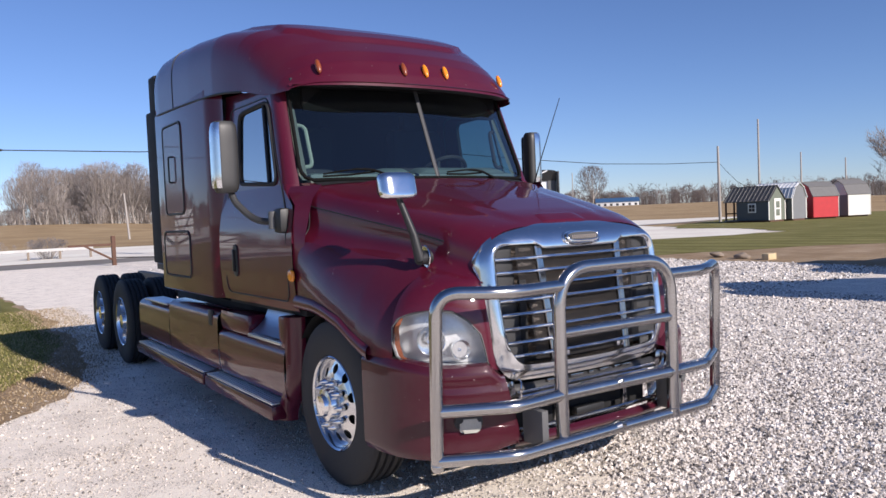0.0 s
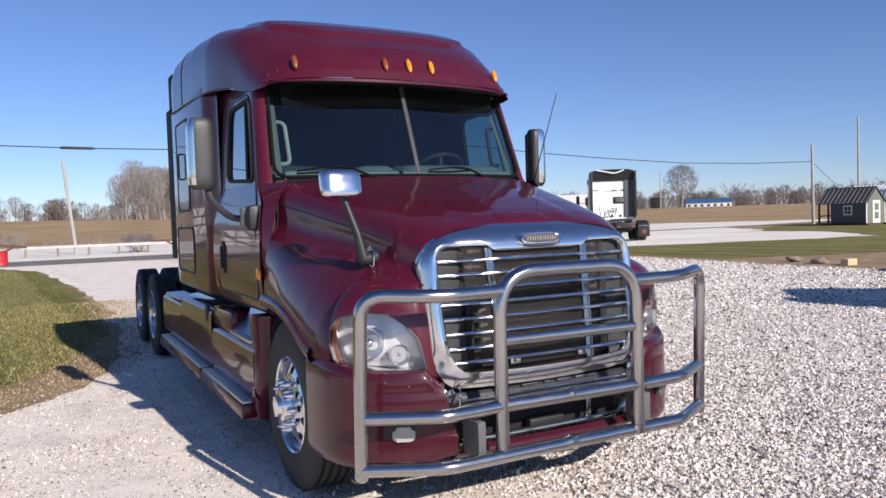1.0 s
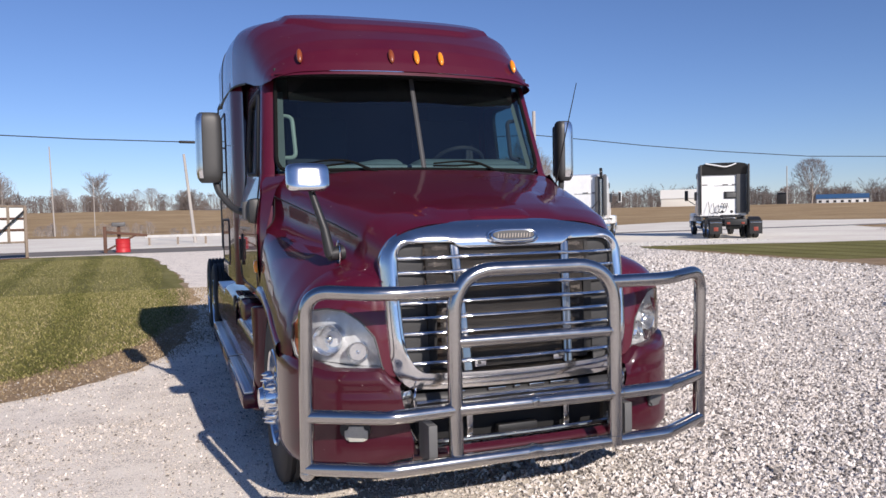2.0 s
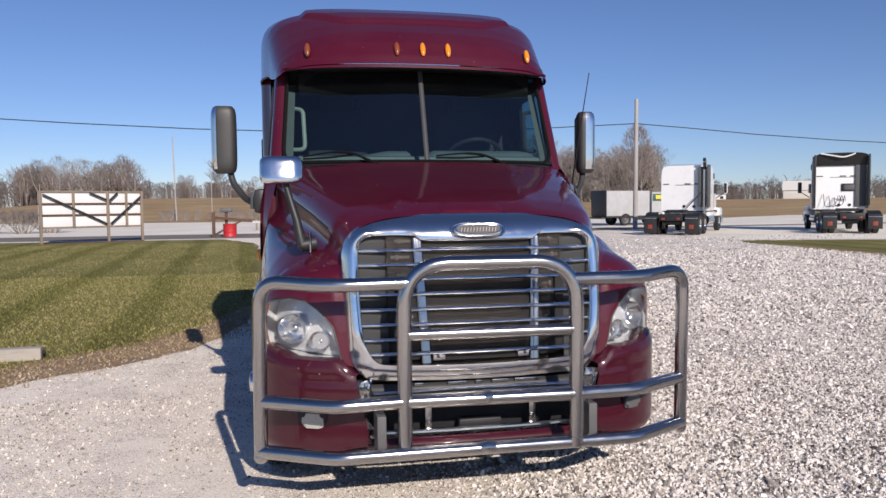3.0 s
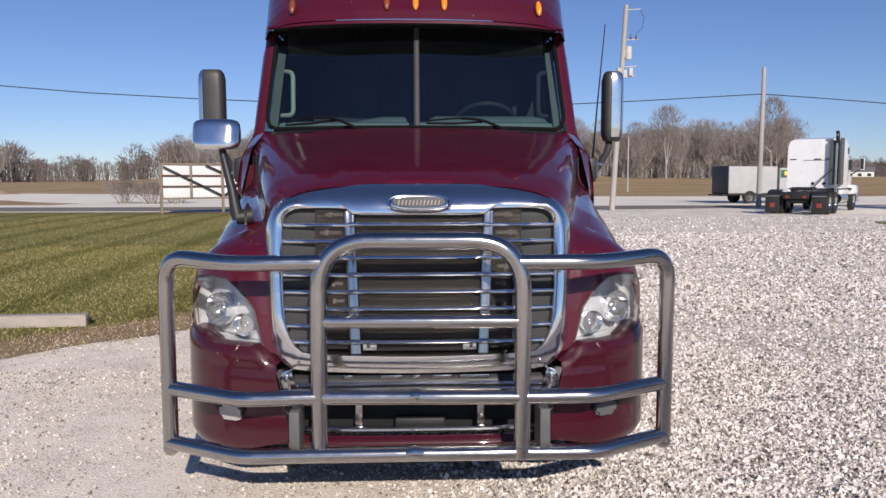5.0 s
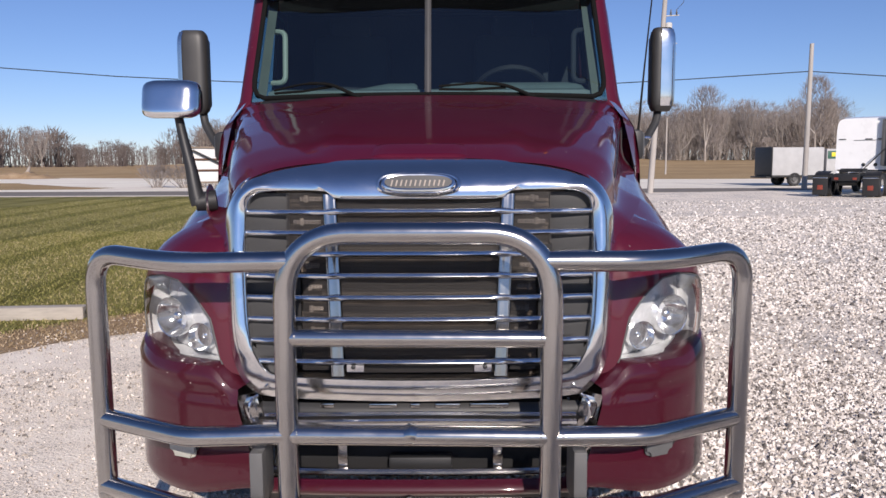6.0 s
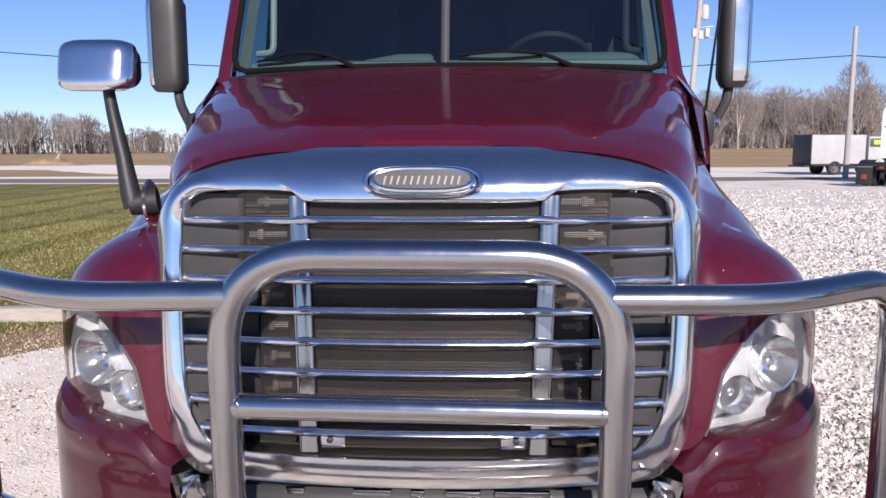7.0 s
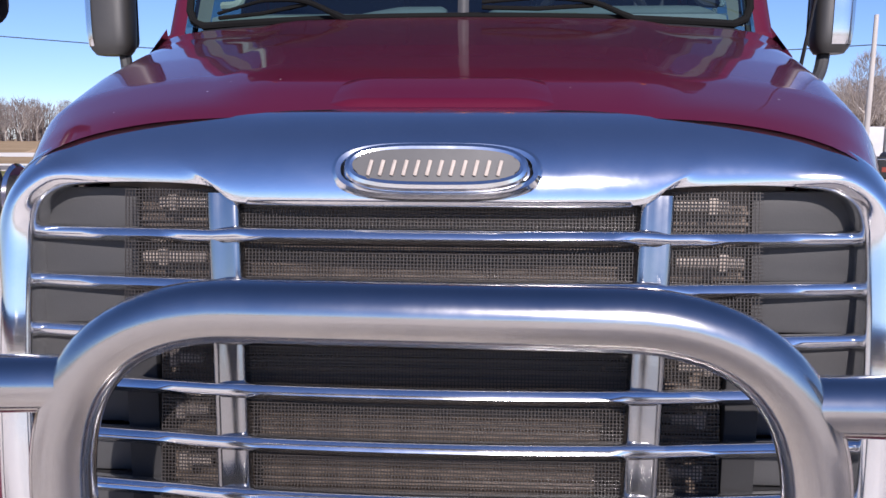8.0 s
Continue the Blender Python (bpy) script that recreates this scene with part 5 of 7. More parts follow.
for way in (-1, 1):
    f = fairing(0.74, 2.10, way, 0.80, "step_fairing", "maroon step fairing")
    bm = bmesh.new()

    def nose(u, v):
        z = lerp(0.26, 1.0, v)
        a = lerp(0, math.pi / 2, u)
        y = 0.60 + (0.20 * smooth01((0.62 - z) / 0.36))
        return Vector((way * (1.09 + 0.108 * math.sin(a)), y + 0.11 * (1 - math.cos(a)), z))
    grid(bm, nose, 8, 12)
    part("fairing_nose", bm, MAROON, f)
    part("fairing_post", boxed((way * 1.11, 0.76, 0.89), (0.172, 0.12, 0.22), 0.02), MAROON, f)
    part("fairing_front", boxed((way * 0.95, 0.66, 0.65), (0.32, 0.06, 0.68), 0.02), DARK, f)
    bm = grid(bmesh.new(), lambda u, v: Vector((way * (lerp(1.175, 1.03, v) - 0.02 * math.sin(math.pi * v)), lerp(0.84, 1.40, u), lerp(0.832, 1.0, v) - 0.015 * math.sin(math.pi * v))), 8, 8)
    part("step_back", bm, TREAD, f, "brushed alloy sloping step plate")
    step = part("upper_step", boxed((way * 1.11, 1.08, 0.812), (0.20, 0.62, 0.024), 0.008), TREAD, f, "ribbed alloy step plate")
    for y in np.linspace(0.82, 1.35, 14):
        part("step_rib", boxed((way * 1.115, y, 0.826), (0.16, 0.010, 0.006), 0.002), TREAD, step)
    part("fairing_block", boxed((way * 1.10, 1.75, 0.87), (0.19, 0.66, 0.17), 0.05), MAROON, f)
    t = fairing(2.12, 3.60, way, 0.93, "tank_fairing", "maroon fuel tank fairing")
    part("tank_strap", boxed((way * 1.19, 2.30, 0.86), (0.03, 0.10, 0.14), 0.015), BLACK, t)
    r = fairing(3.62, 4.85, way, 0.86, "rear_fairing", "maroon rear chassis fairing")
    part("rear_step", boxed((way * 1.11, 4.1, 0.872), (0.20, 0.85, 0.022), 0.008), TREAD, r)
    for y0, y1 in ((0.82, 2.33), (2.37, 4.75)):
        run = part("running_board", boxed((way * 1.175, (y0 + y1) / 2, 0.325), (0.20, y1 - y0, 0.11), 0.035), MAROON, truck, "maroon running board with alloy tread")
        part("tread_plate", boxed((way * 1.175, (y0 + y1) / 2, 0.385), (0.165, y1 - y0 - 0.06, 0.016), 0.006), TREAD, run, "ribbed alloy tread plate")
        for x in np.linspace(1.105, 1.245, 7):
            part("tread_rib", boxed((way * x, (y0 + y1) / 2, 0.395), (0.010, y1 - y0 - 0.10, 0.006), 0.002), TREAD, run)
    part("frame_rail", boxed((way * 0.43, 4.8, 0.86), (0.09, 6.6, 0.26), 0.01), BLACK, truck, "black steel chassis rail")
# filler box added to block light beneath the cab
part("chassis_fill", boxed((0, 2.5, 0.72), (1.9, 3.4, 0.5), 0.03), DARK, truck, "dark filler box that blocks light under the cab")
part("front_axle", boxed((0, 0.13, 0.45), (1.8, 0.14, 0.12), 0.03), BLACK, truck)
for y in (5.78, 7.12):
    part("drive_axle", boxed((0, y, 0.5), (1.8, 0.2, 0.2), 0.05), BLACK, truck)
bm = bmesh.new()
slab(bm, [(-0.45, 6.0), (0.45, 6.0), (0.5, 6.5), (0.45, 7.0), (0.12, 7.1), (0.06, 6.6), (-0.06, 6.6), (-0.12, 7.1), (-0.45, 7.0), (-0.5, 6.5)], 1.06, 1.14)
part("fifth_wheel", bm, BLACK, truck, "black greasy fifth wheel plate")
for x in (-0.28, 0.28):
    part("fifth_wheel_foot", boxed((x, 6.4, 1.03), (0.2, 0.5, 0.1), 0.01), BLACK, truck)


# ---- wheels ----
def make_wheel(parent, at, way, style, width=0.285):
    """A wheel with its outer side towards way (-1 or 1) along x; at is the middle of the tyre."""
    m = Matrix.Translation(at) @ Matrix.Rotation(radians(90 * way), 4, "Y")
    h = width / 2
    R = 0.515
    prof = [(0.287, h * 0.80), (0.30, h * 0.93), (0.36, h * 1.0), (0.43, h * 0.985), (0.478, h * 0.93), (0.500, h * 0.86)]
    edge = [(0.508, h * 0.82)]
    for c in (0.56, 0.19, -0.19, -0.56):
        edge += [(R, h * (c + 0.085)), (R - 0.018, h * (c + 0.06)), (R - 0.018, h * (c - 0.06)), (R, h * (c - 0.085))]
    back = [(r, -z) for r, z in reversed(prof)]
    bm = lathe(bmesh.new(), prof + edge + [(0.508, -h * 0.82)] + back, 64, m)
    w = part("wheel", bm, TYRE, parent, "black truck tyre on a polished alloy wheel", sharp=40)
    bm = lathe(bmesh.new(), [(0.278, h * 0.55), (0.288, h * 0.86), (0.296, h * 0.93), (0.290, h * 0.97), (0.279, h * 0.90), (0.268, h * 0.6), (0.262, h * 0.0)], 56, m)
    part("rim", bm, ALLOY, w)

    def dish(r):
        if style == "steer":
            return h * 0.62 + 0.05 * (1 - smooth01((r - 0.12) / 0.16))
        return -h * 0.15 - 0.02 * smooth01((r - 0.12) / 0.14)
    loops = [[(0.268 * math.cos(t), 0.268 * math.sin(t), 0) for t in np.linspace(0, 2 * math.pi, 56, endpoint=False)],
             [(0.105 * math.cos(t), 0.105 * math.sin(t), 0) for t in np.linspace(0, 2 * math.pi, 32, endpoint=False)]]
    mid = [[(0.160 * math.cos(t), 0.160 * math.sin(t), 0) for t in np.linspace(0, 2 * math.pi, 40, endpoint=False)]]
    for k in range(10):
        a = 2 * math.pi * k / 10
        loops.append([(0.213 * math.cos(a) + 0.030 * math.cos(t), 0.213 * math.sin(a) + 0.030 * math.sin(t), 0) for t in np.linspace(0, 2 * math.pi, 14, endpoint=False)])
    bm = loops_fill(bmesh.new(), loops)
    ext = bmesh.ops.extrude_face_region(bm, geom=list(bm.faces))
    for v in ext["geom"]:
        if isinstance(v, bmesh.types.BMVert):
            v.co.z -= 0.012
    for v in bm.verts:
        v.co.z += dish(math.hypot(v.co.x, v.co.y))
    bmesh.ops.transform(bm, matrix=m, verts=bm.verts)
    part("disc", bm, ALLOY, w, "polished disc with ten hand holes", sharp=30)
    bm = lathe(bmesh.new(), [(0.26, dish(0.2) - 0.03), (0.05, dish(0.2) - 0.04)], 24, m)
    part("brake_drum", bm, DARK, w)
    if style == "steer":
        hub = [(0.112, dish(0.1) - 0.01), (0.108, dish(0.1) + 0.03), (0.098, dish(0.1) + 0.055), (0.070, dish(0.1) + 0.062), (0.062, dish(0.1) + 0.085), (0.02, dish(0.1) + 0.092)]
    else:
        hub = [(0.108, dish(0.1) - 0.01), (0.104, dish(0.1) + 0.10), (0.085, dish(0.1) + 0.15), (0.02, dish(0.1) + 0.155)]
    part("hub", lathe(bmesh.new(), hub, 32, m), CHROME, w, "chrome hub cap")
    for k in range(10):
        a = 2 * math.pi * (k + 0.5) / 10
        mm = m @ Matrix.Translation((0.143 * math.cos(a), 0.143 * math.sin(a), dish(0.14)))
        prof = [(0.022, 0), (0.020, 0.03), (0.014, 0.04), (0.006, 0.062), (0.002, 0.064)] if style == "steer" else [(0.022, 0), (0.020, 0.035), (0.008, 0.045)]
        part("lug_nut", lathe(bmesh.new(), prof, 10, mm), CHROME, w)
    return w


for way in (-1, 1):
    make_wheel(truck, (way * 1.005, 0.13, 0.507), way, "steer")
    for y in (5.78, 7.12):
        make_wheel(truck, (way * 1.085, y, 0.507), way, "drive", 0.27)
        make_wheel(truck, (way * 0.765, y, 0.507), way, "drive", 0.27)


# ---- bare winter trees ----
def prism(V, F, a, b, ra, rb, sides):
    d = (b - a).normalized()
    u = d.orthogonal().normalized()
    w = d.cross(u)
    k = len(V)
    for p, r in ((a, ra), (b, rb)):
        for j in range(sides):
            t = 2 * math.pi * j / sides
            V.append(p + r * (math.cos(t) * u + math.sin(t) * w))
    for j in range(sides):
        F.append((k + j, k + (j + 1) % sides, k + sides + (j + 1) % sides, k + sides + j))


def spike(V, F, a, b, r):
    """A twig: three sides that taper to a point."""
    d = (b - a).normalized()
    u = d.orthogonal().normalized()
    w = d.cross(u)
    k = len(V)
    for j in range(3):
        t = 2 * math.pi * j / 3
        V.append(a + r * (math.cos(t) * u + math.sin(t) * w))
    V.append(b)
    F += [(k, k + 1, k + 3), (k + 1, k + 2, k + 3), (k + 2, k, k + 3)]


def grow(rng, V, F, p, d, length, r, depth, spread, min_r, twigs):
    """One limb and all that grows from it; thin ends go into twigs."""
    steps = 2 if depth > 1 else 1
    for s in range(steps):
        d = (d + Vector((rng.uniform(-1, 1), rng.uniform(-1, 1), rng.uniform(-0.2, 0.7))) * 0.16).normalized()
        q = p + d * (length / steps)
        r2 = max(min_r, r * 0.78)
        if depth >= 2:
            prism(V, F, p, q, r, r2, 5 if depth > 3 else 4)
        else:
            prism(twigs[0], twigs[1], p, q, r, r2 * 0.7, 3)
        if s == 0 and depth > 1:
            side = (d + Vector((rng.uniform(-1, 1), rng.uniform(-1, 1), rng.uniform(0, 0.5))) * spread).normalized()
            grow(rng, V, F, q, side, length * rng.uniform(0.5, 0.75), r2 * 0.6, depth - 2 if depth > 2 else depth - 1, spread, min_r, twigs)
        p, r = q, r2
    if depth > 0:
        for _ in range(3 if depth > 1 else 4):
            side = (d + Vector((rng.uniform(-1, 1), rng.uniform(-1, 1), rng.uniform(-0.15, 0.55))) * spread).normalized()
            grow(rng, V, F, p, side, length * rng.uniform(0.55, 0.82), r * rng.uniform(0.55, 0.72), depth - 1, spread, min_r, twigs)


def tree_meshes(seed, height, spread=0.75, limbs=26, trunk=0.16, bare=0.15, dense=9, fine=0.011):
    """(verts, faces) of the trunk with its limbs, and of the twigs, for a bare tree of that height."""
    rng = random.Random(seed)
    V, F, T, TF = [], [], [], []
    axis, p, r = [], Vector((0, 0, -0.1)), trunk * 1.2
    way = Vector((rng.uniform(-0.1, 0.1), rng.uniform(-0.1, 0.1), 1)).normalized()
    for k in range(8):
        q = p + way * (height * 0.9 / 8)
        r2 = trunk * (1.0 - 0.88 * (k + 1) / 8)
        prism(V, F, p, q, r, r2, 4)
        axis.append((p, q, r))
        p, r = q, r2
        way = (way + Vector((rng.uniform(-0.16, 0.16), rng.uniform(-0.16, 0.16), 0.1))).normalized()
    for i in range(limbs):
        t = bare + (0.97 - bare) * (i + rng.random()) / limbs
        a, b, rad = axis[min(7, int(t * 8))]
        s = a.lerp(b, t * 8 - int(t * 8))
        ang = rng.uniform(0, 6.28)
        reach = height * spread * rng.uniform(0.30, 0.50) * (0.45 + 0.75 * math.sin(math.pi * min(1, (t - bare) / (1.06 - bare)) ** 0.8))
        d = Vector((math.cos(ang), math.sin(ang), rng.uniform(0.45, 1.1))).normalized()
        o, rr = s, max(0.02, rad * 0.42)
        for k in range(3):
            e = o + d * (reach / 3)
            prism(V, F, o, e, rr, rr * 0.66, 4)
            for m in range(dense // 3 + k):
                tw = (d + Vector((rng.uniform(-1, 1), rng.uniform(-1, 1), rng.uniform(-0.2, 0.9))) * 0.75).normalized()
                g = o.lerp(e, rng.random())
                length = reach * rng.uniform(0.28, 0.5)
                h = g + tw * length
                spike(T, TF, g, h, max(fine, rr * 0.42))
                for n in range(3):
                    tw2 = (tw + Vector((rng.uniform(-1, 1), rng.uniform(-1, 1), rng.uniform(-0.2, 0.8))) * 0.7).normalized()
                    g2 = g.lerp(h, rng.uniform(0.25, 1.0))
                    spike(T, TF, g2, g2 + tw2 * length * rng.uniform(0.45, 0.8), fine)
            o, rr = e, rr * 0.66
            d = (d + Vector((rng.uniform(-0.25, 0.25), rng.uniform(-0.25, 0.25), rng.uniform(0.0, 0.4)))).normalized()
    k = height / max(v.z for v in V + T)
    return [v * k for v in V], F, [v * k for v in T], TF


def fattened(mesh, seed):
    V, F, T, TF = mesh
    return np.array([tuple(v) for v in V]), np.array([f for f in F]), np.array([tuple(v) for v in T]), np.array(TF)


FAR_TREES = [fattened(tree_meshes(31 + i, 10.0, (0.9, 1.15, 1.0)[i % 3], 9, 0.14, (0.08, 0.04, 0.12)[i % 3], 3, 0.04), i) for i in range(5)]


def wood(name, places, label, kinds, twig=None):
    """A stand of trees too many to count, as one object: places hold x, y, height."""
    rng = random.Random(name)
    VV, FF, mats, base = [], [], [], 0
    for x, y, h in places:
        V, F, T, TF = kinds[rng.randrange(len(kinds))]
        a, k, wide = rng.uniform(0, 6.28), h / 10.0, rng.uniform(0.8, 1.25)
        c, s = math.cos(a) * k * wide, math.sin(a) * k * wide
        arr = np.concatenate([V, T])
        VV.append(np.column_stack([arr[:, 0] * c - arr[:, 1] * s + x, arr[:, 0] * s + arr[:, 1] * c + y, arr[:, 2] * k + rise(x, y)]))
        FF += [F + base, TF + (base + len(V))]
        mats += [np.zeros(len(F), int), np.ones(len(TF), int)]
        base += len(arr)
    me = bpy.data.meshes.new(name)
    V, F = np.concatenate(VV), [f for block in FF for f in block.tolist()]
    me.from_pydata(V.tolist(), [], F)
    me.materials.append(twig or BARK)
    me.materials.append(twig or TWIG)
    me.polygons.foreach_set("material_index", np.concatenate(mats))
    return tagged(new(name, me), label, "trees", kind="stuff")


def ring_places(seed, az0, az1, dist, depth, count, h0, h1):
    """Places in a sector seen from the truck's nose; azimuth in degrees from +y to +x."""
    rng = random.Random(seed)
    out = []
    for i in range(count):
        a, d = radians(rng.uniform(az0, az1)), 2 * (dist + rng.uniform(0, depth))
        out.append((d * math.sin(a), d * math.cos(a) - 4, 1.95 * rng.uniform(h0, h1)))
    return out


def bush_mesh(seed, stems=7, twigs=230, r=0.070):
    """A dense domed thicket, ten high: stems from the ground and twigs filling the dome."""
    rng = random.Random(seed)
    V, F, T, TF = [], [], [], []
    wide = rng.uniform(4.6, 6.4)
    for i in range(stems):
        a, q = rng.uniform(0, 6.28), rng.random()
        foot = Vector((math.cos(a) * q * wide * 0.5, math.sin(a) * q * wide * 0.5, 0))
        tip = Vector((foot.x * 1.5, foot.y * 1.5, 8.2 * math.sqrt(1 - 0.5 * q * q)))
        knee = foot.lerp(tip, 0.5) + Vector((rng.uniform(-0.5, 0.5), rng.uniform(-0.5, 0.5), 0))
        prism(V, F, foot, knee, 0.16, 0.11, 4)
        prism(V, F, knee, tip, 0.11, 0.06, 4)
    for i in range(twigs):
        a, q, z = rng.uniform(0, 6.28), math.sqrt(rng.random()), rng.random() ** 0.75
        edge = math.sqrt(max(0.0, 1 - max(0.0, (z - 0.35) / 0.65) ** 2)) * (0.78 + 0.22 * math.sin(3 * a + seed))
        p = Vector((math.cos(a) * q * wide * edge, math.sin(a) * q * wide * edge, z * 9.0))
        d = (Vector((math.cos(a) * q, math.sin(a) * q, 0.5 + z)) + Vector((rng.uniform(-1, 1), rng.uniform(-1, 1), rng.uniform(-0.5, 0.6))) * 0.8).normalized()
        spike(T, TF, p, p + d * rng.uniform(0.8, 2.0), r * 1.25)
    return V, F, T, TF


def crown_mesh(seed, twigs=520, r=0.024):
    """A bare tree, ten high: pale ascending limbs that fork, and a soft rounded crown of fine upright twigs."""
    rng = random.Random(seed)
    V, F, T, TF = [], [], [], []
    wide, low = rng.uniform(2.6, 4.0), rng.uniform(1.8, 3.4)
    fork = rng.uniform(1.6, 3.2)
    lean = Vector((rng.uniform(-0.3, 0.3), rng.uniform(-0.3, 0.3), fork))
    prism(V, F, Vector((0, 0, -0.1)), lean, 0.15, 0.11, 5)
    for i in range(7):
        a, reach = rng.uniform(0, 6.28), rng.uniform(0.15, 0.8)
        tip = Vector((math.cos(a) * wide * reach, math.sin(a) * wide * reach, rng.uniform(6.8, 9.2) - 2.2 * reach * reach))
        knee = lean.lerp(tip, 0.5) + Vector((math.cos(a) * 0.35, math.sin(a) * 0.35, -0.3)) * reach
        prism(V, F, lean, knee, 0.075, 0.05, 4)
        prism(V, F, knee, tip, 0.05, 0.018, 3)
        for k in range(4):
            foot = knee.lerp(tip, 0.25 * k + 0.1 * rng.random())
            d = ((tip - knee).normalized() + Vector((rng.uniform(-1, 1), rng.uniform(-1, 1), rng.uniform(-0.1, 0.6))) * 0.65).normalized()
            prism(V, F, foot, foot + d * rng.uniform(1.0, 1.9), 0.032, 0.012, 3)
    for i in range(twigs):
        a, q, t = rng.uniform(0, 6.28), rng.random() ** 0.40, rng.random() ** 0.85
        k = math.sqrt(max(0.02, 1 - abs(2 * t - 0.9) ** 2.4 / 1.35)) * (0.80 + 0.16 * math.sin(2 * a + seed) + 0.12 * math.sin(5 * a + t * 4))
        p = Vector((math.cos(a) * q * wide * k, math.sin(a) * q * wide * k, low + t * (9.1 - low)))
        d = (Vector((math.cos(a) * q * 0.7, math.sin(a) * q * 0.7, 0.95)) + Vector((rng.uniform(-1, 1), rng.uniform(-1, 1), rng.uniform(-0.5, 0.5))) * 0.75).normalized()
        spike(T, TF, p - d * 0.35, p + d * rng.uniform(0.25, 0.85), r)
    return V, F, T, TF


CROWNS = [fattened(crown_mesh(71 + i), i) for i in range(6)]
BUSHES = [fattened(bush_mesh(51 + i), i) for i in range(6)]
wood("near_wood", ring_places(1, 4.5, 27, 112, 30, 250, 5.8, 9.8), "dense bare brown winter woodland", CROWNS)
wood("scrub", ring_places(7, 3, 27.5, 110, 14, 150, 1.6, 3.4), "low brown winter scrub along the fields", BUSHES)
wood("field_thicket", ring_places(21, -36, -27, 150, 26, 30, 5.5, 8.0) + ring_places(22, -27, -20, 150, 26, 26, 3.4, 5.2) + ring_places(23, -20, -11, 148, 26, 40, 4.5, 8.2) + ring_places(24, -11, -3, 150, 30, 46, 2.6, 4.4) + ring_places(25, 0.2, 2.0, 150, 8, 8, 3.6, 4.6) + ring_places(26, -4, 27, 180, 30, 50, 2.2, 3.6) + ring_places(9, 26, 70, 195, 20, 120, 2.6, 4.6), "dense brown winter thicket along the field", BUSHES, DARKTWIG)
brush = random.Random(77)
wood("field_brush", [(brush.uniform(-24, -4), brush.uniform(84, 92), brush.uniform(0.7, 1.5)) for _ in range(50)] + [(brush.uniform(-2, 8), brush.uniform(76, 82), brush.uniform(0.4, 0.9)) for _ in range(16)], "low straw-brown brush along the field's edge", BUSHES)
wood("left_wood", ring_places(2, -36, -28, 138, 20, 16, 6.5, 8.5) + ring_places(3, -18, -10, 138, 14, 16, 6.5, 9.0) + ring_places(4, -9, -1, 150, 30, 7, 4.5, 6.5), "thin bare trees beyond the gravel lot", CROWNS)
wood("far_wood", ring_places(5, 26, 70, 205, 50, 210, 3.6, 6.0) + ring_places(6, -45, 30, 320, 60, 90, 6.0, 10.0), "far treeline of dark bare winter trees", BUSHES, DARKTWIG)
wood("far_crowns", ring_places(27, 26, 70, 200, 40, 60, 5.0, 7.0), "taller bare trees in the far treeline", FAR_TREES, DARKTWIG)


def lone_tree(at, height, seed, label, spread=0.8, bare=0.25, limbs=34):
    V, F, T, TF = tree_meshes(seed, height, spread, limbs, height * 0.016, bare, 15, 0.035)
    ob = thing("tree", label, "tree", at, group="bare trees")
    mesh_object("trunk", V, F, BARK, ob, smooth=True)
    mesh_object("crown", T, TF, TWIG, ob, "fine bare twigs", smooth=False)
    return ob


def polar(az, d):
    x, y = d * math.sin(radians(az)), d * math.cos(radians(az)) - 4.5
    return (x, y, rise(x, y) - 0.02)


def round_tree(at, height, wide, label, seed=83, twig=None):
    V, F, T, TF = crown_mesh(seed, 1300, 0.024)
    ob = thing("tree", label, "tree", at, group="bare trees")
    scale = Vector((wide, wide, 1)) * (height / 10)
    mesh_object("trunk", [v * scale for v in V], F, BARK, ob, smooth=True)
    mesh_object("crown", [v * scale for v in T], TF, twig or DARKTWIG, ob, "fine bare twigs in a round crown", smooth=False)
    return ob


round_tree(polar(45.4, 300), 17.5, 1.35, "round-crowned bare tree standing alone")
round_tree(polar(25.6, 192), 20.5, 0.85, "tall bare tree at the wood's edge", 44, TWIG)
round_tree(polar(18.6, 200), 20.0, 1.0, "tall broad bare tree at the wood's edge", 45, TWIG)
lone_tree(polar(-5.0, 240), 12.5, 47, "small bare tree in the field", 0.8, 0.2)
lone_tree(polar(64.4, 150), 14.5, 48, "bare tree beyond the sheds", 0.9, 0.2)


def shrub(at, h, seed):
    rng = random.Random(seed)
    V, F, T = [], [], ([], [])
    for i in range(26):
        a = rng.uniform(0, 6.28)
        d = Vector((math.cos(a), math.sin(a), rng.uniform(0.7, 2.4))).normalized()
        grow(rng, V, F, Vector((math.cos(a) * 0.5 * rng.random(), math.sin(a) * 0.5 * rng.random(), 0)), d, h * 0.42, 0.025, 3, 0.6, 0.008, T)
    ob = thing("shrub", "bare straw-brown shrub at the roadside", "shrub", at, group="roadside shrubs")
    tagged(mesh_object("stem_clump", V, F, BARK, ob), kind="stuff")
    tagged(mesh_object("twig_clump", T[0], T[1], TWIG, ob, smooth=False), kind="stuff")
    return ob


shrub((-19.5, 47.5, 0), 1.5, 1)
shrub((-17.4, 47.0, 0), 1.45, 2)
shrub((-16.0, 47.8, 0), 1.3, 3)
shrub((3.2, 47.6, 0), 1.2, 5)


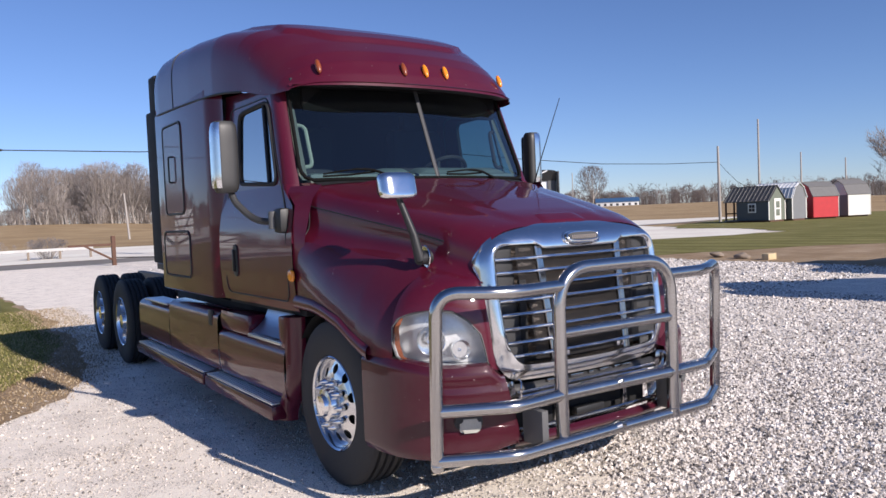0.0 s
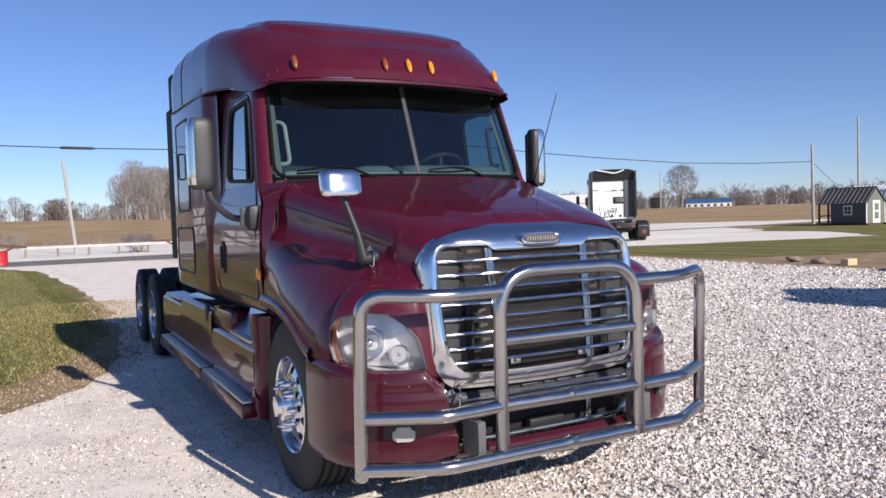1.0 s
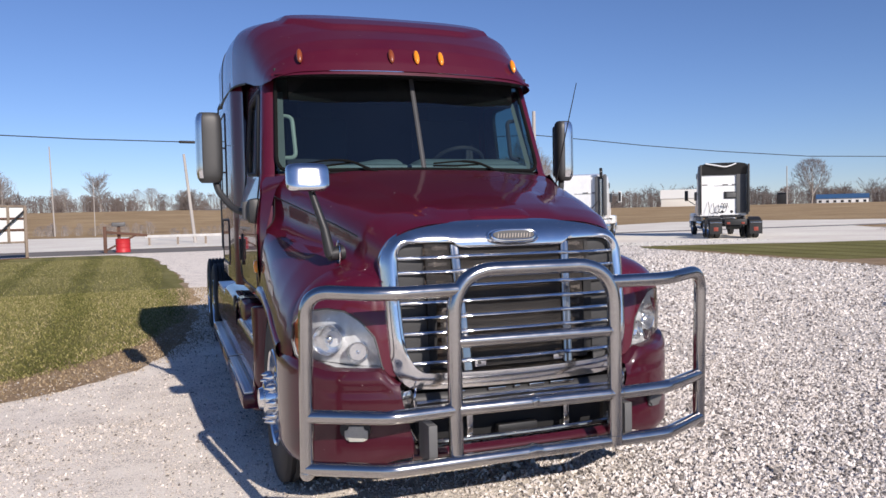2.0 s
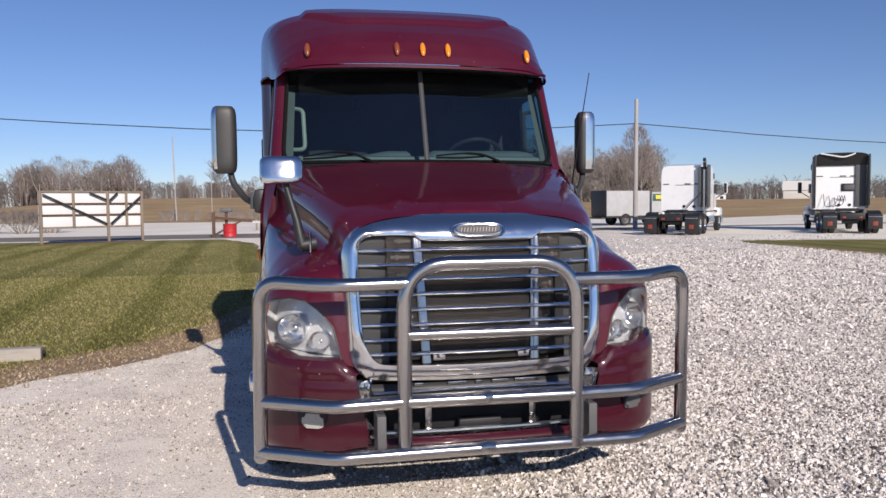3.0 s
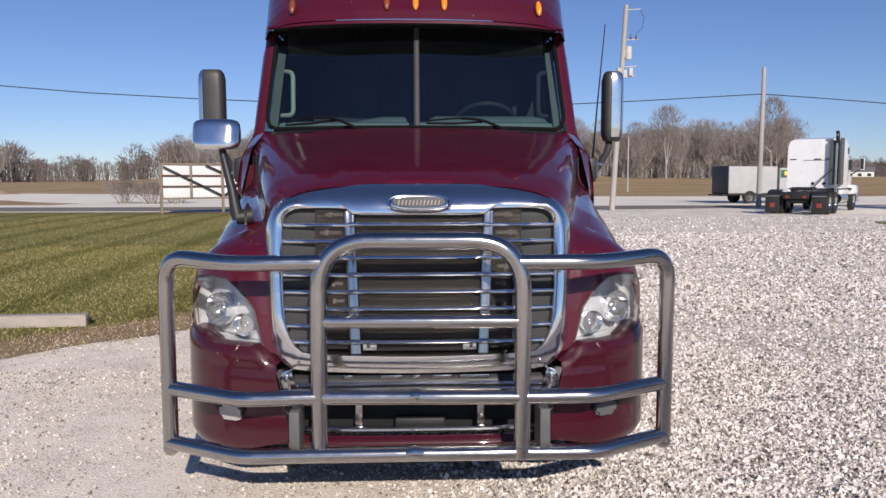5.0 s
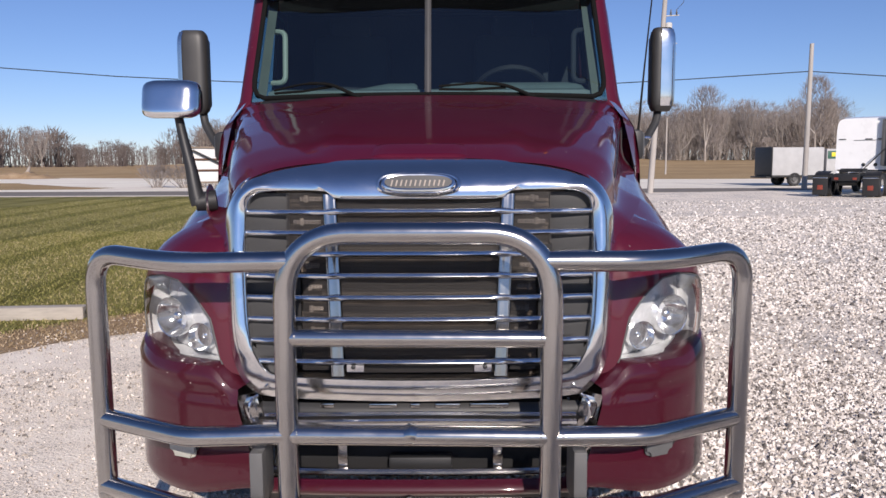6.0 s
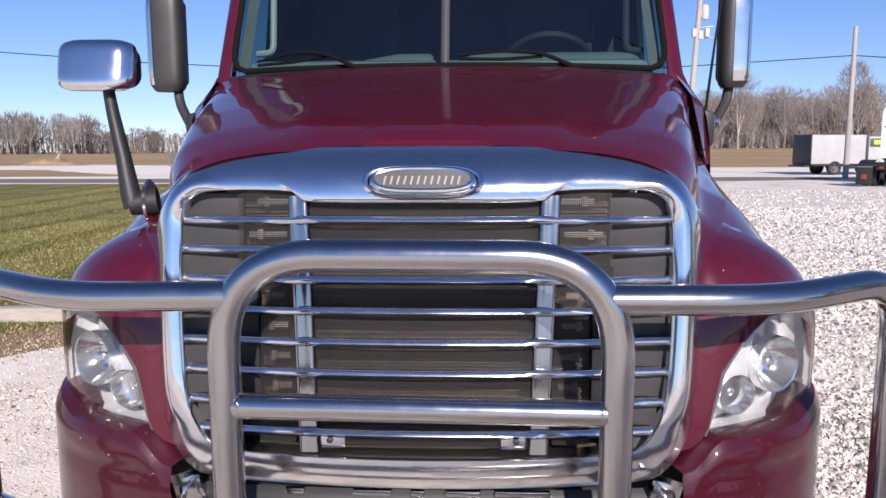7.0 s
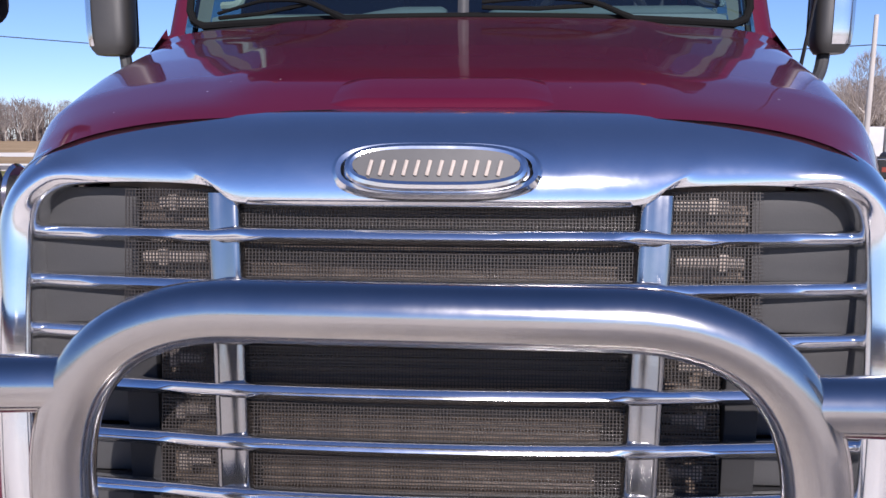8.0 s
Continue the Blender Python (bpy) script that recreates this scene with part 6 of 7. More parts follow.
def mound(at, w, h):
    ob = thing("earth_mound", "low heap of brown earth on the far lot", "mound", at)
    bm = grid(bmesh.new(), lambda u, v: Vector((w * (u - 0.5), 0.6 * w * (v - 0.5), 0.0)), 24, 16)
    for p in bm.verts:
        q = 1 - min(1.0, math.hypot(p.co.x / (0.5 * w), p.co.y / (0.3 * w)))
        p.co.z = h * smooth01(q * 1.4) * (0.75 + 0.5 * noise.noise(p.co * 0.9)) - 0.03
    part("heap", bm, DRYLAWN, ob)
    part("stump", tube(bmesh.new(), [(0.6, 0, h * 0.7), (0.9, 0, h + 0.5)], [0.25, 0.12], 8), BARK, ob)


mound((-49.0, 84.0, 0), 9.0, 0.9)


# ---- poles and the overhead cable ----
def pole(at, h, lean=(0, 0), r=0.14, label="weathered wooden utility pole", gear=False):
    ob = thing("utility_pole", label, "utility pole", at, group="utility poles")
    part("post", tube(bmesh.new(), [(0, 0, -0.02), (lean[0] * 0.5, lean[1] * 0.5, h * 0.5), (lean[0], lean[1], h)], [r, r * 0.88, r * 0.72], 12), GREYWOOD, ob)
    if gear:
        def axis(z):
            return lean[0] * z / h
        for z in (h - 0.25, h - 1.75, h - 3.1, h - 3.6):
            part("cross_bar", tube(bmesh.new(), [(axis(z), 0, z), (axis(z) + 0.75, 0, z + 0.05)], 0.03, 8), DULLRAIL, ob)
        part("transformer", lathe(bmesh.new(), [(0.02, 0), (0.16, 0.02), (0.17, 0.1), (0.17, 0.62), (0.13, 0.68), (0.05, 0.7)], 18, Matrix.Translation((0.29 + axis(h - 2.75), -0.03, h - 2.75))), DULLRAIL, ob, "pale grey transformer can")
        part("transformer_bracket", boxed((0.14 + axis(h - 2.5), -0.02, h - 2.45), (0.14, 0.10, 0.30), 0.01), DULLRAIL, ob)
        for dx in (0.34, 0.62):
            part("insulator", lathe(bmesh.new(), [(0.03, 0), (0.06, 0.03), (0.03, 0.08), (0.06, 0.12), (0.03, 0.18), (0.02, 0.3)], 10, Matrix.Translation((dx + axis(h - 1.75), 0, h - 1.72))), GREYPLASTIC, ob)
        for k in range(3):
            part("switch_box", boxed((axis(h - 3.35) - 0.16 + 0.30 * k, -0.06, h - 3.35 - 0.10 * (k % 2)), (0.2, 0.2, 0.40), 0.03), DULLRAIL, ob)
        part("down_lead", tube(bmesh.new(), [(0.70 + lean[0], 0, h - 0.22), (0.92 + lean[0], 0, h - 0.6), (0.85 + lean[0], 0, h - 1.1), (0.62 + lean[0] * 0.83, 0, h - 1.44)], 0.012, 6), CABLE, ob)
    return ob


pole((19.9, 38.6, 0), 7.9, (0.05, 0), 0.15)
pole((10.3, 34.6, 0), 10.4, (0.55, 0), 0.15, "tall wooden pole with transformer and switch gear", True)
pole((57.3, 38.6, 0), 6.9, (-0.1, 0), 0.14)
pole((72, 44, 0), 10.6, (0, 0), 0.13)
pole((-0.25, 50.0, 0), 6.0, (-0.55, 0), 0.12, "leaning grey wooden pole")
pole((-9.3, 82, 0), 5.6, (0.0, 0), 0.05, "thin pale lamp post at the field's edge")
pole((-13.6, 86, 0), 9.6, (-0.2, 0), 0.08, "thin bare pole at the field's edge")
pole((20.5, 106, 0), 6.5, (-0.4, 0), 0.15)
pole((27.5, 92, 0), 7.0, (0, 0), 0.12)
pole((108, 60, 0), 9.0, (0, 0), 0.14)
pole((125, 62, 0), 8.5, (0, 0), 0.14)
pole((150, 152, rise(150, 152)), 10.0, (0, 0), 0.16)


def cable(pts, r, label):
    bm = tube(bmesh.new(), pts, r, 6)
    return tagged(part("overhead_cable", bm, CABLE, None), label, "cable", "overhead cables")


SPAN = [(-62, 9.0), (-48, 8.7), (-36, 7.8), (-25, 6.92), (-18, 6.37), (-12, 6.06), (-6, 5.83), (0, 5.72), (6.8, 5.72), (13, 6.02), (19.9, 6.42)]
cable([(x, 38.6, z) for x, z in SPAN], 0.026, "black overhead cable sagging between poles")
cable([(x, 38.6, z) for x, z in ((19.9, 6.42), (24, 6.15), (28, 5.85), (34, 5.52), (42, 5.22), (50, 5.25), (57.2, 5.45))], 0.026, "black overhead cable sagging between poles")
cable([(57.2, 38.6, 5.45), (60, 39.6, 4.6), (64, 41.2, 3.7), (68, 42.6, 3.2), (72, 44, 3.1)], 0.022, "slack black cable between two poles")
splice = part("cable_splice", tube(bmesh.new(), [(-1.25, 38.6, 5.74), (-1.15, 38.6, 5.735), (0.25, 38.6, 5.72), (0.4, 38.6, 5.72)], [0.03, 0.075, 0.075, 0.03], 10), CABLE)
tagged(splice, "thick black splice case on the overhead cable", "cable splice")
pole((-62, 38.6, 0), 9.2)


# ---- roadside ----
sign = thing("sign_frame", "back of a timber billboard with white panels", "billboard", (-11.6, 30.9, 0), math.degrees(math.atan2(2.35, 3.8)))
L = 4.5
for x in (0.05, 2.9, L - 0.05):
    part("post", boxed((x, 0, 1.17), (0.11, 0.11, 2.36), 0.01), OLDWOOD, sign)
for x in (1.42, 3.75):
    part("stud", boxed((x, 0.02, 1.52), (0.10, 0.07, 1.6), 0.008), OLDWOOD, sign)
for z in (0.73, 1.28, 1.78, 2.32):
    part("rail", boxed((L / 2, 0.075, z), (L, 0.05, 0.085), 0.008), DARKWOOD if z > 0.8 and z < 2.2 else OLDWOOD, sign)
xs = [0.0, 1.42, 2.9, 3.75, L]
for z0, z1 in ((0.77, 1.24), (1.32, 1.74), (1.82, 2.28)):
    for a, b in zip(xs, xs[1:]):
        p = part("panel", boxed(((a + b) / 2, 0.125, (z0 + z1) / 2), (b - a - 0.01, 0.03, z1 - z0), 0.004), WHITEPAINT, sign, "plain white panel")
for a, b in (((0.15, 2.2), (2.85, 0.85)), ((3.0, 0.85), (4.4, 2.1)), ((2.1, 2.28), (2.85, 1.95)), ((2.95, 1.9), (3.35, 2.28))):
    d = Vector((b[0] - a[0], 0, b[1] - a[1]))
    part("brace", boxed(((a[0] + b[0]) / 2, -0.03, (a[1] + b[1]) / 2), (d.length, 0.04, 0.085), 0.006, Matrix.Rotation(-math.atan2(d.z, d.x), 4, "Y")), BLACK, sign)
part("skid", boxed((L / 2, -0.02, 0.02), (L, 0.09, 0.05), 0.01), DARKWOOD, sign)

gate = thing("timber_gate", "low brown timber gate with a letter box on a post", "gate", (-4.85, 36.3, 0))
part("post", boxed((0, 0, 0.65), (0.16, 0.16, 1.32), 0.02), DARKWOOD, gate)
part("post", boxed((0.62, 0.3, 0.65), (0.15, 0.15, 1.32), 0.02), DARKWOOD, gate)
part("letter_box", boxed((0.62, 0.25, 1.40), (0.62, 0.30, 0.20), 0.05), GREYPLASTIC, gate)
part("rail", boxed((0.95, 0.06, 0.93), (2.0, 0.1, 0.13), 0.02, Matrix.Rotation(radians(6), 4, "Y")), DARKWOOD, gate)
part("brace", boxed((0.75, 0.06, 0.5), (1.6, 0.08, 0.10), 0.02, Matrix.Rotation(radians(-28), 4, "Y")), DARKWOOD, gate)
barrel = thing("oil_drum", "bright red steel drum beside the gate", "drum", (-4.05, 36.5, 0))
part("drum", lathe(bmesh.new(), [(x, 0.78 * z) for x, z in [(0.02, 0), (0.34, 0.0), (0.36, 0.02), (0.35, 0.04), (0.345, 0.29), (0.36, 0.31), (0.345, 0.33), (0.345, 0.58), (0.36, 0.60), (0.345, 0.62), (0.35, 0.86), (0.36, 0.88), (0.33, 0.88), (0.02, 0.87)]], 28), REDPAINT, barrel)
part("bung", lathe(bmesh.new(), [(0.04, 0), (0.04, 0.02), (0.01, 0.025)], 10, Matrix.Translation((0.2, 0, 0.68))), BLACK, barrel)

gate2 = thing("timber_gate", "open brown timber barrier at the drive", "gate", (4.05, 32.9, 0), 4)
part("post", boxed((0, 0, 0.66), (0.17, 0.17, 1.36), 0.02), DARKWOOD, gate2)
part("rail", boxed((-0.95, 0, 0.95), (1.9, 0.11, 0.10), 0.02), DARKWOOD, gate2)
part("brace", boxed((-0.65, 0, 0.60), (1.35, 0.08, 0.09), 0.02, Matrix.Rotation(radians(30), 4, "Y")), DARKWOOD, gate2)
part("cable", tube(bmesh.new(), [(0, 0, 0.35), (2.5, 0.4, 0.22), (5.2, 0.9, 0.10)], 0.025, 6), CABLE, gate2)

rail = thing("guard_rail", "low grey roadside rail on short posts", "guard rail", (-3.1, 46.6, 0))
for k in range(6):
    part("post", boxed((1.7 * k, 0, 0.36), (0.13, 0.13, 0.74), 0.015), OLDWOOD, rail)
part("beam", boxed((4.2, -0.08, 0.55), (8.9, 0.05, 0.17), 0.015), DULLRAIL, rail)

kerb = thing("landscape_timber", "weathered pale timber edging the grass", "timber", (-3.60, 4.00, 0), 5)
part("beam", boxed((-1.6, 0, 0.065), (3.2, 0.15, 0.135), 0.02), plain("bleached_timber", (0.42, 0.38, 0.33), 0.9, var=0.35, scale=5, grain=60, bump=0.5, stretch=(0.15, 1, 1)), kerb)
part("spike", lathe(bmesh.new(), [(0.02, 0), (0.022, 0.03), (0.008, 0.035)], 10, Matrix.Translation((0.0, -0.01, 0.07)) @ Matrix.Rotation(radians(90), 4, "Y")), BLACK, kerb)
for i, (x, y, s) in enumerate(((16.6, 8.3, 0.32), (16.7, 9.2, 0.42), (16.9, 10.2, 0.36))):
    lump = thing("timber_offcut" if i == 0 else "rock", "pale timber offcut lying on the ground" if i == 0 else "grey rock half buried in earth", "timber" if i == 0 else "rock", (x, y, 0), 25 * i)
    bm = bmesh.new()
    if i == 0:
        box(bm, (0, 0, 0.09), (0.40, 0.22, 0.18), 0.02)
    else:
        bmesh.ops.create_icosphere(bm, subdivisions=3, radius=s * 0.5)
        for v in bm.verts:
            v.co += v.co.normalized() * 0.12 * noise.noise(v.co * 5 + Vector((i, 0, 0)))
            v.co.z = v.co.z * 0.5 + 0.08
    part("block" if i == 0 else "stone", bm, TANBLOCK if i == 0 else OLDWOOD, lump)


# ---- garden sheds ----
def shed(at, turn, size, wall, roofmat, label, gambrel=False, porch=0.0, end=None):
    """Ridge along local x; the gable end with the door faces +x."""
    w, d, h, peak = size
    ob = thing("garden_shed", label, "shed", at, turn, "garden sheds")
    prof = [(-d / 2, 0.15), (-d / 2, h), (0, peak), (d / 2, h), (d / 2, 0.15)]
    if gambrel:
        prof = [(-d / 2, 0.15), (-d / 2, h), (-d * 0.30, h + (peak - h) * 0.68), (0, peak), (d * 0.30, h + (peak - h) * 0.68), (d / 2, h), (d / 2, 0.15)]
    x0 = -w / 2 + porch
    bm = bmesh.new()
    a = [bm.verts.new((x0, y, z)) for y, z in prof]
    b = [bm.verts.new((w / 2, y, z)) for y, z in prof]
    bm.faces.new(a)
    bm.faces.new(list(reversed(b)))
    k = len(prof)
    for j in range(k):
        bm.faces.new((a[j], a[(j + 1) % k], b[(j + 1) % k], b[j]))
    part("shed_body", bm, wall, ob, smooth=False)
    if end:
        bm = bmesh.new()
        plate(bm, [(y * 0.96, z) for y, z in prof], 0.02, Matrix(((0, 0, 1, w / 2), (1, 0, 0, 0), (0, 1, 0, 0), (0, 0, 0, 1))))
        part("end_wall", bm, end, ob, smooth=False)
    top = prof[1:-1]
    for (y0, z0), (y1, z1) in zip(top, top[1:]):
        bm = bmesh.new()
        n = Vector((0, -(z1 - z0), y1 - y0)).normalized()
        e = Vector((0, y1 - y0, z1 - z0)).normalized() * 0.08
        p, q = Vector((0, y0, z0)) - e, Vector((0, y1, z1)) + e * 0.3
        vs = [Vector((x, 0, 0)) + c + n * t for t in (0.0, 0.05) for x, c in ((-w / 2 - 0.12, p), (w / 2 + 0.12, p), (w / 2 + 0.12, q), (-w / 2 - 0.12, q))]
        vs = [bm.verts.new(v) for v in vs]
        for f in ((0, 1, 2, 3), (4, 5, 6, 7), (0, 1, 5, 4), (1, 2, 6, 5), (2, 3, 7, 6), (3, 0, 4, 7)):
            bm.faces.new([vs[i] for i in f])
        r = part("roof_slope", bm, roofmat, ob, smooth=False)
        if roofmat is not SHINGLE:
            for x in np.linspace(-w / 2, w / 2, 12):
                bm = tube(bmesh.new(), [p + n * 0.055 + Vector((x, 0, 0)), q + n * 0.055 + Vector((x, 0, 0))], 0.03, 5)
                part("roof_rib", bm, roofmat, r)
    part("skid", boxed((0, 0, 0.08), (w, d * 0.8, 0.17), 0.01), DARKWOOD, ob)
    for y in (-d / 2, d / 2):
        part("corner_board", boxed((w / 2 + 0.015, y * 0.97, 0.15 + (h - 0.15) / 2), (0.05, 0.12, h - 0.15), 0.005), CREAM, ob)
    return ob


s1 = shed((54.2, 33.1, 0), -90, (4.0, 2.36, 1.72, 2.88), SLATE, METALROOF, "dark slate garden shed with porch and cream door", porch=1.1, end=GREYGREEN)
door = part("door", boxed((2.03, 0.05, 1.02), (0.05, 0.95, 1.74), 0.01), CREAM, s1, "cream door with two dark panels")
for z in (0.75, 1.4):
    part("door_panel", boxed((2.065, 0.05, z), (0.02, 0.50, 0.52), 0.01), GREYGREEN, door)
win = part("window", boxed((0.55, -1.20, 1.16), (0.72, 0.06, 0.76), 0.01), CREAM, s1, "small white framed window")
for dx in (-0.14, 0.14):
    for dz in (-0.15, 0.15):
        part("pane", boxed((0.55 + dx, -1.235, 1.16 + dz), (0.24, 0.02, 0.26)), BLACK, win)
for y in (-1.15, 0.0, 1.15):
    part("porch_post", boxed((-1.92, y, 0.93), (0.12, 0.12, 1.66), 0.01), DARKWOOD, s1)
part("porch_rail", boxed((-1.92, 0, 0.75), (0.06, 2.2, 0.10), 0.01), DARKWOOD, s1)
part("porch_deck", boxed((-1.5, 0, 0.14), (1.2, 2.5, 0.10), 0.01), OLDWOOD, s1)
s2 = shed((56.6, 32.4, 0), -90, (3.6, 2.1, 1.9, 3.1), SLATE, WHITEPAINT, "grey barn-style shed with white metal roof", True, end=GREYSIDING)
s3 = shed((60.5, 31.35, 0), -20, (2.5, 2.4, 1.95, 3.12), REDPAINT, SHINGLE, "red barn-style shed with grey shingle roof", True)
s4 = shed((65.45, 31.1, 0), -20, (2.35, 2.5, 2.02, 3.3), CREAM, SHINGLE, "cream barn-style shed with grey shingle roof", True)
for ob, m in ((s3, REDPAINT), (s4, GREYSIDING)):
    part("gable_board", boxed((-1.27 if ob is s3 else -1.195, 0, 1.05), (0.03, 2.38, 1.8), 0.005), m, ob)


# ---- far buildings ----
def far_house(az, d, w, dep, h, peak, wall, roofmat, label, doors=0, face=None):
    x, y, z = polar(az, 1.9 * d)
    w, dep, h, peak = (1.35 * k for k in (w, dep, h, peak))
    ob = thing("farm_building", label, "building", (x, y, z), -az + (face or 0), "far buildings")
    part("wall", boxed((0, 0, h / 2), (w, dep, h), 0.02), wall, ob)
    bm = bmesh.new()
    vs = [bm.verts.new(p) for p in ((-w / 2 - 0.4, -dep / 2 - 0.4, h), (w / 2 + 0.4, -dep / 2 - 0.4, h), (w / 2 + 0.4, dep / 2 + 0.4, h), (-w / 2 - 0.4, dep / 2 + 0.4, h), (-w / 2 - 0.4, 0, peak), (w / 2 + 0.4, 0, peak))]
    for f in ((0, 1, 5, 4), (2, 3, 4, 5), (0, 4, 3), (1, 2, 5), (0, 3, 2, 1)):
        bm.faces.new([vs[i] for i in f])
    part("roof", bm, roofmat, ob, smooth=False)
    for k in range(doors):
        part("window", boxed((-w / 2 + (k + 0.5) * w / doors, -dep / 2 - 0.02, h * 0.45), (w / doors * 0.4, 0.06, h * 0.45), 0.01), BLACK, ob)
    return ob


far_house(37.4, 175, 16, 7, 2.6, 5.4, CREAM, CREAM, "white farm building with a pale roof", 0)
far_house(47.3, 200, 15, 7, 1.7, 3.2, WHITEPAINT, BLUEROOF, "low white building with a blue roof", 7)
far_house(43.6, 185, 3.0, 0.6, 3.6, 3.8, BLACK, BLACK, "dark signboard by the far road", 0)
far_house(5.5, 250, 9, 6, 2.2, 3.6, GREYSIDING, SHINGLE, "low grey farmhouse beyond the field", 3)
far_house(2.6, 240, 6, 4, 1.6, 2.2, GREYSIDING, SHINGLE, "low grey outbuilding beyond the field", 2)
far_house(31.0, 200, 8, 5, 2.0, 3.4, WHITEPAINT, SHINGLE, "small white house among far trees", 3)


# ---- parked tractors and trailers ----
def simple_wheel(parent, at, way, rim=ALLOY, r=0.5, w=0.28):
    m = Matrix.Translation(at) @ Matrix.Rotation(radians(90 * way), 4, "Y")
    h = w / 2
    tyre = part("wheel", lathe(bmesh.new(), [(0.28, h * 0.8), (0.31, h * 0.95), (r * 0.88, h), (r * 0.97, h * 0.86), (r, h * 0.7), (r, -h * 0.7), (r * 0.97, -h * 0.86), (0.31, -h)], 32, m), TYRE, parent)
    part("rim", lathe(bmesh.new(), [(0.285, h * 0.85), (0.26, h * 0.4), (0.16, h * 0.15), (0.13, h * 0.6), (0.05, h * 0.7)], 24, m), rim, tyre)


def parked_tractor(at, turn, label, roof_top, paint=WHITETRUCK, fairing=False, stack=True, flap_z=0.12):
    """A sleeper tractor; local +y is its front, the origin lies under its tail."""
    ob = thing("parked_tractor", label, "truck", at, turn, "parked tractors")
    for x in (-0.43, 0.43):
        part("frame_rail", boxed((x, 3.6, 0.88), (0.09, 6.8, 0.24), 0.01), BLACK, ob)

    def shell(u, v):
        # the sleeper's upper body, crowned across and falling to the windscreen
        a = u * math.pi
        y = lerp(3.68, 6.9, v)
        top = roof_top - 0.06 + 0.10 * smooth01(v / 0.25) - (roof_top - 2.70) * smooth01((v - 0.42) / 0.55)
        w = lerp(1.24, 1.02, smooth01((v - 0.3) / 0.6))
        return Vector((w * math.copysign(abs(math.cos(a)) ** 0.18, math.cos(a)), y, 1.15 + (top - 1.15) * math.sin(a) ** 0.18))
    bm = grid(bmesh.new(), shell, 40, 20)
    for y in (3.68, 6.9):
        bmesh.ops.contextual_create(bm, geom=[e for e in bm.edges if e.is_boundary and all(abs(p.co.y - y) < 1e-4 for p in e.verts)])
    body = part("sleeper", bm, paint, ob, "sleeper body with plain back panel", sharp=40)
    part("floor_pan", boxed((0, 5.3, 1.10), (2.3, 3.2, 0.12), 0.02), BLACK, ob)
    part("seam", boxed((0.25, 3.672, roof_top * 0.70), (1.5, 0.02, 0.022)), GREYPLASTIC, body)
    for x in (-0.98, 0.12, 0.62):
        part("vent", boxed((x, 3.668, roof_top * 0.715), (0.30, 0.03, 0.05), 0.01), GREYPLASTIC, body)
    for x in (-0.05, 0.45):
        part("service_port", lathe(bmesh.new(), [(0.07, 0), (0.08, 0.02), (0.04, 0.05)], 12, Matrix.Translation((x, 3.68, 1.38)) @ Matrix.Rotation(radians(90), 4, "X")), BLACK, body)
    part("hood", boxed((0, 7.45, 1.40), (1.75, 1.7, 0.78), 0.16), paint, ob)
    part("bumper", boxed((0, 8.30, 0.65), (2.4, 0.25, 0.45), 0.06), ALLOY, ob)
    for way in (-1, 1):
        part("fender", boxed((way * 1.03, 7.35, 1.05), (0.44, 1.3, 0.5), 0.16), paint, ob)
        part("headlight", boxed((way * 0.98, 8.04, 1.10), (0.30, 0.08, 0.22), 0.03), LAMPHAZE, ob)
        part("side_window", boxed((way * 1.13, 6.15, 2.3), (0.06, 0.7, 0.5), 0.01), BLACK, ob)
        part("port_light", boxed((way * 1.235, 4.9, roof_top - 0.62), (0.03, 0.30, 0.30), 0.01), BLACK, body)
        part("side_skirt", boxed((way * 1.14, 4.6, 0.98), (0.14, 1.9, 0.22), 0.04), paint if not fairing else GREYPLASTIC, ob)
        part("fuel_tank", tube(bmesh.new(), [(way * 0.93, 3.75, 0.66), (way * 0.93, 5.5, 0.66)], 0.29, 20), ALLOY, ob, "polished alloy fuel tank")
        mir = part("mirror", boxed((way * 1.60, 6.55, 2.35), (0.2, 0.12, 0.62), 0.04), paint if stack else BLACK, ob)
        part("mirror_arm", tube(bmesh.new(), [(way * 1.55, 6.55, 2.1), (way * 1.1, 6.5, 1.8)], 0.025, 6), BLACK, mir)
        part("mirror_glass", boxed((way * 1.60, 6.484, 2.35), (0.15, 0.012, 0.54), 0.004), BLACK, mir)
        simple_wheel(ob, (way * 1.05, 7.3, 0.5), way)
        for y in (1.05, 2.35):
            simple_wheel(ob, (way * 1.12, y, 0.5), way)
            simple_wheel(ob, (way * 0.80, y, 0.5), way)
        flap = part("mud_flap", boxed((way * 0.98, 0.12, (flap_z + 0.93) / 2), (0.62, 0.02, 0.93 - flap_z), 0.004), RUBBER, ob)
        part("flap_mark", boxed((way * 0.98, 0.105, (flap_z + 0.75) / 2), (0.22, 0.008, 0.20), 0.003), REFLECTRED, flap)
        part("flap_bar", boxed((way * 0.98, 0.10, 0.83), (0.60, 0.02, 0.03), 0.004), ALLOY, flap)
        part("tail_lamp", boxed((way * 0.36, 0.14, 0.80), (0.16, 0.04, 0.10), 0.01), REFLECTRED, ob)
        bm = grid(bmesh.new(), lambda u, v: Vector((way * lerp(0.68, 1.28, u), 1.05 - 0.60 * math.sin(lerp(-0.1, 1.5, v)) * 1.5, 0.5 + 0.62 * math.cos(lerp(-0.1, 1.25, v)))), 2, 10)
        part("quarter_fender", bm, BLACK, ob)
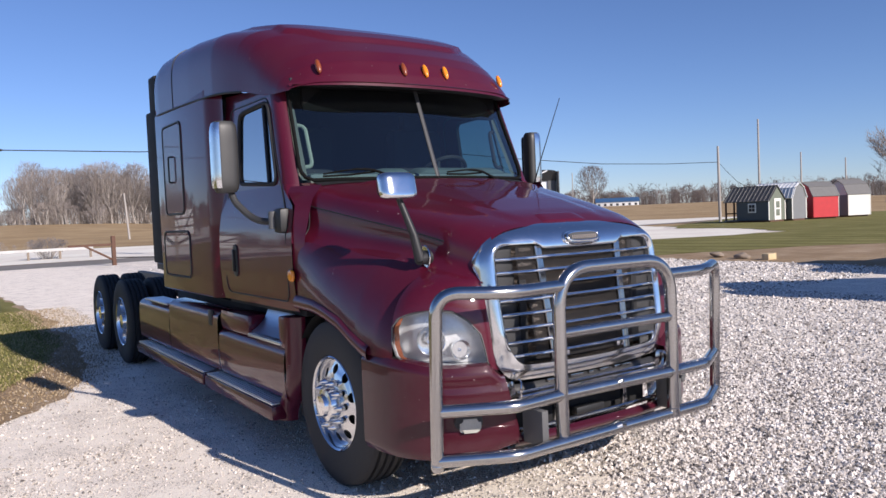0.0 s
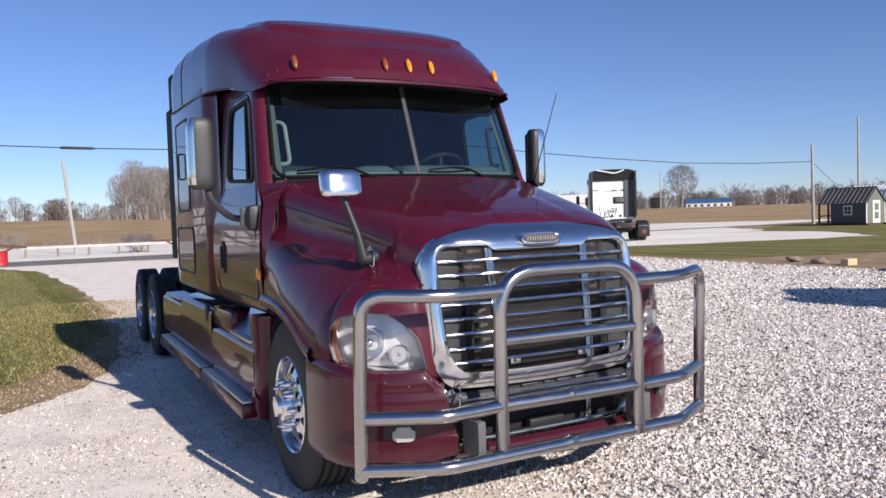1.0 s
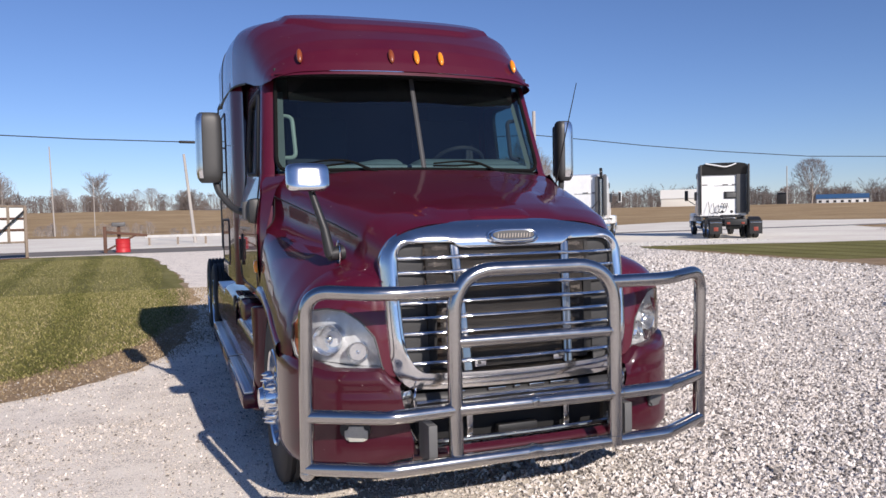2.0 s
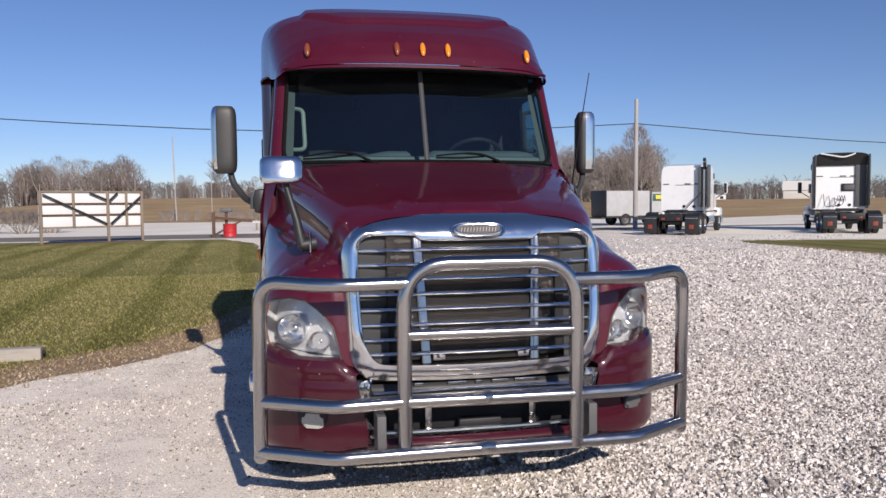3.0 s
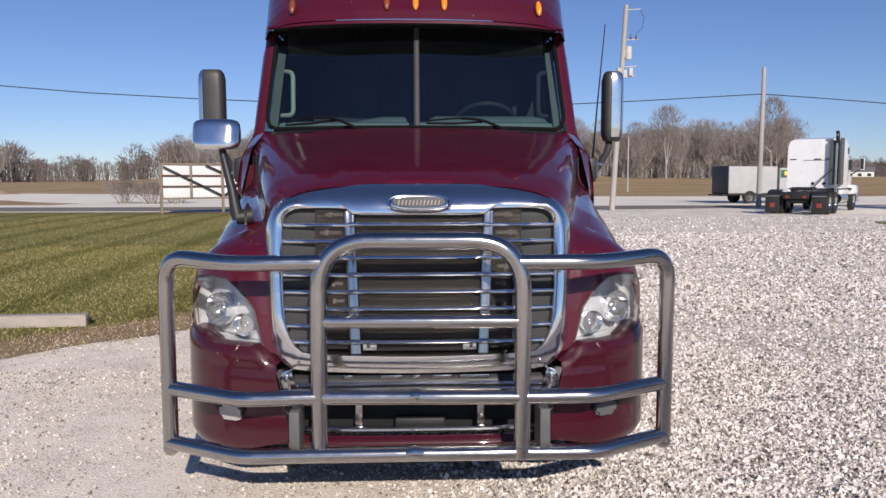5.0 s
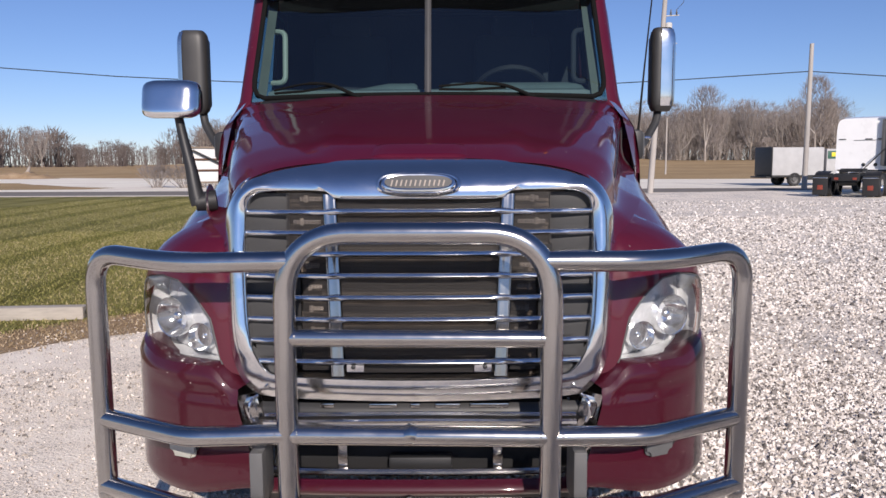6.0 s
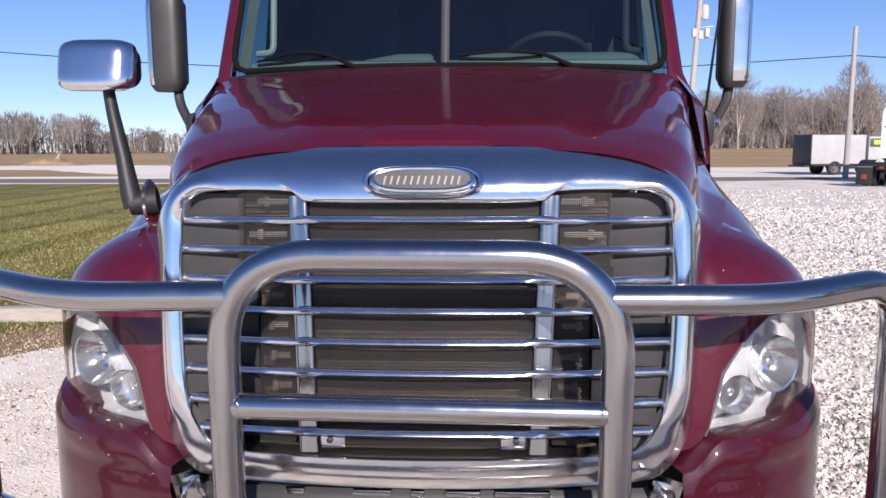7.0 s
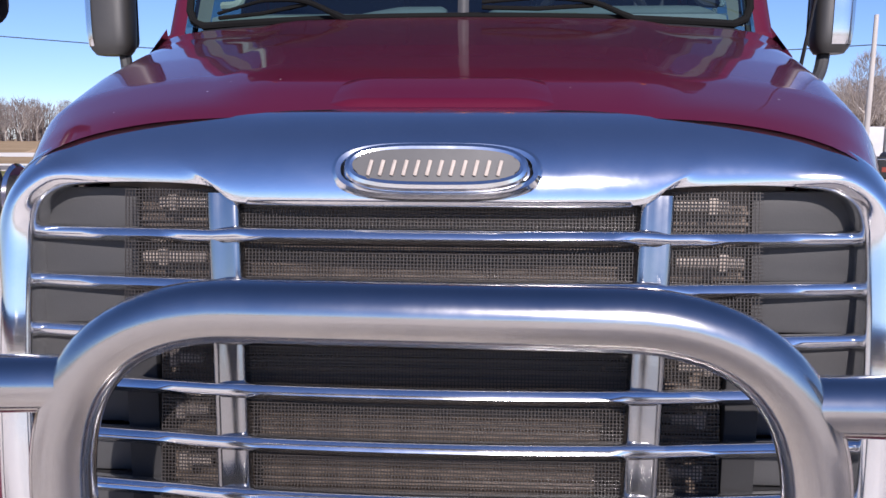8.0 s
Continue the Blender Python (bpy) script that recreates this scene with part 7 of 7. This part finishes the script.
        if fairing:
            part("side_extender", boxed((way * 1.27, 3.55, (1.2 + roof_top - 0.1) / 2), (0.05, 0.66, roof_top - 1.3), 0.02, Matrix.Rotation(radians(-5 * way), 4, "Z")), GREYPLASTIC, ob)
            part("fairing_rim", boxed((way * 1.27, 3.22, (1.3 + roof_top) / 2), (0.10, 0.06, roof_top - 1.4), 0.02), BLACK, ob)
    part("rear_crossmember", boxed((0, 0.2, 0.85), (1.1, 0.1, 0.30), 0.02), BLACK, ob)
    bm = bmesh.new()
    slab(bm, [(-0.45, 1.2), (0.45, 1.2), (0.5, 1.8), (0.4, 2.3), (-0.4, 2.3), (-0.5, 1.8)], 1.08, 1.22)
    part("fifth_wheel", bm, BLACK, ob)
    part("deck_plate", boxed((0, 3.1, 1.02), (0.9, 0.7, 0.03), 0.005), ALLOY, ob)
    part("air_tank", tube(bmesh.new(), [(-0.36, 0.75, 0.62), (0.36, 0.75, 0.62)], 0.14, 14), BLACK, ob)
    if stack:
        part("exhaust_pipe", tube(bmesh.new(), fillet([(1.02, 3.40, 0.9), (1.02, 3.40, roof_top + 0.05), (1.02, 3.30, roof_top + 0.22)], 0.1), 0.075, 12), ALLOY, ob, "dark chromed exhaust stack")
        part("stack_tip", tube(bmesh.new(), [(1.02, 3.40, roof_top - 0.3), (1.02, 3.38, roof_top + 0.10), (1.02, 3.28, roof_top + 0.25)], 0.082, 12), BLACK, ob)
        part("stack_shield", boxed((0.80, 3.52, 2.38), (0.26, 0.12, 2.1), 0.05), GREYPLASTIC, ob, "dark grey exhaust shield")
        part("side_extender", boxed((1.22, 3.42, 2.42), (0.14, 0.42, 2.2), 0.05), GREYPLASTIC, ob)
        part("brace", tube(bmesh.new(), [(0.0, 3.0, 1.08), (0.85, 3.45, 2.1)], 0.03, 6), BLACK, ob)
    else:
        dark = part("dark_panel", boxed((0.94, 3.64, (1.25 + roof_top) / 2), (0.52, 0.10, roof_top - 1.35), 0.03), GREYPLASTIC, body, "dark grey fairing panel")
        part("rear_window", boxed((0.40, 3.655, 2.30), (0.72, 0.05, 0.40), 0.02), BLACK, body)
        part("window_glass", boxed((0.42, 3.625, 2.30), (0.5, 0.02, 0.26), 0.01), GREYPLASTIC, body)
        for k in range(3):
            part("air_hose", tube(bmesh.new(), fillet([(-0.8 + 0.26 * k, 3.62, 1.95 - 0.08 * k), (-0.78 + 0.25 * k, 3.25, 1.25), (-0.3 + 0.18 * k, 3.1, 1.4), (-0.1 + 0.13 * k, 3.4, 1.95), (0.05 + 0.1 * k, 3.62, 1.6)], 0.2, 5), 0.016, 6), BLACK, ob)
        bm = grid(bmesh.new(), lambda u, v: Vector((lerp(-1.22, 1.22, u), 3.60 - 0.25 * v, roof_top - 0.62 + (0.62 + 0.05 - 0.12 * (2 * u - 1) ** 6) * v)), 16, 3)
        part("roof_back", bm, BLACK, ob, "black roof fairing back")
        part("roof_strut", tube(bmesh.new(), fillet([(-1.0, 3.32, roof_top + 0.02), (-0.4, 3.3, roof_top - 0.10), (0.05, 3.28, roof_top - 0.20), (0.4, 3.3, roof_top - 0.10), (0.62, 3.32, roof_top)], 0.25, 6), 0.04, 6), WHITEPAINT, ob)
    return ob


parked_tractor((17.1, 29.0, 0), -40, "white sleeper tractor with dark exhaust stack on gravel", 3.58, flap_z=0.08)
parked_tractor((25.6, 27.0, 0), -30, "white tractor with tall dark roof fairing on gravel", 4.05, fairing=True, stack=False, flap_z=0.24)
parked_tractor((8.7, -6.3, 0), -47, "grey tractor parked at the side of the lot", 3.95, paint=plain("silver_paint", (0.42, 0.43, 0.45), 0.35, coat=0.6, var=0.05), fairing=True, stack=False)

def car_shell(stations, seg=24):
    """A body skinned over stations of (y, half width, sill z, top z)."""
    bm = bmesh.new()
    rings = []
    for y, w, z0, z1 in stations:
        ring = []
        for k in range(seg):
            t = 2 * math.pi * k / seg
            c, d = math.cos(t), math.sin(t)
            ring.append(bm.verts.new((w * math.copysign(abs(c) ** 0.45, c), y, (z0 + z1) / 2 + (z1 - z0) / 2 * math.copysign(abs(d) ** 0.5, d))))
        rings.append(ring)
    for a, b in zip(rings, rings[1:]):
        for k in range(seg):
            bm.faces.new((a[k], a[(k + 1) % seg], b[(k + 1) % seg], b[k]))
    bm.faces.new(rings[0])
    bm.faces.new(rings[-1])
    return bm


def passenger_car(name, label, category, at, turn, paint, body, cabin, axles, r, track):
    """A low vehicle; local +y is its front."""
    ob = thing(name, label, category, at, turn)
    shell = part("body", car_shell(body), paint, ob, sharp=40)
    part("glasshouse", car_shell([(y, w, z0, z1 - 0.05) for y, w, z0, z1 in cabin]), BLACK, shell, "dark tinted windows")
    part("roof", car_shell([(y, w * 0.93, z1 - 0.09, z1) for y, w, z0, z1 in cabin[1:-1]]), paint, shell, sharp=40)
    nose = body[-1]
    for way in (-1, 1):
        for y in axles:
            simple_wheel(ob, (way * track, y, r), way, r=r, w=0.22)
        part("headlight", boxed((way * nose[1] * 0.78, nose[0] - 0.02, nose[3] - 0.14), (0.26, 0.12, 0.13), 0.03), LAMPHAZE, ob)
        part("side_mirror", boxed((way * (cabin[0][1] + 0.16), cabin[-2][0] - 0.1, cabin[0][2] + 0.12), (0.18, 0.10, 0.13), 0.03), paint, ob)
    part("bumper", boxed((0, nose[0] + 0.02, nose[2] + 0.10), (nose[1] * 1.9, 0.14, 0.20), 0.05), ALLOY if category == "pickup truck" else paint, ob)
    return ob


passenger_car("pickup", "silver pickup parked at the edge of the lot", "pickup truck", (16.75, 2.75, 0), 90, plain("silver_pickup_paint", (0.40, 0.42, 0.45), 0.35, coat=0.6, var=0.05),
              [(-2.7, 0.92, 0.52, 1.20), (-2.6, 0.97, 0.48, 1.28), (-0.8, 0.98, 0.46, 1.28), (1.2, 0.98, 0.46, 1.24), (2.4, 0.95, 0.48, 1.16), (2.72, 0.86, 0.50, 1.02)],
              [(-0.85, 0.82, 1.18, 1.30), (-0.7, 0.82, 1.18, 1.82), (0.3, 0.82, 1.18, 1.86), (0.75, 0.80, 1.16, 1.72), (1.45, 0.78, 1.14, 1.26)], (-1.8, 1.7), 0.39, 0.84)

box_trailer = thing("box_trailer", "low grey curtain-sided trailer with dark rear end", "trailer", (20.4, 45.3, 0), -84)
part("body", boxed((0, 1.7, 1.55), (2.1, 3.4, 1.75), 0.04), TARP, box_trailer, "creased grey tarpaulin side")
part("rear_door", boxed((0, -0.03, 1.55), (2.1, 0.06, 1.8), 0.01), BLACK, box_trailer)
part("bed", boxed((0, 1.7, 0.62), (2.1, 3.4, 0.14), 0.02), BLACK, box_trailer)
for way in (-1, 1):
    simple_wheel(box_trailer, (way * 0.95, 1.5, 0.42), way, GREYPLASTIC, r=0.42)
    part("skirt", boxed((way * 1.03, 2.6, 0.52), (0.04, 0.9, 0.28), 0.01), BLACK, box_trailer)
part("rear_bar", boxed((0, -0.2, 0.55), (2.0, 0.3, 0.1), 0.02), BLACK, box_trailer)
green = thing("box_trailer", "white trailer with a dark green band and yellow emblem", "trailer", (23.95, 45.65, 0), -84)
part("body", boxed((0, 1.5, 1.5), (2.1, 3.0, 1.65), 0.04), TARP, green)
band = part("band", boxed((1.06, 1.5, 1.95), (0.02, 2.9, 0.5), 0.004), GREENPAINT, green)
part("emblem", boxed((1.075, 0.9, 1.97), (0.012, 1.2, 0.26), 0.004), YELLOWPAINT, band)
part("bed", boxed((0, 1.5, 0.6), (2.0, 3.0, 0.14), 0.02), BLACK, green)
for way in (-1, 1):
    for y in (0.9, 1.8):
        simple_wheel(green, (way * 0.95, y, 0.42), way, GREYPLASTIC, r=0.42)


# ---- loose stones and grass ----
def in_lawn(x, y):
    ys = [p[1] for p in LAWN_EDGE]
    return (y > 1.2) & (x < np.interp(y, ys, [p[0] for p in LAWN_EDGE]) - 0.25)


rs = np.random.RandomState(5)
CHIP = np.array([(-1, -1, -1), (1, -1, -1), (1, 1, -1), (-1, 1, -1), (-0.5, 0, 1), (0.5, 0, 1)], float)
CHIP_QUADS = np.array([(0, 1, 5, 4), (2, 3, 4, 5)])
CHIP_TRIS = np.array([(1, 2, 5), (3, 0, 4)])


def stones(name, xy, size, label, material, sink=0.006):
    """Broken chips: a crooked base and a short ridge on top."""
    n = len(xy)
    V = CHIP[None] * (1 + rs.uniform(-0.4, 0.3, (n, 6, 3)))
    V[:, 4:, :2] += rs.uniform(-0.45, 0.45, (n, 1, 2))
    V *= (size[:, None] * rs.uniform(0.65, 1.3, (n, 3)))[:, None, :] * np.array([0.5, 0.5, 0.36])
    a = rs.uniform(0, 6.28, n)
    b = rs.uniform(-0.5, 0.5, n)
    cb, sb = np.cos(b)[:, None], np.sin(b)[:, None]
    y, z = V[..., 1] * cb - V[..., 2] * sb, V[..., 1] * sb + V[..., 2] * cb
    V[..., 1], V[..., 2] = y, z
    ca, sa = np.cos(a)[:, None], np.sin(a)[:, None]
    x, y = V[..., 0] * ca - V[..., 1] * sa, V[..., 0] * sa + V[..., 1] * ca
    V[..., 0], V[..., 1] = x + xy[:, :1], y + xy[:, 1:]
    V[..., 2] += (size * rs.uniform(0.05, 0.3, n))[:, None] - sink
    k = (6 * np.arange(n))[:, None, None]
    F = (CHIP_QUADS[None] + k).reshape(-1, 4).tolist() + (CHIP_TRIS[None] + k).reshape(-1, 3).tolist()
    me = bpy.data.meshes.new(name)
    me.from_pydata(V.reshape(-1, 3).tolist(), [], F)
    me.materials.append(material)
    return tagged(new(name, me), label, "gravel", kind="stuff")


def scatter(n, x0, x1, y0, y1):
    return np.column_stack([rs.uniform(x0, x1, n), rs.uniform(y0, y1, n)])


near = np.concatenate([scatter(108000, -1.4, 4.6, -4.9, 2.2), scatter(74000, 0.2, 10, -4.9, 8), scatter(34000, 3, 16.4, 4, 18), scatter(6000, 4, 26, 16, 27)])
coarse = np.repeat((1.0, 1.25, 1.9, 2.2), (108000, 74000, 34000, 6000))
drift = np.array([noise.noise(Vector((x * 0.7, y * 0.7, 3.0))) for x, y in near])
keep = rs.uniform(0, 1, len(near)) < np.clip((near[:, 0] + 0.9 + 1.1 * drift) / 2.0, 0, 1) ** 1.4
bank = np.interp(near[:, 1], (-10, 4, 10, 16, 22), (15.5, 15.5, 15.8, 16.3, 16.6)) + 0.15
turfed = np.where(near[:, 1] < 22.3, near[:, 0] > bank, (near[:, 0] > 17) & (near[:, 1] < 22.4 + 0.25 * (near[:, 0] - 17)))
keep &= rs.uniform(0, 1, len(near)) < np.clip((near[:, 1] + 4.9 + 0.8 * drift) / 2.2, 0, 1)
keep &= ~turfed & ~in_lawn(near[:, 0], near[:, 1])
near, coarse = near[keep], coarse[keep]
stones("loose_gravel", near, np.clip(rs.lognormal(-4.05, 0.30, len(near)), 0.009, 0.036) * coarse, "loose white limestone chips over the lot", STONE)
grit = np.concatenate([scatter(92000, -6.0, 1.2, -5.0, 2.0), scatter(16000, -4.0, -1.0, 1, 9)])
drift = np.array([noise.noise(Vector((x * 0.9, y * 0.5, 8.0))) + 0.5 * noise.noise(Vector((x * 2.6, y * 1.4, 2.0))) for x, y in grit])
grit = grit[~in_lawn(grit[:, 0] - 0.1, grit[:, 1]) & (rs.uniform(-0.6, 0.6, len(grit)) < drift) & (rs.uniform(0, 1, len(grit)) < np.clip(np.minimum((grit[:, 1] + 5.0) / 2.0, (grit[:, 0] + 6.0) / 1.6), 0, 1))]
stones("fine_grit", grit, np.clip(rs.lognormal(-4.65, 0.40, len(grit)), 0.005, 0.026), "fine limestone grit on the packed drive", GRIT, 0.005)


def blades(name, xy, h, material, label):
    n = len(xy)
    a = rs.uniform(0, 6.28, n)
    w = rs.uniform(0.004, 0.010, n)
    H = rs.uniform(0.5, 1.2, n) * h
    lean = rs.uniform(-1, 1, (n, 2)) * H[:, None] * 0.9
    V = np.zeros((n, 3, 3))
    V[:, 0, :2] = xy + np.column_stack([np.cos(a), np.sin(a)]) * w[:, None]
    V[:, 1, :2] = xy - np.column_stack([np.cos(a), np.sin(a)]) * w[:, None]
    V[:, 2, :2] = xy + lean
    V[:, 2, 2] = H
    me = bpy.data.meshes.new(name)
    me.from_pydata(V.reshape(-1, 3).tolist(), [], np.arange(3 * n).reshape(-1, 3).tolist())
    me.materials.append(material)
    return tagged(new(name, me), label, "grass", kind="stuff")


turf = np.concatenate([scatter(90000, -9, -1.5, 2, 14), scatter(70000, -16, -2, 10, 30)])
turf = turf[in_lawn(turf[:, 0], turf[:, 1])]
blades("turf", turf, 0.030, BLADE, "short mown grass blades")
dead = scatter(90000, -7, -0.6, 1, 14)
edge_x = np.interp(dead[:, 1], [p[1] for p in LAWN_EDGE], [p[0] for p in LAWN_EDGE])
dead = dead[np.abs(dead[:, 0] - edge_x - 0.16 + rs.normal(0, 0.26, len(dead))) < 0.42]
blades("dead_grass", dead, 0.026, STRAW, "dead straw-coloured grass along the verge")
